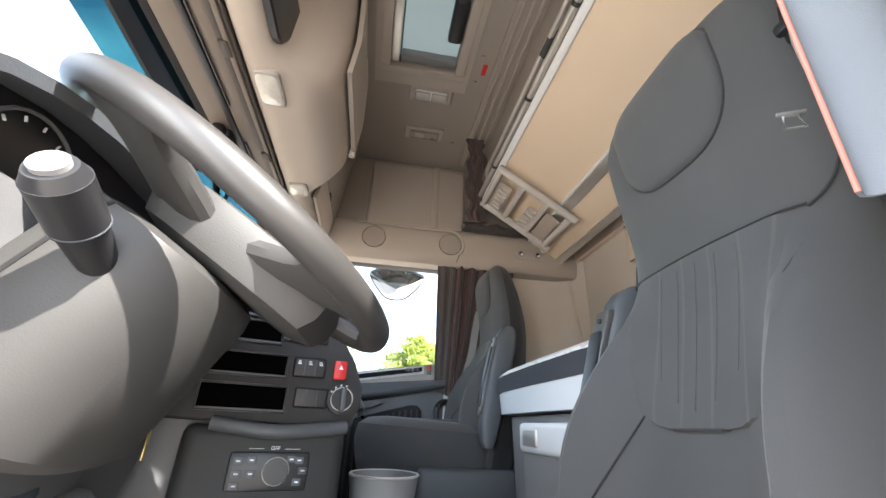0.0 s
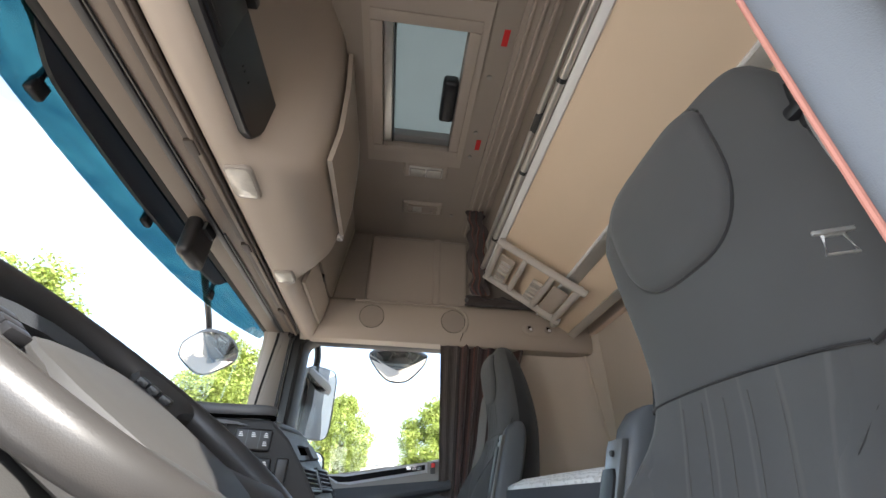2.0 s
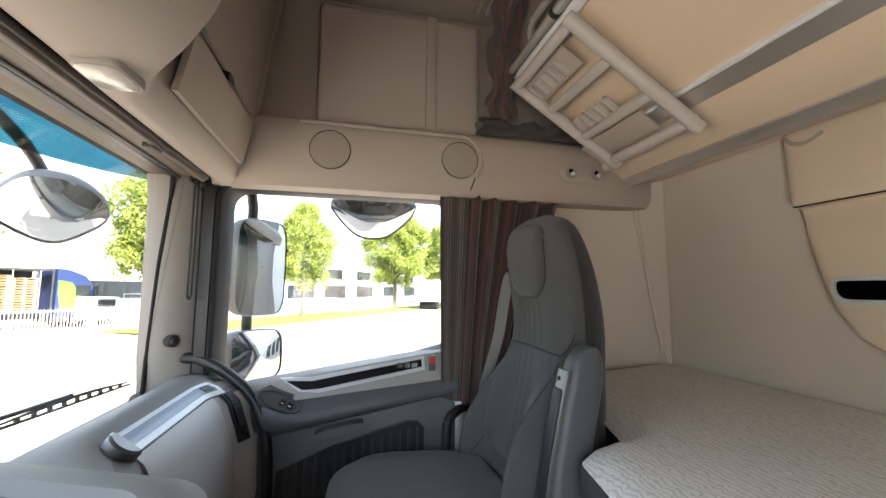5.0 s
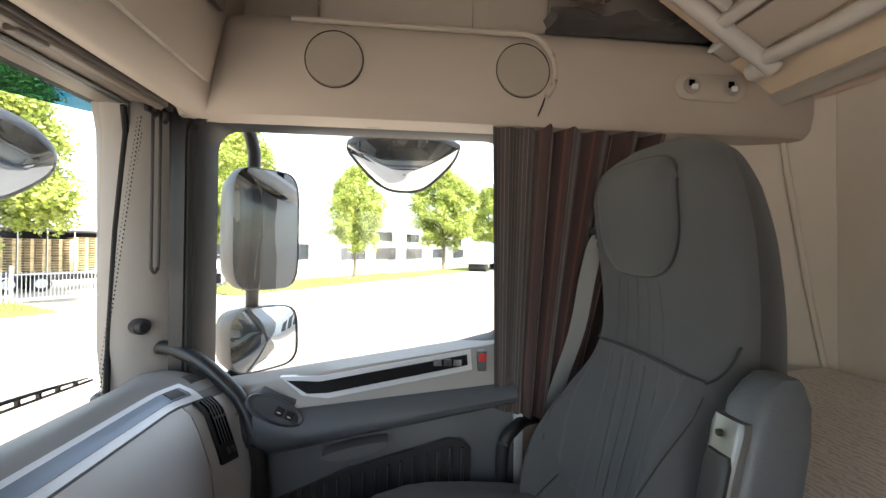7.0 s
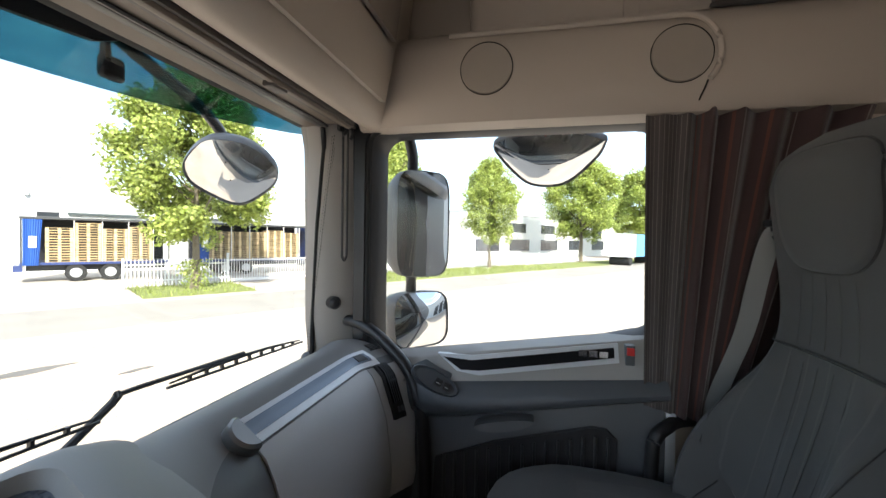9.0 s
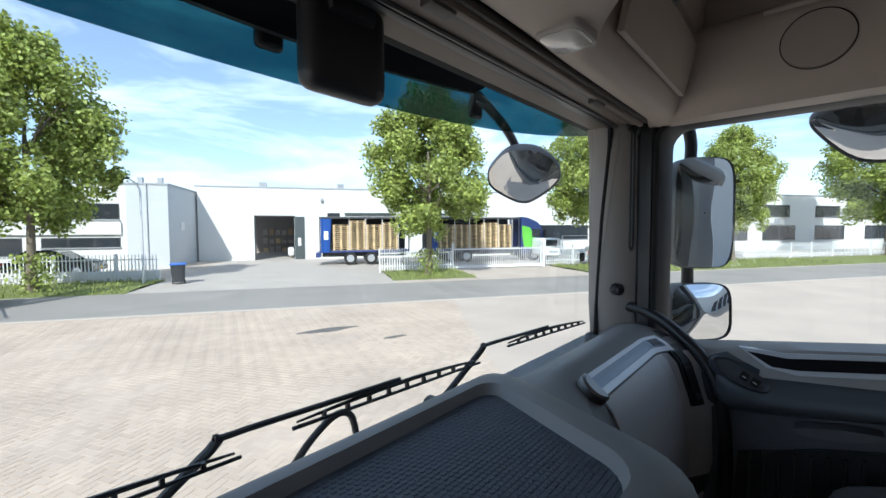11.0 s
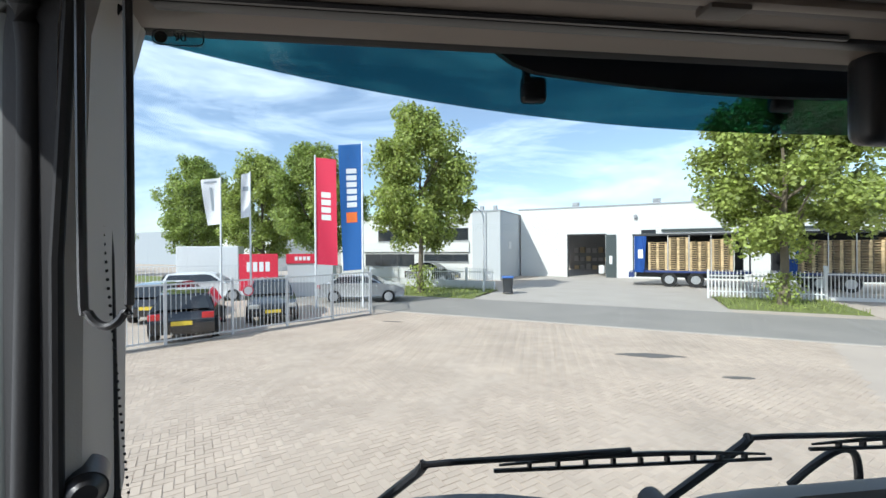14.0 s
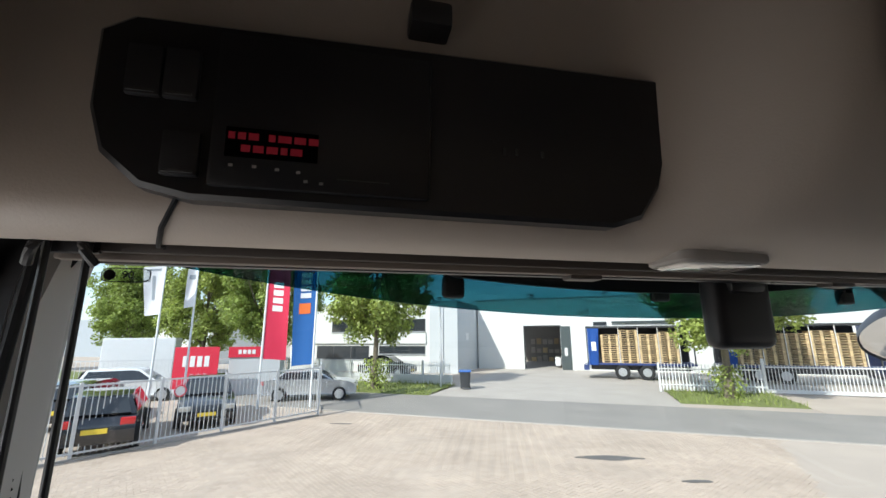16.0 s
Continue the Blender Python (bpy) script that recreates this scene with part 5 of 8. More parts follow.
loft(bm, [slant(rrect(TX0 - 0.085, TX1 + 0.03, TY0 - 0.058, TY1 + 0.06, 0.07, 2.403)), slant(rrect(TX0 - 0.066, TX1 + 0.005, TY0 - 0.046, TY1 + 0.045, 0.06, 2.414)), slant(rrect(TX0 - 0.05, TX1 - 0.015, TY0 - 0.034, TY1 + 0.033, 0.05, 2.423)), slant(rrect(TX0 - 0.03, TX1 - 0.038, TY0 - 0.02, TY1 + 0.02, 0.045, 2.428)), slant(rrect(TX0 - 0.01, TX1 - 0.06, TY0 - 0.006, TY1 + 0.005, 0.04, 2.428)), slant(rrect(TX0, TX1 - 0.07, TY0, TY1, 0.035, 2.412))], cap=False)
part("rim", bm, GREY, tray)
bm = B()
bm.faces.new([bm.verts.new(p) for p in slant(rrect(TX0 - 0.005, TX1 - 0.065, TY0 - 0.005, TY1 + 0.005, 0.035, 2.4115))])
part("base", bm, TRAYMAT, tray)
bm = B()
for i in range(34):
    y = TY0 + 0.008 + i * (TY1 - TY0 - 0.016) / 33
    for j in range(46):
        lf = TX0 + 0.012 + 0.085 - 0.28 * (y - 0.607)
        x = lf + j * (TX1 - 0.08 + 0.10 * (y - 0.66) / 0.25 - lf) / 45 + (0.004 if i % 2 else 0)
        bx(bm, x - 0.0028, x + 0.0028, y - 0.0018, y + 0.0018, 2.4112, 2.4124)
tagged(part("mat_grip", bm, TRAYMAT, tray, "small raised nubs", smooth=False), kind="stuff")

# centre stack that faces the driver
stack = thing("centre_stack", "black centre stack with storage slots and switches", "control panel")
P0, SU = Vector((-0.232, 0.764, 2.24)), Vector((0.287, -0.958, 0.0))
stack.matrix_basis = basis(P0, SU, (0, 0, 1))
edge = [(-0.09, 0.173), (0.166, 0.175), (0.20, 0.148), (0.235, 0.102), (0.268, 0.05), (0.290, 0.0), (0.291, -0.035), (0.275, -0.062), (0.25, -0.074), (-0.09, -0.066)]
bm = B()
loft(bm, [[(x, 0.05, z) for x, z in edge], [(x, 0.004, z) for x, z in edge], [(x - (x - 0.1) * 0.012, 0.0, z - (z - 0.05) * 0.02) for x, z in edge], [(x - (x - 0.1) * 0.03, -0.001, z - (z - 0.05) * 0.04) for x, z in edge]])
part("fascia", bm, STACK, stack, smooth=False)
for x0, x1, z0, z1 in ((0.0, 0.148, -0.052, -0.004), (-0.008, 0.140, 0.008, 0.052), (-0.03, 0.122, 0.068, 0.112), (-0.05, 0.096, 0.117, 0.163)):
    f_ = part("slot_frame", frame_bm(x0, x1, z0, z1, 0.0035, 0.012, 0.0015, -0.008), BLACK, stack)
    # shallow backs, painted near black to give the slots their inner shade
    part("slot_shade", box(x0 + 0.0035, x1 - 0.0035, -0.0035, -0.002, z0 + 0.0035, z1 - 0.0035), SLOT, f_)
    part("slot_floor", box(x0 + 0.0035, x1 - 0.0035, -0.006, -0.0035, z0 + 0.0035, z0 + 0.006), DARK, f_)
for x0, x1, z0, z1, marks in ((0.112, 0.172, 0.125, 0.159, 4), (0.118, 0.179, 0.078, 0.116, 3), (0.187, 0.207, 0.078, 0.117, 0), (0.150, 0.210, 0.014, 0.050, 3), (0.160, 0.221, -0.040, -0.005, 0)):
    s_ = part("switch_block", box(x0, x1, -0.010, 0.0, z0, z1, 0.004, 3), BLACK, stack)
    for k in (1, 2):
        if x1 - x0 > 0.03:
            x = x0 + (x1 - x0) * k / 3
            part("switch_joint", box(x - 0.0005, x + 0.0005, -0.0108, -0.0095, z0 + 0.003, z1 - 0.003), DARK, s_)
    for k in range(marks):
        cx, cz = x0 + (x1 - x0) * (min(k, 2) + 0.5) / 3, z1 - 0.010 - (0.013 if k == 3 else 0.0)
        for q in range(3):
            part("switch_mark", box(cx - 0.0035, cx + 0.0035 - 0.001 * q, -0.0108, -0.0098, cz - 0.003 + 0.0026 * q, cz - 0.0016 + 0.0026 * q), MARK, s_)
hz = part("hazard_button", box(0.226, 0.251, -0.014, 0.0, 0.014, 0.050, 0.004, 2), RED, stack, "red hazard button")
tri = B()
loft(tri, [[(0.2385 + 0.005 * math.cos(a), y, 0.036 + 0.005 * math.sin(a)) for a in (math.pi / 2, math.pi * 7 / 6, math.pi * 11 / 6)] for y in (-0.0135, -0.0148)])
part("hazard_mark", tri, MARK, hz)
kb = part("light_knob", cyl(B(), (0.248, 0.0, -0.021), (0.248, -0.012, -0.021), 0.028, 26), BLACK, stack, "round light switch")
part("knob_ring", tube(B(), [(0.248 + 0.021 * math.cos(a), -0.012, -0.021 + 0.021 * math.sin(a)) for a in np.linspace(0, 2 * math.pi, 28, endpoint=False)], 0.0013, 6, True), ALU, kb)
part("knob_grip", box(0.243, 0.253, -0.026, -0.010, -0.042, 0.0, 0.004, 2), DARK, kb)
for a in (-60, -35, -10, 15):
    part("knob_mark", box(-0.0015, 0.0015, -0.0135, -0.0115, 0.0235, 0.0265), MARK, kb).matrix_basis = pose(0.248, 0, -0.021, 0, a, 0)
# climate panel lower down
hv = thing("climate_panel", "black climate control panel with a ringed dial", "control panel")
hv.matrix_basis = basis(P0 + SU * 0.074 + Vector((-0.018, -0.005, -0.137)), SU, (0.05, 0.0, 1)) @ Matrix.Scale(0.78, 4)
part("surround", box(-0.10, 0.245, 0.0, 0.06, -0.20, 0.085, 0.03, 4), STACK, hv)
part("plate", box(0.0, 0.165, -0.012, 0.004, -0.045, 0.03, 0.008, 2), BLACK, hv)
dl = part("dial", cyl(B(), (0.095, -0.01, -0.007), (0.095, -0.024, -0.007), 0.026, 28), BLACK, hv)
part("dial_ring", tube(B(), [(0.095 + 0.026 * math.cos(a), -0.022, -0.007 + 0.026 * math.sin(a)) for a in np.linspace(0, 2 * math.pi, 30, endpoint=False)], 0.002, 6, True), ALU, dl, "silver dial ring")
for x, z in ((0.018, 0.012), (0.018, -0.012), (0.018, -0.034), (0.044, 0.014), (0.046, -0.012), (0.142, 0.014), (0.152, -0.006), (0.142, -0.028), (0.125, 0.016)):
    part("key", box(x - 0.009, x + 0.009, -0.016, -0.011, z - 0.007, z + 0.007, 0.002), DARK, hv)
    part("key_mark", box(x - 0.004, x + 0.004, -0.0172, -0.0158, z - 0.0015, z + 0.0015), MARK, hv)
text_mesh("off_mark", "OFF", 0.011, MARK, hv, pose(0.088, -0.0125, 0.037, 90, 0, 0), "white word OFF")
for x0, x1 in ((0.035, 0.066), (0.11, 0.142)):
    part("bracket_mark", box(x0, x1, -0.001, 0.0005, 0.0355, 0.0365), MARK, hv)
part("lever_bulge", tube(B(), curve_pts([(-0.05, 0.0, 0.085), (0.08, -0.02, 0.07), (0.24, 0.0, 0.085)], 6), 0.016, 10), DARK, hv)

# passenger-facing part of the centre: vents, cubby, switch row
cv = thing("centre_vents", "slate fascia with air vents under a shallow open cubby", "air vent")
cv.matrix_basis = basis((-0.02, 0.569, 2.32), (1, -0.12, 0), (0.0, 0.5, 1))
plate = [(-0.099, 0.104), (0.128, 0.115), (0.165, 0.100), (0.206, 0.058), (0.240, -0.005), (0.264, -0.055), (0.268, -0.12), (-0.018, -0.12), (-0.036, 0.0), (-0.054, 0.041)]
bm = B()
loft(bm, [[(x, y, 0.0 + z * k) for x, z in plate] for y, k in ((0.03, 1.0), (-0.003, 1.0), (-0.006, 0.985))])
part("fascia", bm, FACIA, cv)
crn = [(-0.182, 0.603, 2.414), (-0.174, 0.572, 2.386), (-0.165, 0.540, 2.343), (-0.155, 0.506, 2.29), (-0.150, 0.486, 2.24), (-0.153, 0.50, 2.17)]
inn = [cv.matrix_basis @ Vector((x, -0.004, z)) for x, z in ((-0.099, 0.103), (-0.076, 0.072), (-0.054, 0.041), (-0.036, 0.0), (-0.028, -0.055), (-0.018, -0.115))]
bm = B()
rows = []
for t in np.linspace(0, 1, 7):
    rows.append([Vector(a).lerp(b, t) + Vector((0.02, -0.055, 0.0)) * (0.16 * math.sin(math.pi * t)) for a, b in zip(crn, inn)])
sheet(bm, rows)
thicken(bm, 0.008)
cp_ = part("corner_panel", bm, STACK, cv)
cp_.matrix_parent_inverse = cv.matrix_basis.inverted()
rim_line = [Vector((-0.242, 0.80, 2.424)), Vector((-0.226, 0.748, 2.425)), Vector((-0.204, 0.674, 2.427)), Vector((-0.188, 0.622, 2.430)), Vector((-0.165, 0.612, 2.430))] + [cv.matrix_basis @ Vector((x, 0.010, z)) for x, z in ((-0.10, 0.121), (0.0, 0.124), (0.10, 0.127), (0.16, 0.118), (0.215, 0.085), (0.26, 0.03), (0.285, -0.05), (0.292, -0.13))]
rim_line = curve_pts(rim_line, 5)
pr_ = part("pad_rim", tube(B(), rim_line, 0.0095, 12), FACIA, cv, "rounded edge of the dashboard pad")
pr_.matrix_parent_inverse = cv.matrix_basis.inverted()
pg_ = part("pad_gap", tube(B(), [p + Vector((0.0, -0.005, -0.0098)) for p in rim_line], 0.0036, 8), SLOT, cv, "dark gap under the pad edge")
pg_.matrix_parent_inverse = cv.matrix_basis.inverted()
for x0, x1, z0, z1 in ((0.004, 0.108, -0.018, 0.032), (0.122, 0.224, -0.012, 0.038)):
    vf = part("vent_frame", frame_bm(x0, x1, z0, z1, 0.006, 0.014, 0.002, -0.016), BLACK, cv)
    # shade behind these slats is painted as a near-black sheet
    part("vent_shade", box(x0 + 0.005, x1 - 0.005, -0.006, -0.0045, z0 + 0.005, z1 - 0.005), SLOT, vf)
    for k in range(4):
        part("vent_slat", box(x0 + 0.006, x1 - 0.006, -0.015, -0.006, z0 + 0.008 + 0.0095 * k, z0 + 0.0105 + 0.0095 * k), FACIA, vf)
    for k in range(9):
        x = x0 + 0.01 + (x1 - x0 - 0.02) * (k + 0.5) / 9
        part("vent_vane", box(x - 0.0008, x + 0.0008, -0.009, -0.005, z0 + 0.006, z1 - 0.006), DARK, vf)
part("vent_divider", box(0.108, 0.122, -0.016, 0.0, -0.016, 0.036, 0.004), FACIA, cv)
part("fan_mark", box(0.18, 0.205, -0.0055, -0.0038, -0.035, -0.029), MARK, cv)
cb = thing("cubby", "open grey cubby in the dashboard top", "cubby", cv.matrix_basis)
# mouth is a flat sheet whose near-black colour paints the recess's shade
for nm, poly, mt, y0, lb in (("lid", [(-0.094, 0.097), (-0.050, 0.043), (0.026, 0.046), (0.012, 0.077), (0.092, 0.082), (0.122, 0.109), (0.02, 0.105)], FACIA, -0.013, "slate cubby lid"), ("flap", [(0.092, 0.082), (0.128, 0.0885), (0.176, 0.062), (0.114, 0.057)], FACIA, -0.016, "slate side flap"), ("mouth", [(0.012, 0.077), (0.092, 0.082), (0.114, 0.057), (0.026, 0.046)], SLOT, -0.0075, "flat mouth sheet painted near black as shade"), ("mouth_floor", [(0.022, 0.057), (0.105, 0.066), (0.114, 0.057), (0.026, 0.046)], FACIA, -0.009, "slate cubby floor")):
    bm = B()
    loft(bm, [[(x, 0.002, z) for x, z in poly], [(x, y0 + 0.002, z) for x, z in poly], [(x + (0.03 - x) * 0.01, y0, z + (0.075 - z) * 0.05) for x, z in poly]])
    part(nm, bm, mt, cb, lb)
th = thing("instrument_binnacle", "dark hooded instrument binnacle behind the wheel", "instrument cluster")
bm = B()
rows = []
for y, r0 in ((0.95, 0.95), (0.84, 1.0), (0.76, 1.0), (0.748, 0.985)):
    rows.append([(-0.57 + 0.27 * r0 * math.cos(a), y, 2.33 + 0.118 * r0 * math.sin(a)) for a in np.linspace(0, math.pi, 18)])
sheet(bm, rows)
thicken(bm, 0.012)
part("hood", bm, DARK, th)
part("gauge_panel", box(-0.82, -0.32, 0.786, 0.80, 2.27, 2.435, 0.01), GLOSS, th, "gloss black gauge panel")
for x in (-0.68, -0.46):
    gr_ = part("gauge_ring", tube(B(), [(x + 0.055 * math.cos(a), 0.782, 2.36 + 0.055 * math.sin(a)) for a in np.linspace(0, 2 * math.pi, 28, endpoint=False)], 0.002, 6, True), FACIA, th, "grey gauge ring")
    for a in np.linspace(-0.6, math.pi + 0.6, 11):
        part("gauge_tick", box(-0.0006, 0.0006, 0.783, 0.785, 0.045, 0.050), GLOVE, gr_).matrix_basis = pose(x, 0, 2.36, 0, math.degrees(a) - 90, 0)
part("gauge_screen", box(-0.605, -0.535, 0.782, 0.787, 2.315, 2.40, 0.004), FACIA, th, "grey centre display")

# ---------- steering wheel and column ----------
WC = Vector((-0.574, 0.635, 2.373))
TILT = radians(33)
WN = Vector((0.0, -math.sin(TILT), math.cos(TILT)))
MW = basis(WC, (1, 0, 0), WN) @ Matrix.Scale(0.94, 4)
wheel = thing("steering_wheel", "black leather steering wheel with a grey hub", "steering wheel", MW)
R_ = 0.207
part("rim", tube(B(), [(R_ * math.cos(a), R_ * math.sin(a), 0) for a in np.linspace(0, 2 * math.pi, 72, endpoint=False)], 0.0165, 16, True), LEATHER, wheel)
bm = B()
hub_line = [(0.06, -0.155), (0.078, -0.13), (0.086, -0.08), (0.093, -0.02), (0.09, 0.035), (0.075, 0.062), (0.045, 0.073), (0.0, 0.076)]
hub_line = hub_line + [(-x, y) for x, y in hub_line[-2::-1]]
loft(bm, [[(x * k, (y + 0.03) * k - 0.03, z) for x, y in hub_line] for k, z in ((0.72, -0.060), (0.93, -0.052), (1.0, -0.035), (1.0, -0.012), (0.95, 0.0), (0.82, 0.004))])
part("hub", bm, HUB, wheel)
for a0 in (238, 302, 20, 160):
    a = radians(a0)
    bm = B()
    rr_ = []
    for t in np.linspace(0, 1, 9):
        r = 0.05 + (R_ - 0.05) * t
        w = 0.050 * (1 - t) + 0.030 * t + 0.30 * max(0, t - 0.62) ** 2
        z = -0.026 * (1 - t) ** 1.2 + 0.004 * t
        thk = 0.018 * (1 - t) + 0.0145 * t
        c, s_ = math.cos(a), math.sin(a)
        ringp = []
        for q in range(14):
            g = 2 * math.pi * q / 14
            k = math.copysign(abs(math.cos(g)) ** 0.7, math.cos(g)) * w
            ringp.append((r * c - k * s_, r * s_ + k * c, z + thk * math.copysign(abs(math.sin(g)) ** 0.8, math.sin(g)) - 0.004))
        rr_.append(ringp)
    loft(bm, rr_)
    sp_ = part("spoke", bm, HUB, wheel)
    if a0 in (20, 160):
        for k in (-0.014, 0.004, 0.02):
            part("spoke_button", box(-0.009, 0.009, -0.007, 0.007, 0.0, 0.008, 0.002), BLACK, sp_).matrix_basis = pose(0.125 * math.cos(a) - k * math.sin(a), 0.125 * math.sin(a) + k * math.cos(a), 0.0, 0, 0, a0)
col = thing("steering_column", "grey moulded steering column cover", "steering column")
bm = B()
rings_ = []
for t, w, d in ((0.0, 0.095, 0.072), (0.03, 0.126, 0.085), (0.12, 0.134, 0.09), (0.5, 0.138, 0.092), (0.92, 0.14, 0.092), (1.0, 0.12, 0.08)):
    w, d = w * 0.94, d * 0.94
    c = WC - WN * (0.058 + 0.193 * t) - WN.cross(Vector((1, 0, 0))) * 0.0
    u, vv = Vector((1, 0, 0)), WN.cross(Vector((1, 0, 0)))
    rings_.append([c + u * (w * math.copysign(abs(math.cos(a)) ** 0.9, math.cos(a)) - 0.006) + vv * (d * math.copysign(abs(math.sin(a)) ** 0.9, math.sin(a)) + 0.012) for a in np.linspace(0, 2 * math.pi, 32, endpoint=False)])
loft(bm, rings_)
part("cover", bm, HUB, col)
part("cover_joint", tube(B(), [r[15] for r in rings_[1:-1]], 0.0022, 6), RUBBER, col)
low_c = WC - WN * 0.29
part("lower_shroud", tube(B(), [low_c, low_c - WN * 0.12, low_c - WN * 0.25], [0.05, 0.05, 0.05], 20), DARK, col)
st = thing("indicator_stalk", "black rotary stalk with a grey end button", "stalk")
s0, s1 = Vector((-0.668, 0.690, 2.270)), Vector((-0.782, 0.681, 2.316))
dv = (s1 - s0).normalized()
part("boot", cyl(B(), s0, s0 + dv * 0.02, 0.024, 18, 0.017), BLACK, st)
part("arm", cyl(B(), s0 + dv * 0.015, s1 - dv * 0.05, 0.012, 18, 0.0172), BLACK, st)
part("grip", cyl(B(), s1 - dv * 0.052, s1 - dv * 0.010, 0.0185, 24, 0.0192), BLACK, st, "ribbed black grip")
part("grip_band", cyl(B(), s1 - dv * 0.05, s1 - dv * 0.049, 0.0190, 24), DARK, st)
part("end_collar", cyl(B(), s1 - dv * 0.010, s1 - dv * 0.001, 0.0187, 24, 0.0145), BLACK, st)
part("end_button", cyl(B(), s1 - dv * 0.003, s1 + dv * 0.003, 0.011, 20), GREY, st, "grey push button")
ky = thing("ignition_key", "brass key with a teal tag in the ignition", "key")
part("bow", box(-0.428, -0.412, 0.742, 0.746, 2.160, 2.185, 0.003), BLACK, ky)
part("blade", box(-0.424, -0.417, 0.735, 0.737, 2.125, 2.16, 0.001), BRASS, ky)
part("tag", box(-0.432, -0.42, 0.752, 0.776, 2.15, 2.172, 0.003), KEYTAG, ky, "teal plastic key tag")
part("lower_cowl", box(-0.98, -0.42, 0.76, 0.83, 1.5, 2.10, 0.03, 3), GREY, dash)


# ---------- seats ----------
SEAT_ROWS = ((1.98, 0.11, 0.21, 0.15, 0.03), (2.05, 0.108, 0.224, 0.17, 0.06), (2.15, 0.090, 0.230, 0.18, 0.085), (2.25, 0.070, 0.226, 0.18, 0.098), (2.32, 0.052, 0.214, 0.172, 0.094), (2.40, 0.032, 0.194, 0.162, 0.060), (2.47, 0.016, 0.174, 0.155, 0.014), (2.53, 0.009, 0.171, 0.152, 0.0), (2.60, 0.010, 0.176, 0.145, 0.0), (2.70, 0.020, 0.184, 0.13, 0.0), (2.765, 0.027, 0.180, 0.112, 0.0), (2.806, 0.020, 0.158, 0.088, 0.0), (2.829, 0.002, 0.116, 0.055, 0.0), (2.838, -0.008, 0.055, 0.026, 0.0))
SEAT_P = 3.4


def seat_sec(z):
    """Front, half width, depth and bolster height of the backrest at a height."""
    tab = np.array(SEAT_ROWS)
    zs_ = np.clip(z + np.linspace(-0.03, 0.03, 7) * (1 if z < 2.74 else 0.2), 1.98, 2.838)
    return [float(np.interp(zs_, tab[:, 0], tab[:, k]).mean()) for k in (1, 2, 3, 4)]


def seat_front(x, z):
    """The backrest's front surface."""
    yf, hw, d, b = seat_sec(z)
    u = min(0.995, abs(x) / hw)
    return yf - d / 2 + d / 2 * (1 - u ** SEAT_P) ** (1 / SEAT_P) + b * math.exp(-((u - 0.74) / 0.22) ** 2)


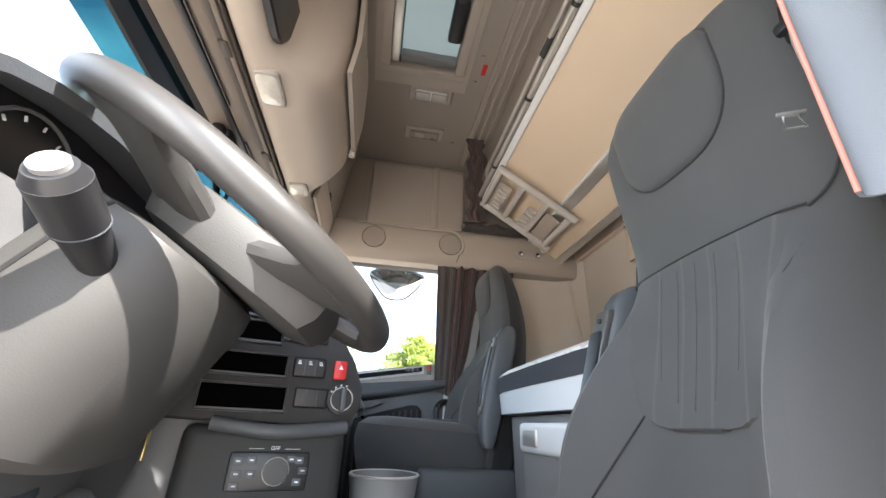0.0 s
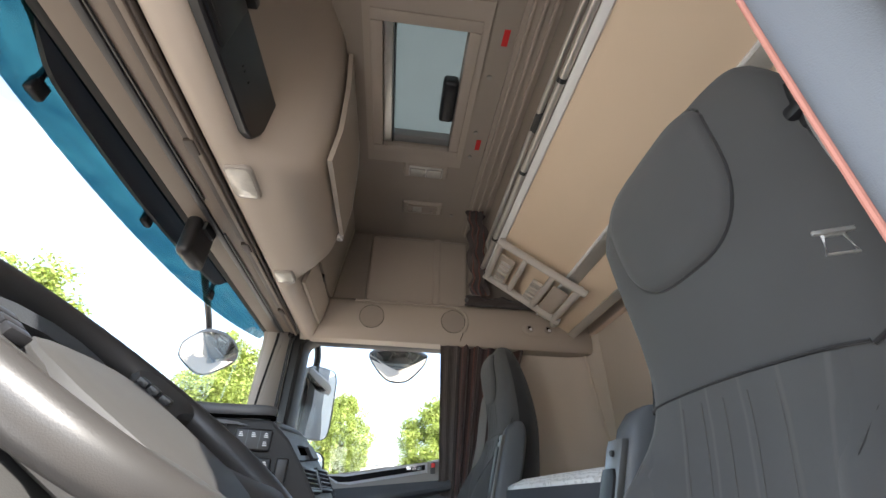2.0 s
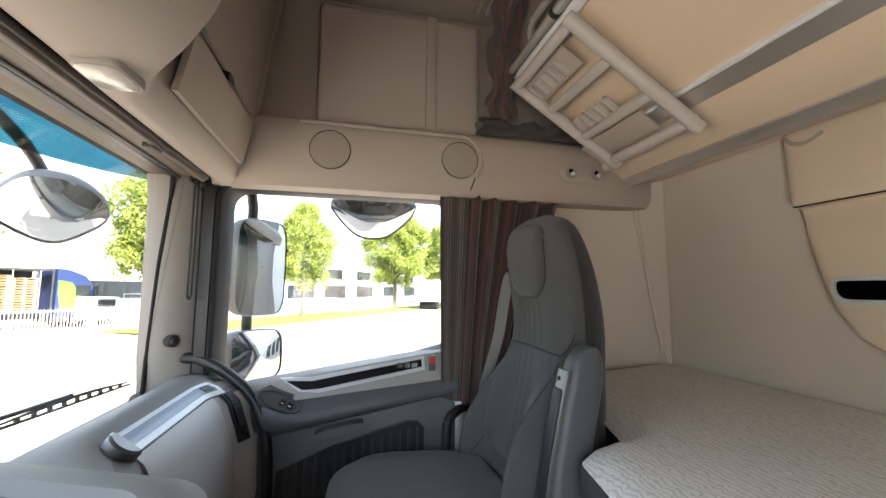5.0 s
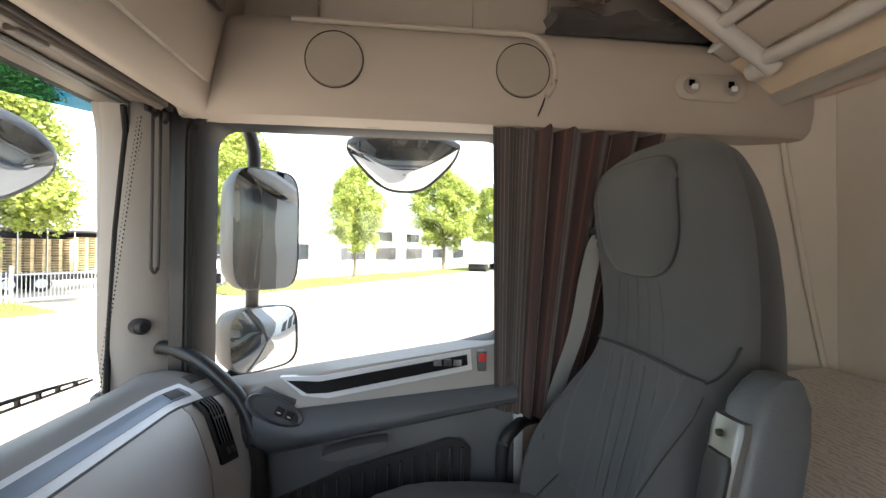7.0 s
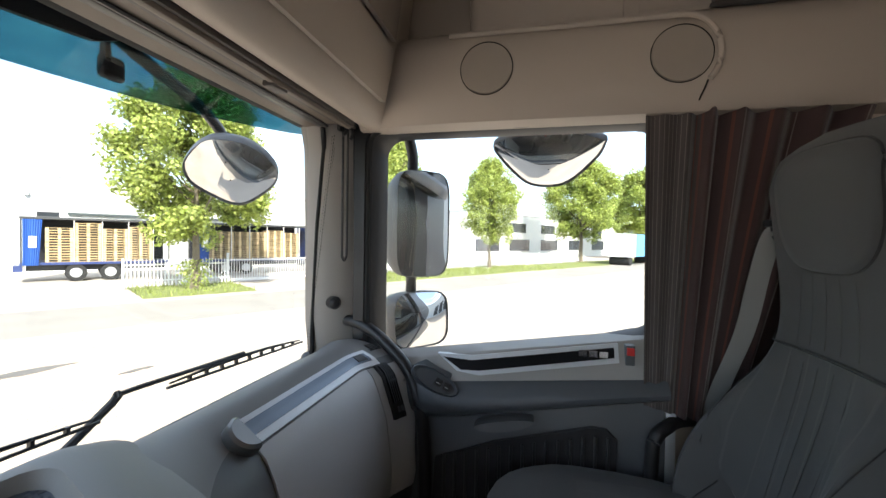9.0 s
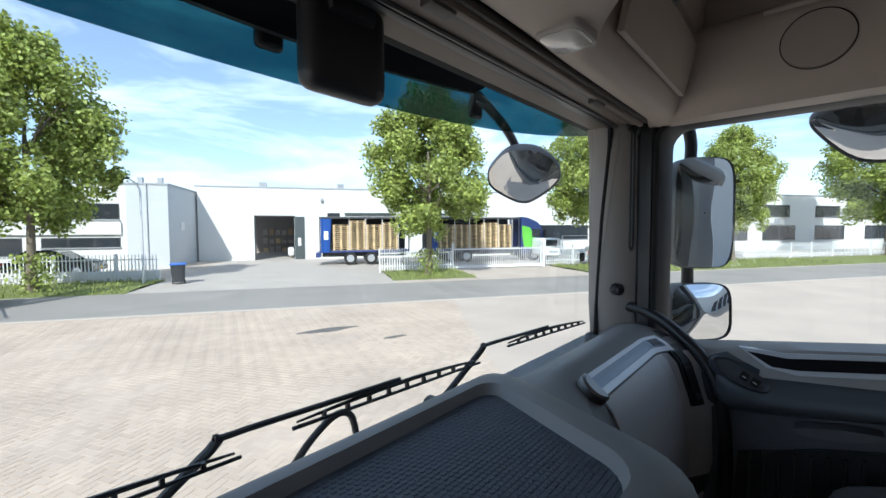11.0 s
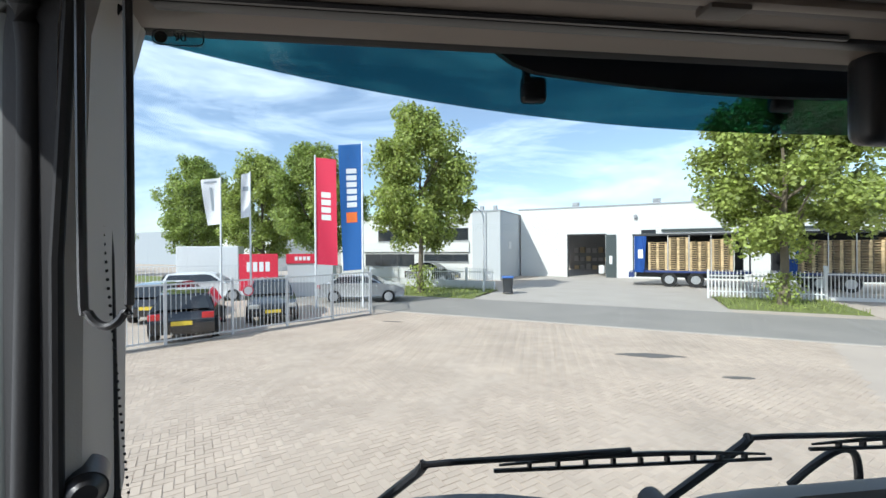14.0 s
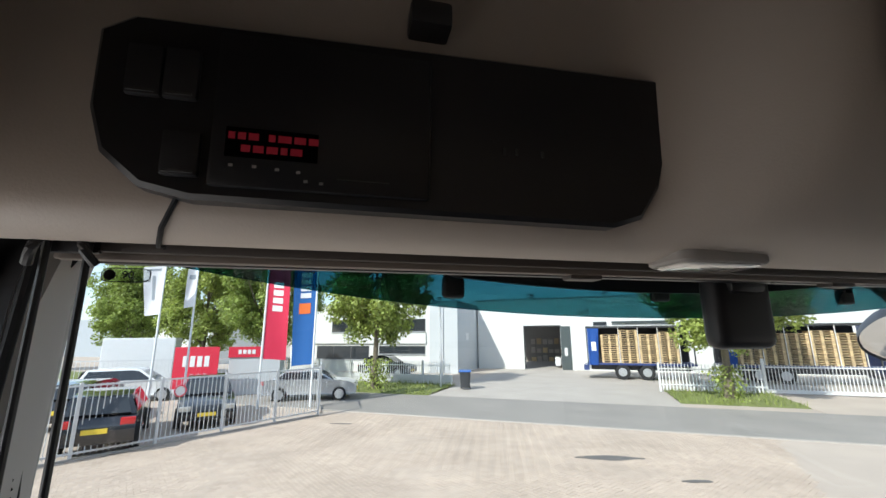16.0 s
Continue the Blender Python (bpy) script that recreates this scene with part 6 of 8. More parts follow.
def seat(cx, s, label, dy=0.0, dz=0.0, lift=0.0, size=1.0, arm_shift=(0, 0, 0), pad_w=0.110, panel=1.0):
    """s: the side towards the cab's middle, -1 or 1."""
    th = thing("cab_seat", label, "seat", pose(cx, dy, dz) @ Matrix.Scale(size, 4), "cab seats")
    zs_ = sorted(set([round(float(v_), 4) for v_ in np.linspace(1.98, 2.78, 41)] + [2.505, 2.795, 2.808, 2.818, 2.826, 2.832, 2.836, 2.838]))
    grid, n_ = [], 56
    for z in zs_:
        yf, hw, d, b = seat_sec(z)
        row = []
        for x, y, zz in ring(0, yf - d / 2, z, 2 * hw, d, n_, SEAT_P):
            k = max(0.0, (yf - y) / d)
            u = abs(x) / hw
            y += b * math.exp(-((u - 0.74) / 0.22) ** 2) * max(0.0, 1 - 1.6 * k)
            row.append((x * (1 - 0.24 * k ** 1.6), y, zz - 0.04 * s * x * smooth01((z - 2.55) / 0.25)))
        grid.append(row)

    def patch_of(keep, caps=()):
        bm_, idx = B(), {}

        def vert(r, c):
            if (r, c) not in idx:
                idx[(r, c)] = bm_.verts.new(grid[r][c])
            return idx[(r, c)]

        for r in range(len(zs_) - 1):
            for c in range(n_):
                if keep((zs_[r] + zs_[r + 1]) / 2, c + 0.5):
                    bm_.faces.new((vert(r, c), vert(r, (c + 1) % n_), vert(r + 1, (c + 1) % n_), vert(r + 1, c)))
        for r in caps:
            bm_.faces.new([vert(r, c) for c in range(n_)])
        return bm_

    # columns 0 to n/2 lie on the front, from one side to the other
    front = lambda c: 1 <= c <= n_ / 2 - 1
    part("backrest", patch_of(lambda z, c: not front(c), (0, len(zs_) - 1)), FABRIC_BLACK, th, "black side and back fabric")
    part("head_section", patch_of(lambda z, c: front(c) and z > 2.505), FABRIC, th, "charcoal fabric head section")
    part("lower_back", patch_of(lambda z, c: front(c) and z < 2.505), FABRIC, th, "charcoal lower back with raised side bolsters")
    # centre panel, a little proud, between the bolsters
    rows_ = []
    for z, hw in ((2.236, 0.055), (2.240, 0.088), (2.25, 0.110), (2.272, 0.126), (2.31, 0.136), (2.36, 0.141), (2.41, 0.142), (2.46, 0.140), (2.503, 0.138)):
        hw *= 1 - 0.7 * (1 - panel) * smooth01((2.49 - z) / 0.16)
        z = 2.503 - (2.503 - z) * panel
        rows_.append([(hw * k, seat_front(hw * k, z) + (0.005 if abs(k) < 0.95 else -0.006), z + (0.006 * (1 - k * k) if z > 2.49 else 0)) for k in (-1, -0.95, -0.8, -0.55, -0.28, 0, 0.28, 0.55, 0.8, 0.95, 1)])
    bm_ = B()
    sheet(bm_, rows_)
    thicken(bm_, 0.02)
    part("centre_panel", bm_, FABRIC_MID, th, "finely striped fabric panel")
    rim_ = [r[0] for r in rows_[::-1]] + rows_[0] + [r[-1] for r in rows_]
    part("panel_seam", tube(B(), [Vector(p) + Vector((0, 0.001, 0)) for p in rim_], 0.0013, 6), FABRIC_BLACK, th)
    for k in (-1, 1):
        sp_ = [(k * x, seat_front(x, z) + 0.0008, z) for x, z in ((0.138, 2.503), (0.148, 2.513), (0.157, 2.53), (0.164, 2.555))]
        part("shoulder_seam", tube(B(), curve_pts(sp_, 4), 0.0017, 6), FABRIC_BLACK, th)
        sp_ = [(k * x, seat_front(x, z) + 0.0008, z) for x, z in ((0.112 * panel, 2.503 - 0.248 * panel), (0.13, 2.21), (0.145, 2.16), (0.155, 2.10))]
        part("bolster_seam", tube(B(), curve_pts(sp_, 4), 0.0014, 6), FABRIC_BLACK, th)
    part("seam", tube(B(), [(x, seat_front(x, 2.507) + 0.003, 2.506 + 0.006 * (1 - (x / 0.138) ** 2)) for x in np.linspace(-0.138, 0.138, 15)], 0.0015, 6), FABRIC_BLACK, th)
    for k in (-2, -1, 0, 1, 2):
        for za, zb, up_ in ((2.52, 2.625, 0.0018), (2.503 - (0.243 - 0.012 * k * k) * panel, 2.495, 0.0062)):
            if panel < 1 and za > 2.5:
                continue
            ln = [(0.026 * k * (1 + 0.22 * math.sin(9 * (z - 2.3))), z) for z in np.linspace(za, zb, 8)]
            part("stitch_line", tube(B(), [(x, seat_front(x, z) + up_, z) for x, z in ln], 0.0005, 5), STITCH, th, "faint stitched line")
    bm_ = B()
    pad = []
    for sc, up_ in ((1.0, -0.003), (0.985, 0.004), (0.93, 0.009), (0.75, 0.012), (0.4, 0.013)):
        pad.append([])
        for a in np.linspace(0, 2 * math.pi, 40, endpoint=False):
            c, q = math.cos(a), math.sin(a)
            x = pad_w * sc * math.copysign(abs(c) ** 0.6, c) * (0.95 + 0.09 * q)
            z = 2.722 + 0.092 * sc * math.copysign(abs(q) ** (0.5 if q > 0 else 0.75), q)
            pad[-1].append((x, seat_front(x, z) + up_, z - 0.04 * s * x * smooth01((z - 2.55) / 0.25)))
    loft(bm_, pad)
    part("head_pad", bm_, FABRIC, th, "oval padded head cushion")
    part("pad_seam", tube(B(), [Vector(p) + Vector((0, 0.0035, 0)) for p in pad[0]], 0.002, 6, True), FABRIC_BLACK, th)
    bm_ = B()
    loft(bm_, [[(x, y, z + lift + 0.05 * (y - 0.27)) for x, y, z in ring(0, 0.25, z, w, d, 28, 3.0)] for z, w, d in ((1.93 - lift, 0.44, 0.44), (1.96, 0.49, 0.50), (2.02, 0.50, 0.52), (2.07, 0.485, 0.50), (2.092, 0.43, 0.43), (2.10, 0.33, 0.32))])
    part("cushion", bm_, FABRIC, th)
    part("cushion_panel", box(-0.15, 0.15, 0.10, 0.42, 2.085 + lift, 2.103 + lift, 0.006), FABRIC_MID, th)
    bm_ = B()
    loft(bm_, [ring(0, 0.2, z, w, d, 24, 3.5) for z, w, d in (((FLOOR_Z - dz) / size, 0.40, 0.46), (1.65, 0.38, 0.44), (1.76, 0.42, 0.48), (1.93, 0.47, 0.52))])
    part("pedestal", bm_, DARK, th, "dark plastic seat base")
    part("side_shield", box(*sorted((s * 0.235, s * 0.275)), -0.08, 0.30, 1.88, 2.06, 0.02, 3), DARK, th)
    # armrest folded up beside the backrest
    ax = s * 0.205
    ar = ((2.12, 0.072, 0.03), (2.14, 0.070, 0.055), (2.20, 0.060, 0.072), (2.30, 0.038, 0.08), (2.40, 0.012, 0.082), (2.47, -0.006, 0.08), (2.505, -0.013, 0.07), (2.525, -0.019, 0.052), (2.534, -0.024, 0.026))
    bm_ = B()
    loft(bm_, [ring(ax + s * 0.07 * (2.534 - z), y, z, 0.052 if z < 2.52 else 0.04, d, 20, 3.6) for z, y, d in ar])
    arm_ = part("armrest", bm_, DARK, th, "dark folded armrest")
    arm_.location = arm_shift
    edge_ = lambda z: float(np.interp(z, [q[0] for q in ar], [q[1] + q[2] / 2 for q in ar]))
    part("arm_trim", loft(B(), [ring(ax + s * 0.07 * (2.534 - z), edge_(z) + 0.002, z, w, 0.014, 16, 4.0) for z, w in ((2.22, 0.022), (2.235, 0.034), (2.32, 0.038), (2.43, 0.040), (2.480, 0.044), (2.490, 0.040))]), BRACKET, arm_, "silver bracket along the armrest edge")
    part("arm_latch", loft(B(), [ring(ax + s * 0.07 * (2.534 - z), edge_(z) + 0.008, z, w, 0.012, 16, 4.0) for z, w in ((2.245, 0.022), (2.255, 0.030), (2.36, 0.033), (2.445, 0.034), (2.455, 0.028))]), BLACK, arm_, "black latch recess")
    part("arm_screw", cyl(B(), (ax, edge_(2.473) + 0.006, 2.473), (ax, edge_(2.473) + 0.012, 2.473), 0.004, 10), BLACK, arm_)
    # belt on the outer shoulder
    sb = thing("seat_belt", "grey seat belt running over the seat shoulder", "seat belt", pose(cx, dy, dz) @ Matrix.Scale(size, 4), "seat belts")
    bm_ = B()
    pts_ = [(-s * 0.166, -0.05, 2.715), (-s * 0.176, -0.012, 2.70), (-s * 0.186, 0.006, 2.62), (-s * 0.206, 0.02, 2.50), (-s * 0.245, 0.05, 2.35), (-s * 0.278, 0.06, 2.2), (-s * 0.282, 0.08, 2.0)]
    cpt = curve_pts(pts_, 6)
    sheet(bm_, [[p + Vector((0.0, -0.017, 0.003)), p + Vector((-s * 0.005, 0.017, -0.003))] for p in cpt])
    thicken(bm_, 0.002)
    part("webbing", bm_, BELT, sb)
    part("guide", tube(B(), curve_pts([(-s * 0.158, -0.05, 2.79), (-s * 0.170, -0.02, 2.76), (-s * 0.175, -0.01, 2.72), (-s * 0.172, -0.016, 2.68), (-s * 0.162, -0.05, 2.645)], 5), 0.009, 8), BLACK, sb, "black belt guide")
    part("guide_bar", box(-s * 0.176 - 0.012, -s * 0.176 + 0.012, -0.045, 0.006, 2.702, 2.716, 0.005, 2), BLACK, sb)
    part("buckle", box(-s * 0.29 - 0.02, -s * 0.29 + 0.02, 0.06, 0.10, 1.97, 2.04, 0.006), ALU, sb)
    return th


seat(0.642, -1, "charcoal fabric passenger seat with a folded armrest", lift=0.10)
seat(-0.565, 1, "charcoal fabric driver seat with an oval head pad", 0.018, -0.378, size=1.115, arm_shift=(-0.016, 0.003, -0.012), pad_w=0.112, panel=0.76)

# ---------- lower bunk ----------
lb_ = thing("lower_bunk", "lower bunk with a grey-topped mattress on a white base", "bunk")


def bunk_outline(z, g=0.0):
    half = [(0.90 - g, -0.585), (0.90 - g, -0.20 - g), (0.86 - g, -0.15 - g), (0.46, -0.13 - g), (0.415 - g, -0.09 - g), (0.395 - g, -0.01 - g), (0.36 - g, 0.04 - g), (0.25, 0.06 - g), (0.0, 0.065 - g)]
    return [(x, y, z) for x, y in half] + [(-x, y, z) for x, y in half[-2::-1]]


def tilt_top(pts, dz):
    return [(x, y, z + dz - 0.055 * (y + 0.585) / 0.65) for x, y, z in pts]


bm = B()
loft(bm, [tilt_top(bunk_outline(2.386), 0.0), tilt_top(bunk_outline(2.394, 0.0), 0), tilt_top(bunk_outline(2.402, 0.012), 0), tilt_top(bunk_outline(2.41, 0.035), 0)])
bmesh.ops.triangulate(bm, faces=[f for f in bm.faces if len(f.verts) > 6])
part("mattress_top", bm, COVER, lb_, "light grey patterned mattress top")
bm = B()
loft(bm, [bunk_outline(2.285, -0.004), tilt_top(bunk_outline(2.387, -0.004), 0)])
part("mattress_side", bm, BED_SIDE, lb_, "dark mattress side")
bm = B()
loft(bm, [bunk_outline(2.222, 0.004), bunk_outline(2.285, 0.0)])
part("base_rail", bm, WHITE, lb_, "white base rail")
bm = B()
loft(bm, [bunk_outline(FLOOR_Z, 0.05), bunk_outline(2.215, 0.03)])
part("base", bm, GREY, lb_)
dr = thing("drawer_fridge", "grey fridge drawer with a white latch under the bunk", "fridge")
part("front", box(-0.30, 0.02, 0.03, 0.09, 1.65, 2.19, 0.015, 3), GREY, dr)
part("top_band", box(-0.30, 0.02, 0.028, 0.098, 2.13, 2.195, 0.012, 3), WHITE, dr)
part("latch", box(-0.10, -0.02, 0.095, 0.104, 2.145, 2.18, 0.004), ALU, dr)
cupb = thing("cup_holder_tub", "round dark cup tub with a pale rim between the seats", "cup holder")
bm = B()
loft(bm, [[(0.0 + r * math.cos(a), 0.42 + r * 0.85 * math.sin(a), z) for a in np.linspace(0, 2 * math.pi, 28, endpoint=False)] for r, z in ((0.07, 1.9), (0.085, 2.05), (0.09, 2.075), (0.083, 2.078), (0.075, 2.05), (0.07, 2.03))])
part("tub", bm, GREY, cupb)
part("rim", tube(B(), [(0.088 * math.cos(a), 0.42 + 0.075 * math.sin(a), 2.077) for a in np.linspace(0, 2 * math.pi, 30, endpoint=False)], 0.003, 6, True), ALU, cupb)
part("stand", box(-0.09, 0.09, 0.35, 0.62, FLOOR_Z, 1.95, 0.02, 2), DARK, cupb)
part("red_clip", box(-0.03, -0.01, 0.40, 0.43, 2.045, 2.06, 0.003), RED, cupb)


# ---------- mirrors and wipers outside the cab ----------


def mirror_unit(th, centre, aim, w, h, dep, p=4.0, bulge=0.03, nm="mirror_body", body=None, shape=None):
    """A housing with a mirror pane that faces along aim."""
    xa = Vector((0, 0, 1)).cross(Vector(aim))
    mb = basis(centre, xa, xa.cross(-Vector(aim)))
    # local: -y is the way the pane faces
    pts = []
    for i in range(32):
        a = 2 * math.pi * i / 32
        c, s = math.cos(a), math.sin(a)
        pts.append((w / 2 * math.copysign(abs(c) ** (2 / p), c), h / 2 * math.copysign(abs(s) ** (2 / p), s)))
    if shape:
        sm = curve_pts([(x, 0, z) for x, z in shape + shape[:1]], 4)[:-1]
        pts = [(p.x * w / 2, p.z * h / 2) for p in sm]
    bm_ = B()
    loft(bm_, [[(x * k, y, z * k) for x, z in pts] for k, y in ((0.70, dep), (0.92, dep * 0.75), (1.0, dep * 0.35), (1.0, 0.0), (0.994, -0.002), (0.985, 0.012))])
    ob = part(nm, bm_, body or FACIA, th)
    ob.matrix_basis = mb
    bm_ = B()
    rows_ = []
    for k in np.linspace(0.02, 1, 7):
        rows_.append([(x * 0.985 * k, 0.003 - bulge * (1 - k * k), z * 0.985 * k) for x, z in pts])
    sheet(bm_, rows_, True)
    part("mirror_pane", bm_, MIRROR, ob)
    return ob


dm = thing("door_mirrors", "stacked grey door mirrors on a dark arm", "mirror")
mirror_unit(dm, (1.25, 0.775, 2.72), (-0.70, -0.71, 0.0), 0.20, 0.35, 0.13, 5.0, 0.002)
mirror_unit(dm, (1.25, 0.775, 2.405), (-0.66, -0.75, 0.05), 0.21, 0.185, 0.13, 4.0, 0.02, "wide_mirror_body")
part("arm", tube(B(), curve_pts([(1.10, 0.90, 3.06), (1.2, 0.84, 3.03), (1.25, 0.82, 2.96), (1.26, 0.82, 2.85), (1.26, 0.82, 2.45)], 6), 0.018, 12), BLACK, dm)
part("lower_foot", tube(B(), [(1.26, 0.82, 2.34), (1.1, 0.9, 2.26)], 0.02, 10), BLACK, dm)
km = thing("kerb_mirror", "half-moon kerb mirror hung above the passenger window", "mirror")
ob = mirror_unit(km, (1.17, 0.385, 2.90), (-0.55, 0.0, -0.83), 0.30, 0.235, 0.05, 2.6, 0.035, body=GREY, shape=[(1.0, 0.62), (0.9, 0.1), (0.45, -0.75), (0.0, -0.95), (-0.45, -0.75), (-0.9, 0.1), (-1.0, 0.62), (-0.5, 0.85), (0.0, 0.92), (0.5, 0.85)])
part("mount", box(1.05, 1.12, 0.34, 0.43, 2.955, 3.02, 0.01), BLACK, km)
fm = thing("front_mirror", "angular front mirror on a dark arm outside the windscreen", "mirror")
mirror_unit(fm, (0.925, 1.235, 2.84), (-0.62, -0.35, -0.70), 0.235, 0.225, 0.06, 2.2, 0.03, body=GREY, shape=[(0.98, 0.28), (1.0, -0.05), (0.80, -0.42), (0.30, -0.88), (0.0, -0.98), (-0.35, -0.85), (-0.88, -0.40), (-1.0, -0.05), (-0.94, 0.32), (-0.55, 0.82), (-0.15, 0.97), (0.35, 0.90), (0.75, 0.62)])
part("arm", tube(B(), curve_pts([(0.95, 1.27, 2.90), (0.93, 1.27, 2.95), (0.82, 1.25, 3.0), (0.62, 1.20, 3.03), (0.40, 1.15, 3.08)], 6), 0.014, 10), BLACK, fm)


def wiper(tip, elbow, pivot, back, label):
    """A blade from tip through its middle, and an arm with an elbow."""
    th = thing("windscreen_wiper", label, "wiper", group="windscreen wipers")
    tip, elbow, pivot, back = (Vector(p) for p in (tip, elbow, pivot, back))
    d = (tip - back).normalized()
    n = d.cross(Vector((0, 1, 0))).normalized()
    part("blade_rubber", tube(B(), [back, tip], [0.003, 0.0025], 6), BLACK, th)
    top = [back.lerp(tip, t) + Vector((0, 0.004, 0.005 + 0.008 * math.sin(math.pi * t))) for t in np.linspace(0.02, 0.985, 12)]
    part("blade_bow", tube(B(), top, [0.0017 + 0.0022 * math.sin(math.pi * t) for t in np.linspace(0, 1, 12)], 6), BLACK, th)
    for t in np.linspace(0.12, 0.9, 9):
        p = back.lerp(tip, t)
        part("blade_link", box(p.x - 0.0025, p.x + 0.0025, p.y - 0.002, p.y + 0.005, p.z - 0.001, p.z + 0.010), BLACK, th)
    mid = back.lerp(tip, 0.48) + Vector((0, 0.006, 0.018))
    part("arm", tube(B(), curve_pts([pivot, pivot.lerp(elbow, 0.9), elbow, elbow.lerp(mid, 0.5), mid], 4), [0.007] * 8 + [0.0045] * 9, 8), BLACK, th)
    part("pivot_cap", cyl(B(), pivot - Vector((0, 0.03, 0)), pivot + Vector((0, 0.02, 0)), 0.022, 14), BLACK, th)


wiper((0.957, 1.035, 2.383), (0.49, 1.075, 2.408), (0.37, 1.12, 2.29), (0.56, 1.06, 2.393), "black wiper at the passenger end of the windscreen")
wiper((0.438, 1.052, 2.386), (-0.068, 1.08, 2.412), (-0.20, 1.12, 2.29), (0.02, 1.07, 2.393), "black wiper in the middle of the windscreen")
wiper((-0.052, 1.065, 2.386), (-0.572, 1.065, 2.414), (-0.70, 1.12, 2.29), (-0.48, 1.066, 2.398), "black wiper in front of the driver")
th = thing("washer_hose", "black washer hose loop at the windscreen foot", "hose")
part("hose", tube(B(), curve_pts([(0.05, 1.13, 2.30), (0.075, 1.11, 2.345), (0.11, 1.10, 2.372), (0.14, 1.10, 2.36), (0.16, 1.11, 2.30)], 6), 0.006, 8), BLACK, th)


# ---------- outside: ground, road, verge ----------
SO = Vector((0.0, 17.7, 0.0))
MSTREET = pose(0, 17.7, 0, 0, 0, -32.5)


def street(u, v, z=0.0):
    return MSTREET @ Vector((u, v, z))


def st_thing(name, label, category, u, v, rz=0.0, group="", kind="", z=0.0):
    return thing(name, label, category, MSTREET @ pose(u, v, z, 0, 0, rz), group, kind)


def st_structure(name, bm, material, label, category, smooth=False):
    ob = structure(name, bm, material, label, category, smooth)
    ob.matrix_basis = MSTREET
    return ob


bm = B()
sheet(bm, [[(x, y, 0.0) for x in np.linspace(-1500, 1500, 3)] for y in np.linspace(-1500, 1500, 3)])
structure("ground", bm, JOINT, "sandy joints and ground below the paved yard", "ground", False)
st_structure("road", box(-120, 160, 0.0, 5.0, -0.05, 0.012), ASPHALT, "worn grey asphalt road", "road")
st_structure("pavement", box(0.9, 12.2, 5.0, 24, -0.05, 0.016), CONCRETE, "pale concrete yard entrance across the road", "pavement")
st_structure("pavement", box(12.2, 60, 10.6, 24, -0.05, 0.012), CONCRETE, "pale concrete forecourt of the hall", "pavement")
st_structure("pavement", box(16.8, 24.0, 5.0, 10.6, -0.05, 0.014), JOINT, "sandy driveway in front of the sliding gate", "pavement")
VERGES = ((-60, 0.85, 5.0, 9.6), (12.2, 16.8, 6.0, 10.4), (24.0, 120, 5.4, 10.8))
for u0, u1, v0, v1 in VERGES:
    bm = B()
    rows = []
    nv = 7
    nu = max(8, int((u1 - u0) / 0.9))
    for i in range(nu + 1):
        u = u0 + (u1 - u0) * i / nu
        rows.append([(u, v0 + (v1 - v0) * k / nv + 0.18 * noise.noise((u * 0.6, k, 3)), (0.0 if k in (0,) else 0.035 + 0.05 * math.sin(math.pi * k / nv)) + 0.03 * noise.noise((u, k * 1.3, 0))) for k in range(nv + 1)])
    sheet(bm, rows)
    st_structure("verge", bm, GRASS, "grass verge along the road", "verge", True)
# grass tufts
rng = random.Random(11)
vs, fs = [], []
for u0, u1, v0, v1 in VERGES:
    a, b_ = max(u0, -22), min(u1, 46)
    for _ in range(int((b_ - a) * (v1 - v0) * 42)):
        u, v = rng.uniform(a, b_), v0 + (v1 - v0) * rng.random() ** 0.8
        p = street(u, v, 0.02)
        h, w, an = rng.uniform(0.08, 0.30), rng.uniform(0.015, 0.04), rng.uniform(0, 6.3)
        dx, dy = math.cos(an) * w, math.sin(an) * w
        lx, ly = rng.uniform(-0.1, 0.1), rng.uniform(-0.1, 0.1)
        i = len(vs)
        vs += [(p.x - dx, p.y - dy, p.z), (p.x + dx, p.y + dy, p.z), (p.x + lx, p.y + ly, p.z + h)]
        fs.append((i, i + 1, i + 2))
me = bpy.data.meshes.new("grass")
me.from_pydata(vs, [], fs)
me.materials.append(BLADE)
tagged(new("grass", me), "tufts of verge grass beside the road", "grass", kind="stuff")
# kerb line and repair patches
st_structure("kerb", box(-120, 160, -0.18, 0.0, -0.05, 0.018, 0.004), CONCRETE, "flush concrete kerb line at the road edge", "kerb")
for (x, y, a, b_, rz) in ((5.62, 9.85, 0.72, 0.17, -20), (-0.72, 15.5, 0.42, 0.05, -18), (6.35, 8.0, 0.28, 0.07, -15)):
    bm = B()
    pts = []
    r2 = random.Random(int(x * 10))
    for k in range(20):
        t = 2 * math.pi * k / 20
        q = 1 + r2.uniform(-0.2, 0.2)
        pts.append((a * q * math.cos(t), b_ * q * math.sin(t), 0.0))
    loft(bm, [[(px, py, 0.0) for px, py, _ in pts], [(px * 0.97, py * 0.97, 0.022) for px, py, _ in pts]])
    ob = structure("repair_patch", bm, PATCH, "dark broken patch in the yard paving", "patch")
    ob.matrix_basis = pose(x, y, 0.0, 0, 0, rz)


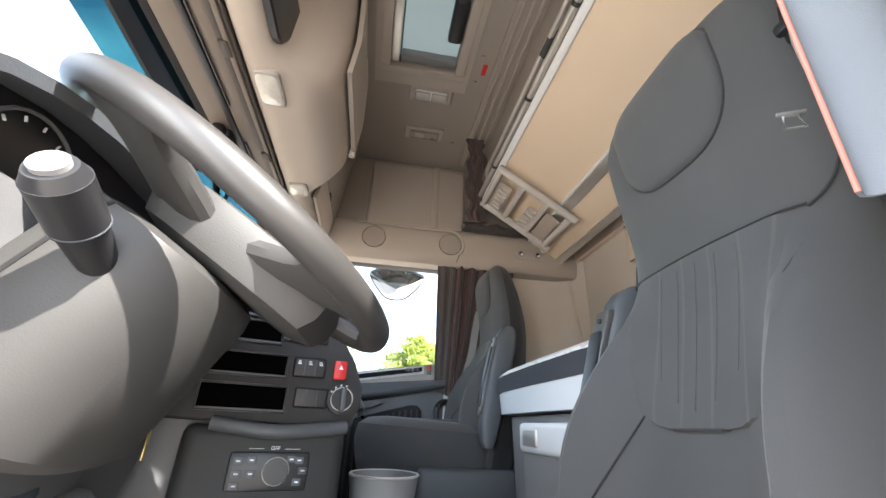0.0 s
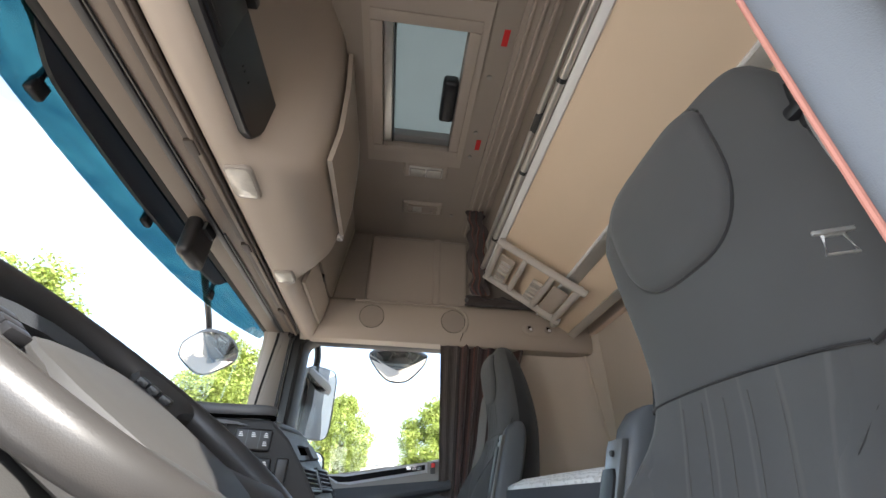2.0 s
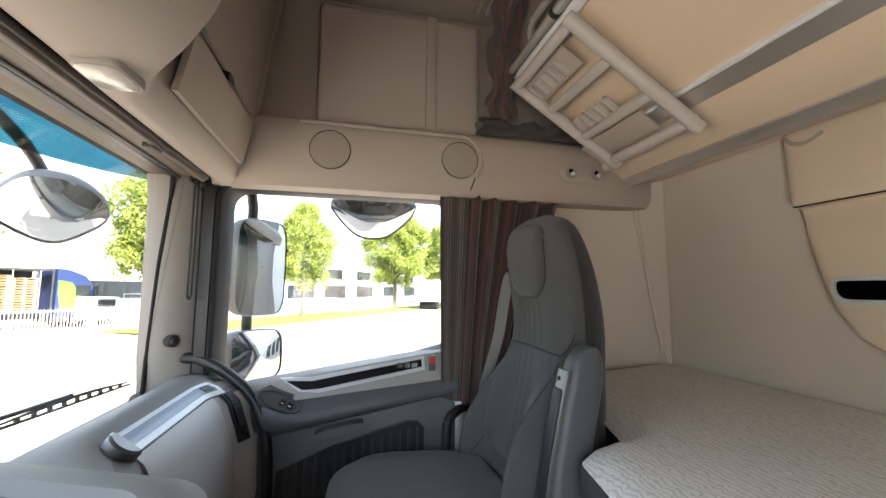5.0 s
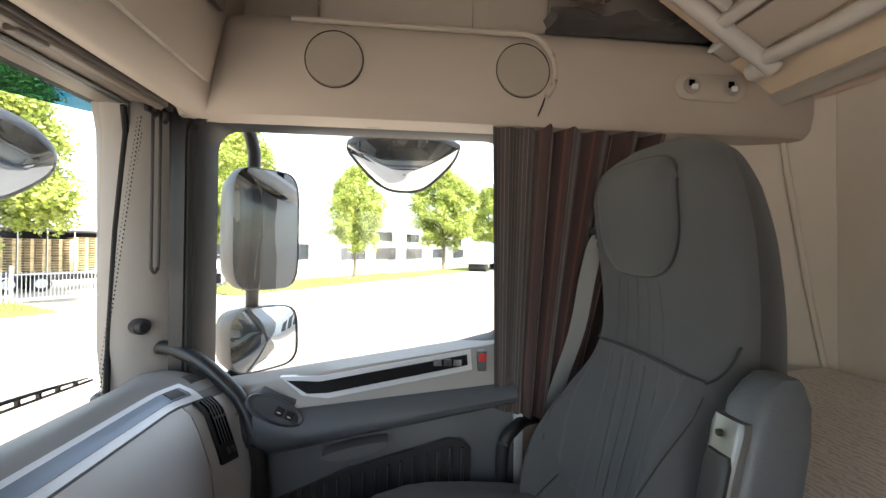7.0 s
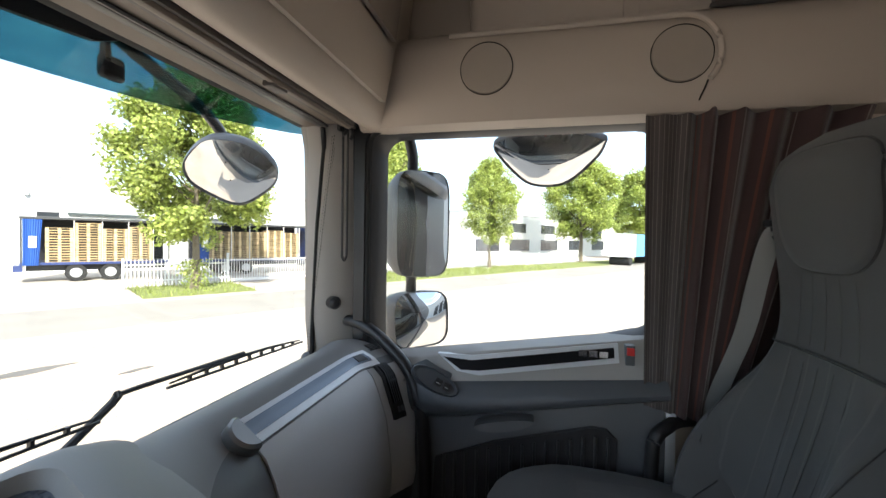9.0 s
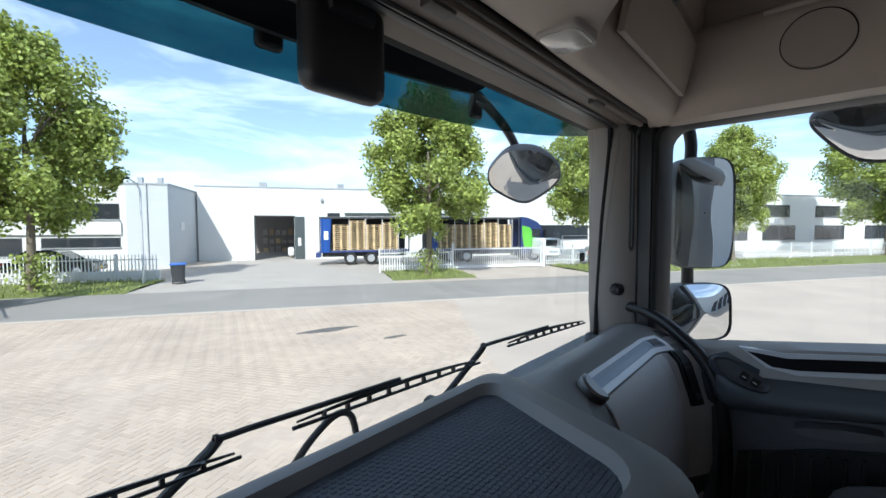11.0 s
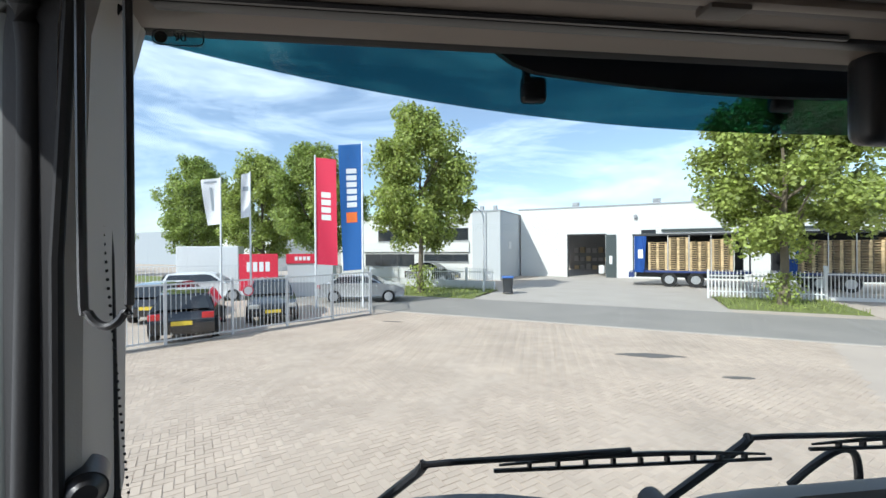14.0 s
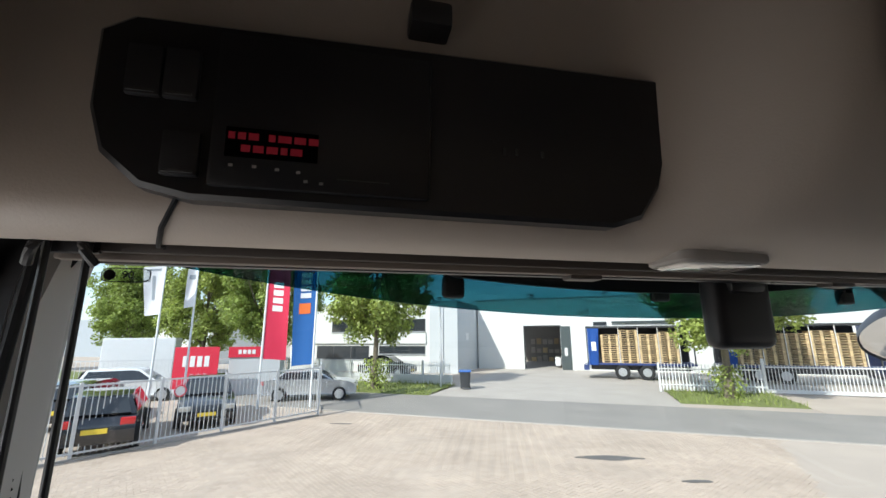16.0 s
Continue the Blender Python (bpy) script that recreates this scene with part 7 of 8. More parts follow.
# ---------- trees ----------
def make_crown(seed, n_clump, leaves, rx, rz, zc):
    rg = np.random.RandomState(seed)
    V, F = [], []
    cl, lobes = [], []
    for i in range(26):
        a = 2.4 * i + rg.uniform(-0.5, 0.5)
        h = -0.92 + 1.84 * (i + rg.uniform(0, 1)) / 26
        wide = math.sqrt(max(0.0, 1 - abs(h) ** 2.8)) * (1.0 if h < -0.25 else 1 - 0.58 * (h + 0.25))
        rad = rx * wide * rg.uniform(0.42, 0.86)
        lobes.append((rad * math.cos(a), rad * math.sin(a), zc + rz * h, rx * rg.uniform(0.26, 0.42) * (1.0 if h < 0.4 else 0.8)))
    for i in range(n_clump):
        lx, ly, lz, lr = lobes[i % 26]
        d = rg.normal(size=3)
        d /= np.linalg.norm(d)
        q = lr * rg.uniform(0.35, 1.0)
        cl.append((lx + d[0] * q, ly + d[1] * q, lz + 0.8 * d[2] * q, rg.uniform(0.5, 1.0) * rx * 0.2))
    for cx, cy, cz, cr in cl:
        for _ in range(leaves):
            d = rg.normal(size=3)
            d /= np.linalg.norm(d)
            p = np.array((cx, cy, cz)) + d * cr * (0.45 + 0.6 * rg.uniform())
            p[2] -= 0.12 * cr
            s = rg.uniform(0.055, 0.12)
            nrm = d * 0.7 + rg.normal(size=3) * 0.6 + np.array((0, 0, 0.5))
            nrm /= np.linalg.norm(nrm)
            t = np.cross(nrm, rg.normal(size=3))
            t /= np.linalg.norm(t)
            w = np.cross(nrm, t)
            i = len(V)
            V += [p - t * s, p + w * s * 0.75 + nrm * s * 0.15, p + t * s * 1.1, p - w * s * 0.75 + nrm * s * 0.15]
            F.append((i, i + 1, i + 2, i + 3))
    me_ = bpy.data.meshes.new("crown")
    me_.from_pydata([tuple(v_) for v_ in V], [], F)
    me_.materials.append(LEAF)
    return me_


def make_trunk(seed, height, r):
    rg = random.Random(seed)
    bm_ = B()
    pts = [(0.04 * math.sin(k * 1.3 + seed), 0.04 * math.cos(k * 1.7), height * k / 7) for k in range(8)]
    tube(bm_, pts, [r * (1.35 if k == 0 else 1) * (1 - 0.10 * k) for k in range(8)], 12)
    for k in range(9):
        z0 = height * rg.uniform(0.36, 0.85)
        a = rg.uniform(0, 6.28)
        L = rg.uniform(1.3, 2.6)
        q = [(0, 0, z0), (0.4 * L * math.cos(a), 0.4 * L * math.sin(a), z0 + 0.35 * L), (0.85 * L * math.cos(a + 0.2), 0.85 * L * math.sin(a + 0.2), z0 + 0.95 * L)]
        tube(bm_, q, [r * 0.42, r * 0.3, r * 0.1], 7)
    return mesh_of("trunk", bm_, BARK)


CROWNS = [make_crown(s, 312, 150, 3.95, 3.85, 6.95) for s in (1, 2, 3)]
TRUNKS = [make_trunk(s, 7.2, 0.19) for s in (4, 5)]
DARKC = CROWNS[0].copy()
DARKC.materials.clear()
DARKC.materials.append(LEAF_D)


def tree(u, v, sx, sz, k, label, rz=0, shrub=True, dark=False):
    th = thing("tree", label, "tree", MSTREET @ pose(u, v, 0, 0, 0, rz) @ Matrix.Diagonal((sx, sx, sz, 1)), "street trees")
    for nm, me_ in (("trunk", TRUNKS[k % 2]), ("crown", DARKC if dark else CROWNS[k % 3])):
        ob_ = new(nm, me_)
        ob_.parent = th
    return th


SUNLIT = "leafy lime tree with a pale trunk on the verge"
tree(-2.9, 6.3, 0.97, 1.0, 0, SUNLIT, 40)
tree(14.6, 8.0, 1.02, 0.98, 1, SUNLIT, 100)
tree(27.2, 10.3, 1.05, 1.04, 2, SUNLIT, 0)
tree(39.0, 9.3, 0.90, 0.94, 0, SUNLIT, 200)
tree(60.5, 11.0, 1.52, 1.28, 1, SUNLIT, 20)
tree(80.0, 10.5, 1.6, 1.34, 2, SUNLIT, 60)
tree(97.0, 10.5, 1.5, 1.36, 0, SUNLIT, 160)
for i, (u, v, sc) in enumerate(((-11.2, 6.5, 0.90), (-17.2, 7.2, 0.90), (-24.5, 7.0, 0.94), (-41.0, 7.5, 0.88), (-52, 4, 0.95), (-68, 6, 1.0))):
    tree(u, v, sc, sc, i, "full green tree beside the rental yard", 50 * i, dark=i % 2 == 0)
# shoots round two trunks
for u, v, h in ((14.6, 8.0, 1.5), (-2.8, 6.3, 1.7)):
    rg = np.random.RandomState(int(u * 10) % 97)
    V, F = [], []
    for _ in range(750):
        p = np.array((rg.normal() * 0.32, rg.normal() * 0.32, abs(rg.uniform(0.05, h))))
        s = rg.uniform(0.04, 0.09)
        t, w = rg.normal(size=3), rg.normal(size=3)
        t /= np.linalg.norm(t)
        w = np.cross(t, w / np.linalg.norm(w))
        i = len(V)
        V += [p - t * s, p + w * s, p + t * s, p - w * s]
        F.append((i, i + 1, i + 2, i + 3))
    me_ = bpy.data.meshes.new("trunk_shoots")
    me_.from_pydata([tuple(v_) for v_ in V], [], F)
    me_.materials.append(LEAF)
    ob = tagged(new("trunk_shoots", me_), "leafy shoots sprouting round the tree trunk", "shrub")
    ob.matrix_basis = MSTREET @ pose(u, v, 0)


# ---------- fences ----------
PICKET = box(-0.035, 0.035, -0.012, 0.012, 0.12, 1.42, 0.0)
for v_ in PICKET.verts:
    if v_.co.z > 1:
        v_.co.x *= 0.4
PICKET_ME = mesh_of("picket", PICKET, FENCE, False)


def white_fence(u0, u1, v, label, h=1.0, wall=False, step=0.155):
    th = st_thing("white_fence", label, "fence", u0, v)
    n = int((u1 - u0) / step)
    for i in range(n + 1):
        ob_ = new("picket", PICKET_ME)
        ob_.parent = th
        ob_.matrix_basis = Matrix.Translation((i * step, 0, 0)) @ Matrix.Diagonal((1, 1, h, 1))
    for z in (0.35, 1.12):
        part("rail", box(0, u1 - u0, -0.04, -0.012, z * h, z * h + 0.06), FENCE, th, smooth=False)
    for i in range(int((u1 - u0) / 2.6) + 1):
        part("post", box(i * 2.6 - 0.045, i * 2.6 + 0.045, -0.07, 0.02, 0, 1.46 * h), FENCE, th, smooth=False)
    if wall:
        part("base_wall", box(-0.1, u1 - u0, 0.03, 0.2, 0, 0.55), RENDER_W, th, smooth=False)
    return th


white_fence(-17.0, 0.5, 9.8, "white steel picket fence before the office block", 0.98, True)
white_fence(12.0, 16.6, 10.0, "white steel picket fence beside the yard entrance", 1.03)
white_fence(23.4, 26.6, 10.9, "white steel picket fence with a small board", 1.03)
white_fence(29.5, 62.0, 11.0, "white steel picket fence along the neighbouring plot", 0.95, step=0.18)
# sliding gate
sgate = st_thing("sliding_gate", "white sliding gate with upright bars", "gate", 16.9, 10.5)
n = 44
for i in range(n):
    ob_ = new("bar", PICKET_ME)
    ob_.parent = sgate
    ob_.matrix_basis = Matrix.Translation((0.1 + i * 0.143, 0, 0.04)) @ Matrix.Diagonal((0.62, 1, 0.98, 1))
part("bottom_beam", box(0, 6.4, -0.04, 0.04, 0.08, 0.24), FENCE, sgate, smooth=False)
part("top_beam", box(0, 6.4, -0.03, 0.03, 1.28, 1.34), FENCE, sgate, smooth=False)
part("gate_post", box(-0.16, -0.04, -0.07, 0.07, 0, 1.72), FENCE, sgate, smooth=False)
part("gate_post", box(6.42, 6.56, -0.07, 0.07, 0, 1.72), FENCE, sgate, smooth=False)
bd = st_thing("banner_board", "white printed banner board on the fence", "sign", 26.9, 10.75)
part("board", box(0, 2.7, -0.02, 0.02, 0.25, 1.35, 0.005), FENCE, bd, smooth=False)
part("logo_patch", cyl(B(), (0.45, -0.03, 0.85), (0.45, -0.021, 0.85), 0.22, 20), FLAG_ORANGE, bd)
bd = st_thing("notice_board", "pale blue notice board on the fence", "sign", 23.9, 10.80)
part("board", box(0, 0.9, -0.02, 0.02, 0.75, 1.25, 0.005), WHITE, bd, smooth=False)
part("text_bar", box(0.1, 0.8, -0.03, -0.021, 0.92, 1.1), FAR_GREY, bd, "grey bars of unreadable text", smooth=False)

# galvanised bar fence of the rental yard
FA, FB = Vector((-12.4, 8.09, 0)), Vector((-1.60, 17.35, 0))
gf = thing("bar_fence", "galvanised steel bar fence of the rental yard", "fence", basis(FA, FB - FA, (0, 0, 1)))
L = (FB - FA).length
bar = B()
bx(bar, -0.008, 0.008, -0.008, 0.008, 0.1, 1.76)
BAR_ME = mesh_of("bar", bar, GALV, False)
for i in range(int(L / 0.125) + 1):
    ob_ = new("bar", BAR_ME)
    ob_.parent = gf
    ob_.matrix_basis = Matrix.Translation((i * 0.125, 0, 0))
for z in (0.14, 1.70):
    part("rail", box(0, L, -0.02, 0.02, z, z + 0.045), GALV, gf, smooth=False)
for k in range(9):
    part("post", box(k * L / 8 - 0.035, k * L / 8 + 0.035, -0.035, 0.035, 0, 1.80), GALV, gf, smooth=False)
part("plinth", box(0, L, -0.06, 0.06, 0.0, 0.05), CONCRETE, gf, smooth=False)
sg = part("round_sign", cyl(B(), (9.36, -0.035, 1.38), (9.36, -0.028, 1.38), 0.17, 24), MARK, gf, "round white sign with a red ring")
part("sign_ring", tube(B(), [(9.36 + 0.15 * math.cos(a), -0.038, 1.38 + 0.15 * math.sin(a)) for a in np.linspace(0, 2 * math.pi, 26, endpoint=False)], 0.02, 6, True), SIGN_RED, sg)
g2 = thing("bar_fence", "galvanised steel bar fence along the road side", "fence", basis(FB + Vector((-0.05, 0.1, 0)), Vector((-0.05, 2.2, 0)), (0, 0, 1)))
for i in range(16):
    ob_ = new("bar", BAR_ME)
    ob_.parent = g2
    ob_.matrix_basis = Matrix.Translation((i * 0.125, 0, 0))
for z in (0.14, 1.70):
    part("rail", box(0, 2.0, -0.02, 0.02, z, z + 0.045), GALV, g2, smooth=False)
part("post", box(1.96, 2.05, -0.04, 0.04, 0, 1.85), GALV, g2, smooth=False)
g3 = thing("bar_fence", "pale steel fence at the back of the rental yard", "fence", basis((-24, 25.0, 0), (20, 1.5, 0), (0, 0, 1)))
for i in range(100):
    ob_ = new("bar", BAR_ME)
    ob_.parent = g3
    ob_.matrix_basis = Matrix.Translation((i * 0.2, 0, 0))
for z in (0.14, 1.70):
    part("rail", box(0, 20, -0.02, 0.02, z, z + 0.05), GALV, g3, smooth=False)


# ---------- flags and signs ----------
def flag(base, top, attach, zb, zt, width, lean, material, label, marks):
    th = thing("flag", label, "flag", pose(*base))
    part("pole", tube(B(), [(0, 0, 0), (0, 0, top)], [0.055, 0.035], 12), POLE, th, "white pole")
    bm_ = B()
    rows_ = []

    def pt(t, k):
        w = width * (1 - 0.25 * (1 - t))
        x = attach * w * k + lean * (1 - t) * k
        return Vector((x, 0.12 * math.sin(2.2 * k + 3 * t) * k, zb + (zt - zb) * t - 0.12 * k * (1 if t > 0.9 else 0.6)))

    for j in range(15):
        rows_.append([pt(j / 14, k / 8) for k in range(9)])
    sheet(bm_, rows_)
    cloth = part("cloth", bm_, material, th)
    for t0, t1, k0, k1, mt in marks:
        bm_ = B()
        sheet(bm_, [[pt(t0 + (t1 - t0) * j / 5, k0 + (k1 - k0) * k / 3) + Vector((0.0, -0.012, 0)) for k in range(4)] for j in range(6)])
        part("print", bm_, mt, cloth)
    return th


def letter_bars(t0, t1, k0, k1, n, mt):
    step = (t1 - t0) / n
    return [(t0 + i * step, t0 + (i + 0.72) * step, k0, k1, mt) for i in range(n)]


flag((-4.15, 19.44, 0), 6.95, 1, 2.0, 6.85, 0.95, 0.25, FLAG_RED, "tall red flag with white lettering blocks", letter_bars(0.42, 0.70, 0.28, 0.72, 4, MARK))
flag((-2.05, 19.4, 0), 7.6, -1, 1.75, 7.5, 1.05, -0.1, FLAG_BLUE, "tall blue flag with white lettering blocks and an orange mark", letter_bars(0.50, 0.82, 0.25, 0.7, 6, MARK) + [(0.38, 0.46, 0.25, 0.75, FLAG_ORANGE)])
flag((-8.67, 20.6, 0), 6.1, -1, 3.9, 6.05, 0.82, 0.0, FLAG_WHITE, "white flag with faint print on a white pole", [(0.9, 0.95, 0.2, 0.85, FAR_GREY), (0.3, 0.8, 0.45, 0.6, FAR_GREY)])
flag((-7.6, 21.35, 0), 6.5, -1, 4.3, 6.45, 0.36, -0.2, FLAG_WHITE, "narrow white flag hanging on a white pole", [(0.6, 0.7, 0.2, 0.8, FAR_GREY)])


def red_sign(x, y, w, z0, z1, label):
    th = thing("rental_sign", label, "sign", pose(x, y, 0, 0, 0, 3))
    part("panel", box(0, w, 0, 0.08, z0, z1, 0.01), SIGN_RED, th, smooth=False)
    h = (z1 - z0)
    for k in range(4):
        part("letter_block", box(w * (0.2 + 0.16 * k), w * (0.2 + 0.16 * k) + w * 0.11, -0.015, -0.003, z0 + h * 0.52, z0 + h * 0.78), MARK, th, "white lettering block", smooth=False)
    part("leg", box(0.1, 0.18, 0.02, 0.08, 0, z0), POLE, th, smooth=False)
    part("leg", box(w - 0.18, w - 0.1, 0.02, 0.08, 0, z0), POLE, th, smooth=False)
    return th


red_sign(-8.75, 23.0, 1.95, 0.5, 2.45, "large red rental sign with white lettering blocks")
kiosk = thing("rental_cabin", "pale cabin with a red lettered fascia", "cabin", pose(-6.6, 24.2, 0, 0, 0, 3))
part("body", box(0, 2.5, 0, 2.2, 0.0, 2.0, 0.02), RENDER_G, kiosk, smooth=False)
part("fascia", box(-0.05, 1.65, -0.06, 0.02, 1.88, 2.42, 0.01), SIGN_RED, kiosk, smooth=False)
for k in range(4):
    part("letter_block", box(0.42 + 0.22 * k, 0.58 + 0.22 * k, -0.075, -0.063, 2.05, 2.27), MARK, kiosk, smooth=False)
part("roof", box(-0.06, 2.56, -0.05, 2.25, 2.0, 2.08), ROOFEDGE, kiosk, smooth=False)

# street lamp and bin
lampth = st_thing("street_lamp", "slim grey street lamp with a short arm", "street lamp", 0.45, 8.0)
part("post", tube(B(), [(0, 0, 0), (0, 0, 4.5), (-0.12, 0, 4.85), (-0.5, 0.05, 5.1)], [0.06, 0.045, 0.04, 0.035], 10), GALV, lampth)
part("head", box(-0.85, -0.42, -0.09, 0.12, 5.05, 5.16, 0.03, 2), DARK, lampth)
bn = st_thing("wheelie_bin", "dark grey wheelie bin with a blue lid on the verge edge", "bin", 1.95, 7.9, 15)
bm = B()
loft(bm, [ring(0, 0, 0.12, 0.5, 0.52, 20, 5), ring(0, 0, 0.9, 0.62, 0.70, 20, 5), ring(0, 0, 0.95, 0.66, 0.74, 20, 5)])
part("body", bm, BIN, bn)
part("lid", box(-0.34, 0.34, -0.4, 0.4, 0.95, 1.04, 0.03, 2), BIN_LID, bn, "blue lid")
for x in (-0.25, 0.25):
    part("wheel", cyl(B(), (x - 0.03, 0.24, 0.1), (x + 0.03, 0.24, 0.1), 0.1, 16), TYRE, bn)
part("handle", tube(B(), [(-0.25, 0.4, 0.92), (-0.25, 0.46, 0.95), (0.25, 0.46, 0.95), (0.25, 0.4, 0.92)], 0.018, 8), BIN, bn)

# ---------- buildings ----------
def window_unit(parent, u0, u1, z0, z1, v, n, blind=True):
    w = part("window", box(u0, u1, v - 0.01, v + 0.03, z0, z1), FRAME_D, parent, smooth=False)
    step = (u1 - u0) / n
    for i in range(n):
        part("pane", box(u0 + i * step + 0.05, u0 + (i + 1) * step - 0.05, v - 0.016, v - 0.009, z0 + 0.06, z1 - 0.06), WINGLASS, w, smooth=False)
    part("sill", box(u0 - 0.05, u1 + 0.05, v - 0.07, v + 0.01, z0 - 0.06, z0), ROOFEDGE, w, smooth=False)
    return w


hall = st_thing("warehouse", "long white rendered warehouse with a dark open gateway", "building", 0, 0)
V0 = 23.2
GU0, GU1, GZ = 3.05, 6.2, 3.75
part("wall", box(-1.3, GU0, V0, V0 + 0.3, 0, 6.25), RENDER_W, hall, smooth=False)
part("wall", box(GU1, 46, V0, V0 + 0.3, 0, 6.25), RENDER_W, hall, smooth=False)
part("wall", box(GU0, GU1, V0, V0 + 0.3, GZ, 6.25), RENDER_W, hall, smooth=False)
part("roof", box(-1.5, 46.2, V0 - 0.05, V0 + 30, 6.2, 6.32), ROOFEDGE, hall, smooth=False)
part("end_wall", box(45.7, 46, V0 + 0.3, V0 + 30, 0, 6.2), RENDER_W, hall, smooth=False)
part("hall_floor", box(GU0 - 1, GU1 + 3, V0 + 0.3, V0 + 14, 0, 0.02), CONCRETE, hall, smooth=False)
# back wall in a colour darkened for the unlit hall
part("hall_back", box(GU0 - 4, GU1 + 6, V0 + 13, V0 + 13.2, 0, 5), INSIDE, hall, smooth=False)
part("gate_frame", box(GU0 - 0.08, GU0, V0 - 0.02, V0 + 0.32, 0, GZ), FRAME_D, hall, smooth=False)
part("gate_frame", box(GU0 - 0.08, GU1 + 0.08, V0 - 0.02, V0 + 0.32, GZ, GZ + 0.1), FRAME_D, hall, smooth=False)
gd = part("gate_leaf", box(GU1 + 0.02, GU1 + 0.85, V0 - 0.09, V0 - 0.02, 0.02, GZ), DOOR_D, hall, "dark folded gate leaf", smooth=False)
part("leaf_window", box(GU1 + 0.3, GU1 + 0.55, V0 - 0.1, V0 - 0.089, 1.2, 1.9), FENCE, gd, smooth=False)
rg = random.Random(21)
for i in range(9):
    for j in range(3):
        part("stored_crate", box(GU0 - 0.6 + i * 0.62, GU0 - 0.15 + i * 0.62, V0 + 8.5, V0 + 9.1, 0.25 + j * 0.9, 0.25 + j * 0.9 + rg.uniform(0.35, 0.7)), CONCRETE if (i + j) % 3 else PALLET, hall, smooth=False)
part("parked_loader", box(GU1 - 0.75, GU1 - 0.2, V0 + 2, V0 + 3, 0.2, 1.0, 0.15, 2), CAR_WHITE, hall)
for u0, u1 in ((10.5, 15.2), (17.8, 22.6)):
    part("door_canopy", box(u0, u1, V0 - 0.18, V0 + 0.02, 3.95, 4.12), DOOR_D, hall, smooth=False)
window_unit(hall, 9.0, 10.1, 3.75, 4.1, V0 - 0.02, 1)
window_unit(hall, 29.5, 36.0, 1.5, 3.0, V0 - 0.02, 1)
for u, z in ((8.55, 5.1), (22, 5.2)):
    part("flood_lamp", box(u - 0.12, u + 0.12, V0 - 0.25, V0 - 0.02, z, z + 0.3, 0.04), ROOFEDGE, hall)
for u in (3.0, 10.0, 13.0):
    vt = part("roof_vent", box(u, u + 0.6, V0 + 3, V0 + 3.6, 6.3, 6.75), ROOFEDGE, hall, smooth=False)
    for k in range(3):
        part("vent_louvre", box(u - 0.04, u + 0.64, V0 + 2.95, V0 + 3.65, 6.78 + 0.1 * k, 6.83 + 0.1 * k), GALV, vt, smooth=False)
bm = B()
r3 = random.Random(9)
u = 14.6
while u < 17.4:
    w = r3.uniform(0.15, 0.4)
    bx(bm, u, u + w, V0 - 0.012, V0 - 0.002, 5.15, 5.4)
    u += w + 0.12
part("faded_lettering", bm, RENDER_G, hall, "faint bars of unreadable lettering", smooth=False)

office = st_thing("office_block", "two-storey white office block with dark ribbon windows", "building", 0, 0)
OV = 17.3
part("wall", box(-18, -1.5, OV, OV + 8, 0, 5.7), RENDER_W, office, smooth=False)
part("side_panel", box(-1.52, -1.44, OV + 0.02, OV + 6.2, 0, 5.72), RENDER_G, office, smooth=False)
part("corner_panel", box(-3.9, -1.45, OV - 0.05, OV + 0.02, 0, 5.74), RENDER_G, office, smooth=False)
part("roof_edge", box(-18.1, -1.38, OV - 0.1, OV + 8, 5.7, 5.82), ROOFEDGE, office, smooth=False)
window_unit(office, -13.5, -4.3, 3.35, 4.4, OV - 0.03, 6)
window_unit(office, -15.0, -9.6, 1.0, 2.15, OV - 0.03, 3)
window_unit(office, -8.6, -4.3, 1.5, 2.15, OV - 0.03, 3)
part("upper_band", box(-17.9, -4.2, OV - 0.16, OV - 0.02, 2.35, 3.2), RENDER_W, office, smooth=False)
part("downpipe", tube(B(), [(-2.7, OV - 0.12, 0), (-2.7, OV - 0.12, 5.7)], 0.05, 8), GALV, office)
part("wall_plate", box(-1.43, -1.40, OV + 2.2, OV + 3.0, 2.6, 3.2), FENCE, office, smooth=False)
for u in (-3.6, -2.4):
    part("roof_vent", box(u, u + 0.3, OV + 1, OV + 1.3, 5.8, 6.3), ROOFEDGE, office, smooth=False)

# neighbouring white offices further along the road
nb = st_thing("neighbour_offices", "white two-storey offices with dark windows along the road", "building", 0, 0)
part("wall", box(48, 100, 20.5, 34, 0, 6.4), RENDER_W, nb, smooth=False)
part("roof_edge", box(47.9, 100, 20.4, 34, 6.4, 6.55), ROOFEDGE, nb, smooth=False)
for u0 in (50, 57.5, 66, 75, 84):
    window_unit(nb, u0, u0 + 5.2, 1.2, 2.9, 20.47, 4)
    window_unit(nb, u0, u0 + 4.2, 3.9, 5.3, 20.47, 3)
part("low_block", box(36.5, 47.9, 22.0, 34, 0, 4.6), RENDER_W, nb, smooth=False)
window_unit(nb, 38, 46, 1.3, 3.2, 21.97, 4)
part("logo_patch", box(59.2, 60.0, 20.3, 20.38, 3.1, 3.7), FAR_GREY, nb, smooth=False)
far = st_thing("far_sheds", "low grey industrial sheds in the distance", "building", 0, 0)
part("shed", box(-95, -52, 30, 46, 0, 6.0), FAR_GREY, far, smooth=False)
part("shed", box(-44, -31, 21, 32, 0, 4.8), RENDER_W, far, smooth=False)
part("shed", box(110, 150, -2, 30, 0, 7), FAR_GREY, far, smooth=False)
own = thing("own_depot", "grey depot hall with dark dock doors behind the cab", "building")
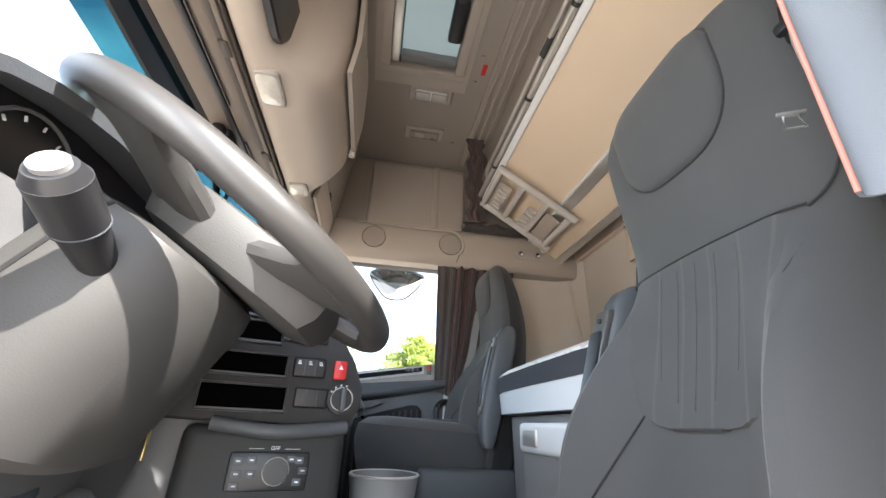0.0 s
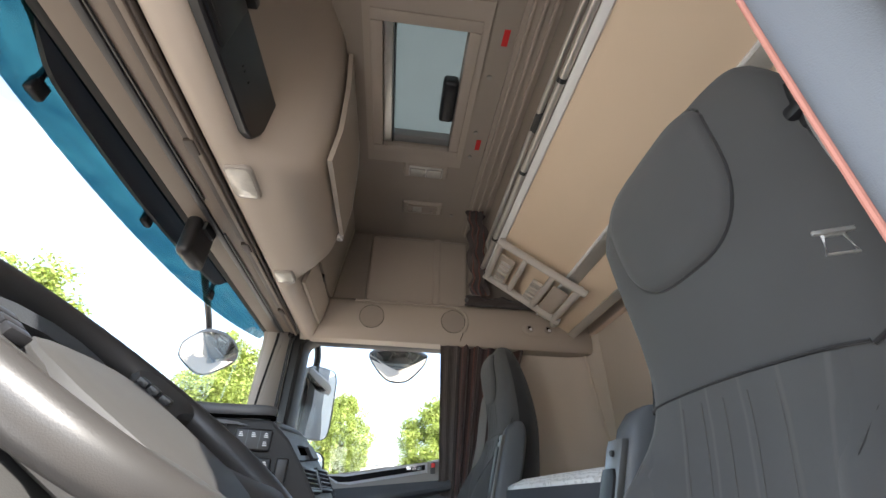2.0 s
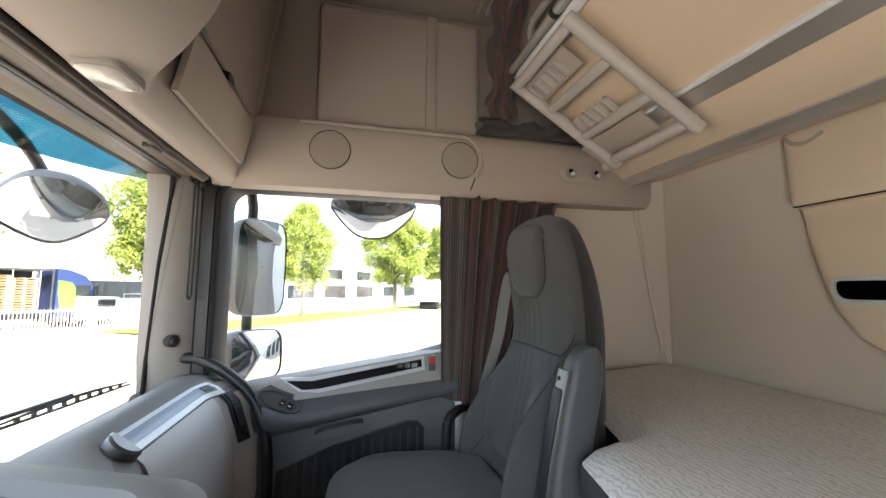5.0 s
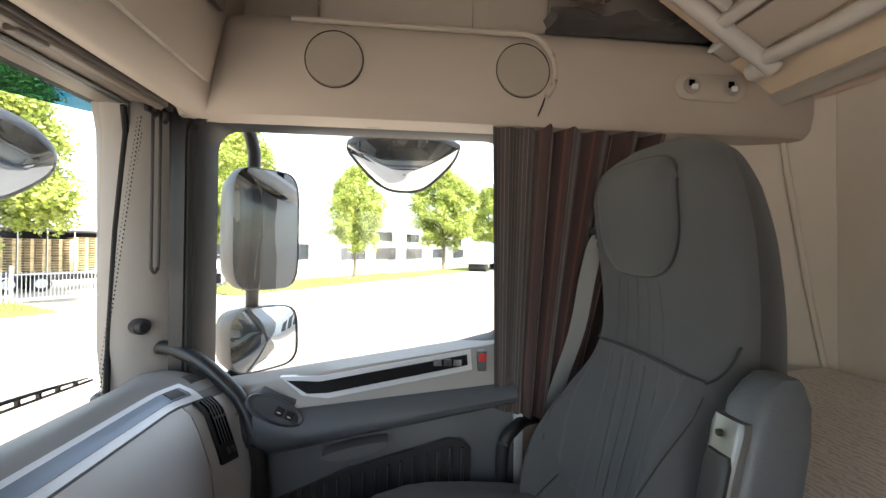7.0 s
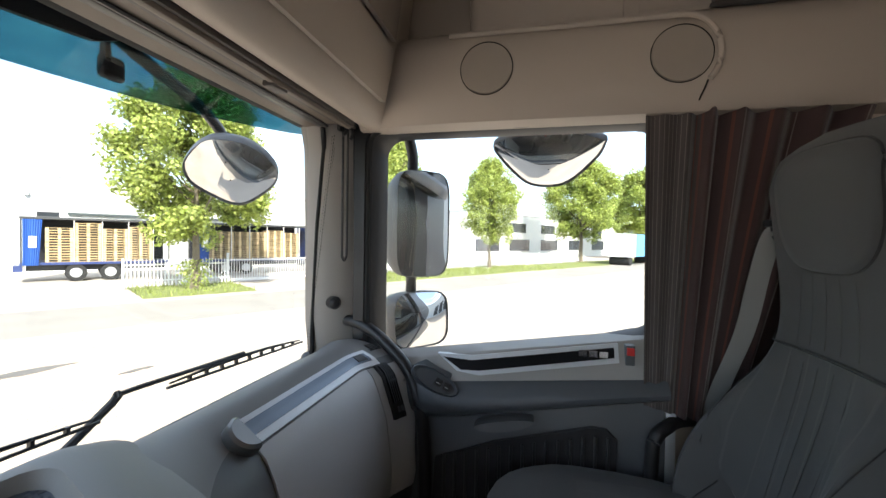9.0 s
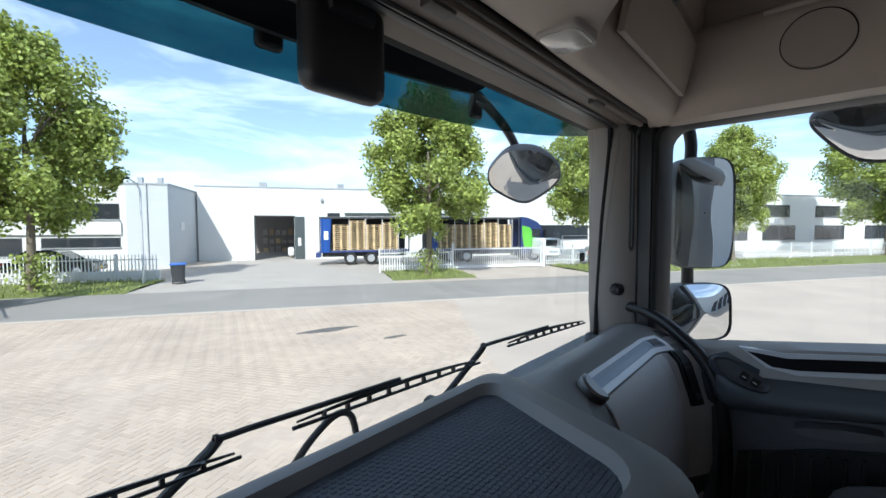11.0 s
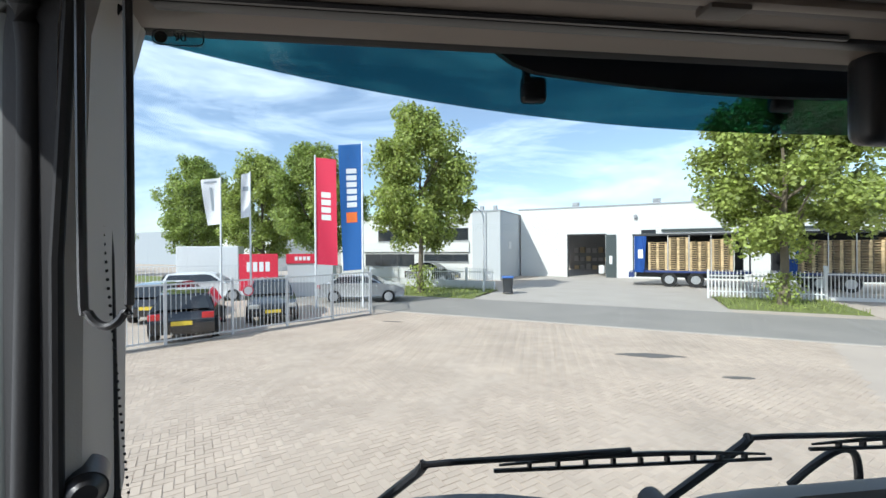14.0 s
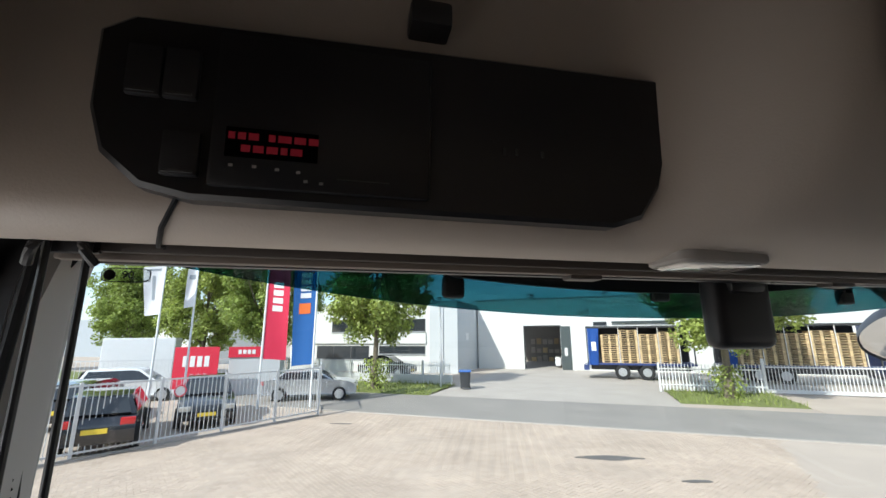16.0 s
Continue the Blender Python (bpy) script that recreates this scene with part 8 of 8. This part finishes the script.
part("wall", box(-26, 46, -22, -21.7, 0, 9), RENDER_G, own, smooth=False)
for k in range(8):
    part("dock_door", box(4 + k * 4.4, 7.2 + k * 4.4, -21.69, -21.6, 0.2, 4.4), FRAME_D, own, smooth=False)
bt = st_thing("box_trailer", "white box trailer with a blue side parked by the road", "trailer", 57, 3.3, 0)
part("box", box(0, 2.4, 0.2, 2.6, 1.0, 3.7, 0.03), CAR_WHITE, bt, smooth=False)
part("blue_side", box(2.4, 12, 0.2, 2.6, 1.0, 3.7, 0.03), mat("light_blue_trailer_side", (0.1, 0.32, 0.62), 0.4, bump=0), bt, smooth=False)
for x in (1.0, 9.0, 10.2):
    part("wheel", cyl(B(), (x, 0.22, 0.5), (x, 2.58, 0.5), 0.5, 22), TYRE, bt)


# ---------- pallet lorry and trailer ----------
def pallet_stack(parent, u0, w, n, v0, v1, z0):
    for k in range(n):
        z = z0 + k * 0.145
        bm_ = B()
        bx(bm_, u0, u0 + w, v0, v1, z + 0.118, z + 0.14)
        bx(bm_, u0, u0 + w, v0, v0 + 0.1, z, z + 0.022)
        for f in (0.0, 0.44, 0.88):
            bx(bm_, u0 + f * w, u0 + f * w + 0.12 * w, v0, v0 + 0.9, z + 0.022, z + 0.118)
        part("pallet", bm_, PALLET, parent, smooth=False)


def load_bed(th, length, stacks, seed, curtain_w=0.75):
    part("bed", box(0, length, 0, 2.5, 0.95, 1.1, 0.01), BLUE_V, th, smooth=False)
    part("chassis", box(0.2, length - 0.2, 0.7, 1.8, 0.6, 0.95), FRAME_D, th, smooth=False)
    part("roof", box(0, length, 0, 2.5, 3.42, 3.55, 0.01), FRAME_D, th, smooth=False)
    for u in (0.02, length - 0.1):
        for v in (0.02, 2.4):
            part("corner_post", box(u, u + 0.08, v, v + 0.08, 1.1, 3.45), FRAME_D, th, smooth=False)
    part("back_board", box(0.1, length - 0.1, 2.38, 2.42, 1.1, 3.42), BLACK, th, smooth=False)
    bm_ = B()
    sheet(bm_, [[(0.12 + curtain_w * (i / 24) * (0.8 + 0.2 * t), -0.06 - 0.07 * abs(math.sin(i * 1.1)), 0.95 + 2.45 * t) for i in range(25)] for t in np.linspace(0, 1, 7)])
    cu_ = part("gathered_curtain", bm_, TARP, th, "gathered blue side curtain")
    part("curtain_print", box(0.35, 0.65, -0.15, -0.14, 1.9, 2.5), MARK, cu_, "white print blocks", smooth=False)
    rg_ = random.Random(seed)
    u = 0.12 + curtain_w + 0.1
    for _ in range(stacks):
        pallet_stack(th, u, 1.12, rg_.randint(13, 15), 0.1, 1.3, 1.1)
        u += 1.2
        part("strap", box(u - 0.06, u - 0.02, -0.01, 0.02, 1.1, 3.42), FENCE, th, smooth=False)


def wheel_pair(th, u, dual=True):
    w = part("wheel", cyl(B(), (u, 0.02, 0.5), (u, 0.42, 0.5), 0.48, 26), TYRE, th)
    part("rim", cyl(B(), (u, -0.01, 0.5), (u, 0.05, 0.5), 0.27, 20), RIM, w)
    part("wheel", cyl(B(), (u, 2.08, 0.5), (u, 2.48, 0.5), 0.48, 20), TYRE, th)


tr = st_thing("pallet_trailer", "curtain trailer with blue curtain open and stacked pine pallets", "trailer", 8.4, 15.9, -2)
load_bed(tr, 6.6, 4, 1)
for u in (2.2, 3.7):
    wheel_pair(tr, u)
part("mud_guard", box(1.5, 4.4, 0.02, 0.4, 1.0, 1.04), BLACK, tr, smooth=False)
part("ramp_foot", box(-0.25, 0.1, 0.1, 2.4, 0.6, 0.95), BLUE_V, tr, smooth=False)
lk = st_thing("pallet_lorry", "curtain lorry with a blue and green cab and stacked pallets", "lorry", 16.4, 15.6, -2)
load_bed(lk, 7.6, 5, 2)
for u in (1.8, 3.1, 8.9):
    wheel_pair(lk, u)
bm = B()
loft(bm, [[(x, v, z) for x, z in ((7.75, 0.55), (9.75, 0.55), (9.85, 1.0), (9.80, 1.9), (9.55, 2.75), (9.2, 3.2), (8.3, 3.55), (7.75, 3.6))] for v in (0.05, 2.45)])
cabp = part("cab", bm, BLUE_V, lk)
bm = B()
sheet(bm, [[(8.0, 0.035, 1.15), (9.3, 0.035, 1.0)], [(7.85, 0.035, 2.0), (9.0, 0.035, 1.9)], [(7.8, 0.035, 2.9), (8.5, 0.035, 2.75)]])
part("green_swoosh", bm, GREEN_V, cabp, "bright green swoosh")
part("side_window", box(8.7, 9.5, 0.02, 0.04, 1.95, 2.6, 0.003), WINGLASS, cabp)
bm = B()
sheet(bm, [[(9.815, 0.2, 1.95), (9.815, 2.3, 1.95)], [(9.565, 0.2, 2.75), (9.565, 2.3, 2.75)]])
part("windscreen", bm, WINGLASS, cabp)
part("mirror", box(9.6, 9.8, -0.25, -0.05, 1.9, 2.6, 0.03), BLACK, cabp)
part("bumper", box(7.8, 9.95, 0.03, 2.47, 0.35, 0.75, 0.05), DARK, lk)
pk = st_thing("pickup_truck", "white flatbed pickup parked behind the fence", "truck", 25.0, 13.5)
part("cab", box(0, 1.7, 0, 1.8, 0.5, 1.9, 0.25, 3), CAR_WHITE, pk)
part("window", box(0.3, 1.3, -0.02, 0.02, 1.25, 1.75, 0.01), WINGLASS, pk)
part("bed", box(1.7, 4.4, 0, 1.8, 0.6, 0.95, 0.03), CAR_WHITE, pk)
part("rack", frame_bm(1.75, 4.3, 0.95, 2.1, 0.05, 0.05, 0.0, 0.0), GALV, pk, smooth=False)
for u in (0.8, 3.6):
    part("wheel", cyl(B(), (u, -0.02, 0.36), (u, 0.2, 0.36), 0.36, 18), TYRE, pk)


# ---------- cars ----------
def car(m, paint, label, h=1.45, estate=False, group="parked cars", front_lamps=False):
    th = thing("car", label, "car", m, group)
    L_, W2 = 4.3, 0.88
    low = [(-2.15, 0.45), (-2.15, 0.75), (-2.05, 0.92), (-1.7, 0.97), (0.75, 0.97), (1.7, 0.86), (2.05, 0.74), (2.15, 0.5), (2.1, 0.3), (-2.1, 0.3)]
    bm_ = B()
    loft(bm_, [[(x * 0.97, v * W2 * 0.9, 0.62 + (z - 0.62) * 0.93) for x, z in low] if abs(v) == 1 else [(x, v * W2, z) for x, z in low] for v in (-1, -0.93, 0.93, 1)])
    part("body", bm_, paint, th)
    top = [(-2.0 if estate else -1.75, 0.95), (-1.75 if estate else -1.15, h - 0.05), (-1.2, h), (0.0, h), (0.35, h - 0.06), (1.05, 0.95)]
    bm_ = B()
    loft(bm_, [[(x, v, z) for x, z in top] if abs(v) > 0.7 else [(x * 0.98, v * (0.80 if z < 1 else 0.62) / 0.5, z) for x, z in top] for v in (-0.5, 0.5)])
    cb_ = part("cabin", bm_, paint, th)
    for s in (-1, 1):
        bm_ = B()
        sh = [(-1.5 if not estate else -1.8, 0.99), (-1.15 if not estate else -1.62, h - 0.1), (0.0, h - 0.08), (0.28, h - 0.12), (0.85, 0.99)]
        bm_.faces.new([bm_.verts.new((x, s * (0.815 - (z - 0.95) * 0.36), z)) for x, z in sh])
        part("side_window", bm_, WINGLASS, cb_)
    for xs_, sg_ in (((0.42, 1.0), 1), ((-1.85 if estate else -1.25, -2.01 if estate else -1.72), -1)):
        bm_ = B()
        bm_.faces.new([bm_.verts.new(p) for p in ((xs_[0] + 0.02 * sg_, -0.55, h - 0.09), (xs_[0] + 0.02 * sg_, 0.55, h - 0.09), (xs_[1] + 0.02 * sg_, 0.68, 1.0), (xs_[1] + 0.02 * sg_, -0.68, 1.0))])
        part("windscreen" if sg_ > 0 else "rear_window", bm_, WINGLASS, cb_)
    for x in (-1.35, 1.35):
        for s in (-1, 1):
            w = part("wheel", cyl(B(), (x, s * 0.70, 0.31), (x, s * 0.89, 0.31), 0.31, 24), TYRE, th)
            part("rim", cyl(B(), (x, s * 0.87, 0.31), (x, s * 0.90, 0.31), 0.21, 18), RIM, w)
    for s in (-1, 1):
        part("tail_lamp", box(-2.17, -2.05, s * 0.65 - 0.16, s * 0.65 + 0.16, 0.72, 0.90, 0.03), TAIL, th)
        part("headlight", box(2.0, 2.12, s * 0.62 - 0.17, s * 0.62 + 0.17, 0.58, 0.74, 0.04), LENS, th)
    part("number_plate", box(-2.175, -2.155, -0.26, 0.26, 0.55, 0.67), PLATE, th, "plain yellow plate", smooth=False)
    part("front_plate", box(2.14, 2.16, -0.26, 0.26, 0.42, 0.53), PLATE, th, smooth=False)
    return th


car(pose(-7.3, 14.9, 0, 0, 0, 108), CAR_BLACK, "black hatchback parked behind the bar fence", 1.46, True)
car(pose(-5.6, 17.7, 0, 0, 0, -72), CAR_BLACK, "black compact car facing the bar fence", 1.5)
car(pose(-2.2, 21.9, 0, 0, 0, -4), CAR_SILVER, "silver saloon parked beside the flag poles", 1.38)
car(pose(-9.6, 18.3, 0, 0, 0, 95), CAR_BLACK, "dark car further back in the rental yard", 1.45, True)
car(pose(-14, 14.5, 0, 0, 0, 60), CAR_RED, "red car in the rental yard", 1.45)
car(pose(-10.5, 23.5, 0, 0, 0, 10), CAR_WHITE, "white estate car in the rental yard", 1.5, True)
car(MSTREET @ pose(-6.2, 14.2, 0, 0, 0, 0), CAR_BLACK, "dark car in front of the office block", 1.5)
vn = thing("white_van", "white box van in the rental yard", "van", pose(-13.6, 26.5, 0, 0, 0, 10))
part("box", box(0, 3.4, 0, 2.0, 0.6, 2.9, 0.05), CAR_WHITE, vn, smooth=False)
part("cab", box(3.4, 5.0, 0.05, 1.95, 0.5, 2.0, 0.25, 3), CAR_WHITE, vn)
for x in (0.8, 4.2):
    part("wheel", cyl(B(), (x, -0.02, 0.36), (x, 0.2, 0.36), 0.36, 18), TYRE, vn)
fl = thing("white_lorry", "white lorry cab parked in the distance", "lorry", pose(-26, 22, 0, 0, 0, -70))
part("cab", box(0, 2.2, 0, 2.5, 0.6, 3.5, 0.2, 3), CAR_WHITE, fl)
part("windscreen", box(-0.02, 0.03, 0.2, 2.3, 1.9, 2.8, 0.01), WINGLASS, fl)
part("box", box(2.3, 9, 0, 2.5, 1.0, 3.6, 0.03), CAR_WHITE, fl, smooth=False)
for x in (1.0, 6.5, 7.8):
    part("wheel", cyl(B(), (x, 0, 0.5), (x, 2.5, 0.5), 0.5, 20), TYRE, fl)

# ---------- yard paving, last ----------
def paver_mesh(sx, sy):
    bm_ = B()
    t = 0.004
    a = [(-sx, -sy, -0.01), (sx, -sy, -0.01), (sx, sy, -0.01), (-sx, sy, -0.01)]
    b2 = [(-sx + t, -sy + t, 0.009), (sx - t, -sy + t, 0.009), (sx - t, sy - t, 0.009), (-sx + t, sy - t, 0.009)]
    vs2 = sheet(bm_, [a, b2], True)
    bm_.faces.new(vs2[1])
    return bm_


PAV_ROT = 25.0
MP = pose(0, 0, 0, 0, 0, PAV_ROT)
PAVER_ME = mesh_of("paver", paver_mesh(0.1025, 0.05), PAVER, False)
near, V, F = 0, [], []
yard = tagged(thing("yard_paving", "weathered pale brick pavers laid in running bond", "paving", kind="structure"))
rg = random.Random(33)
inv = MP.inverted()
CELL = 0.105
for j in range(-70, 270):
    for i in range(-260, 300):
        # herringbone: every brick covers two cells
        r = (i - j) % 4
        if r == 0:
            lx, ly, hx, hy = (i + 1) * CELL, (j + 0.5) * CELL, 0.1025, 0.05
        elif r == 3:
            lx, ly, hx, hy = (i + 0.5) * CELL, (j + 1) * CELL, 0.05, 0.1025
        else:
            continue
        p = MP @ Vector((lx, ly, 0))
        if not (3.2 < p.y < 17.5):
            continue
        d = (p - SO)
        vv_ = d.x * 0.537 + d.y * 0.843
        if vv_ > -0.22:
            continue
        # the stretch of the yard in front of the cab
        if not (-0.62 * p.y - 1.5 < p.x < 0.95 * p.y + 1.5) or (p - Vector((-1.6, 17.3, 0))).dot(Vector((-0.65, 0.76, 0))) > -0.1:
            continue
        # sand lies level with the bricks in patches
        worn = 0.5 + 0.9 * noise.noise((p.x * 0.45, p.y * 0.45, 1.0)) + 0.5 * noise.noise((p.x * 1.9, p.y * 1.9, 5.0))
        dz = rg.uniform(-0.0012, 0.0012) - 0.0075 * (1 - min(1.0, max(0.0, worn)))
        if 4.6 < p.y < 6.2 and -2.4 < p.x < 1.4 and near < 300:
            near += 1
            ob_ = new("paver", PAVER_ME)
            ob_.parent = yard
            ob_.matrix_basis = Matrix.Translation((p.x, p.y, dz)) @ MP @ pose(0, 0, 0, 0, 0, 0 if r == 0 else 90)
            continue
        s2 = len(V)
        ex, ey = hx - 0.004, hy - 0.004
        for (ax, ay, az) in ((-hx, -hy, -0.008), (hx, -hy, -0.008), (hx, hy, -0.008), (-hx, hy, -0.008), (-ex, -ey, 0.009), (ex, -ey, 0.009), (ex, ey, 0.009), (-ex, ey, 0.009)):
            q = MP @ Vector((lx + ax, ly + ay, 0))
            V.append((q.x, q.y, az + dz))
        F += [(s2 + 4, s2 + 5, s2 + 6, s2 + 7), (s2, s2 + 1, s2 + 5, s2 + 4), (s2 + 1, s2 + 2, s2 + 6, s2 + 5), (s2 + 2, s2 + 3, s2 + 7, s2 + 6), (s2 + 3, s2, s2 + 4, s2 + 7)]
me = bpy.data.meshes.new("paver_field")
me.from_pydata(V, [], F)
me.materials.append(PAVER)
ob = tagged(new("paver_field", me), "many pale brick pavers", kind="stuff")
ob.parent = yard
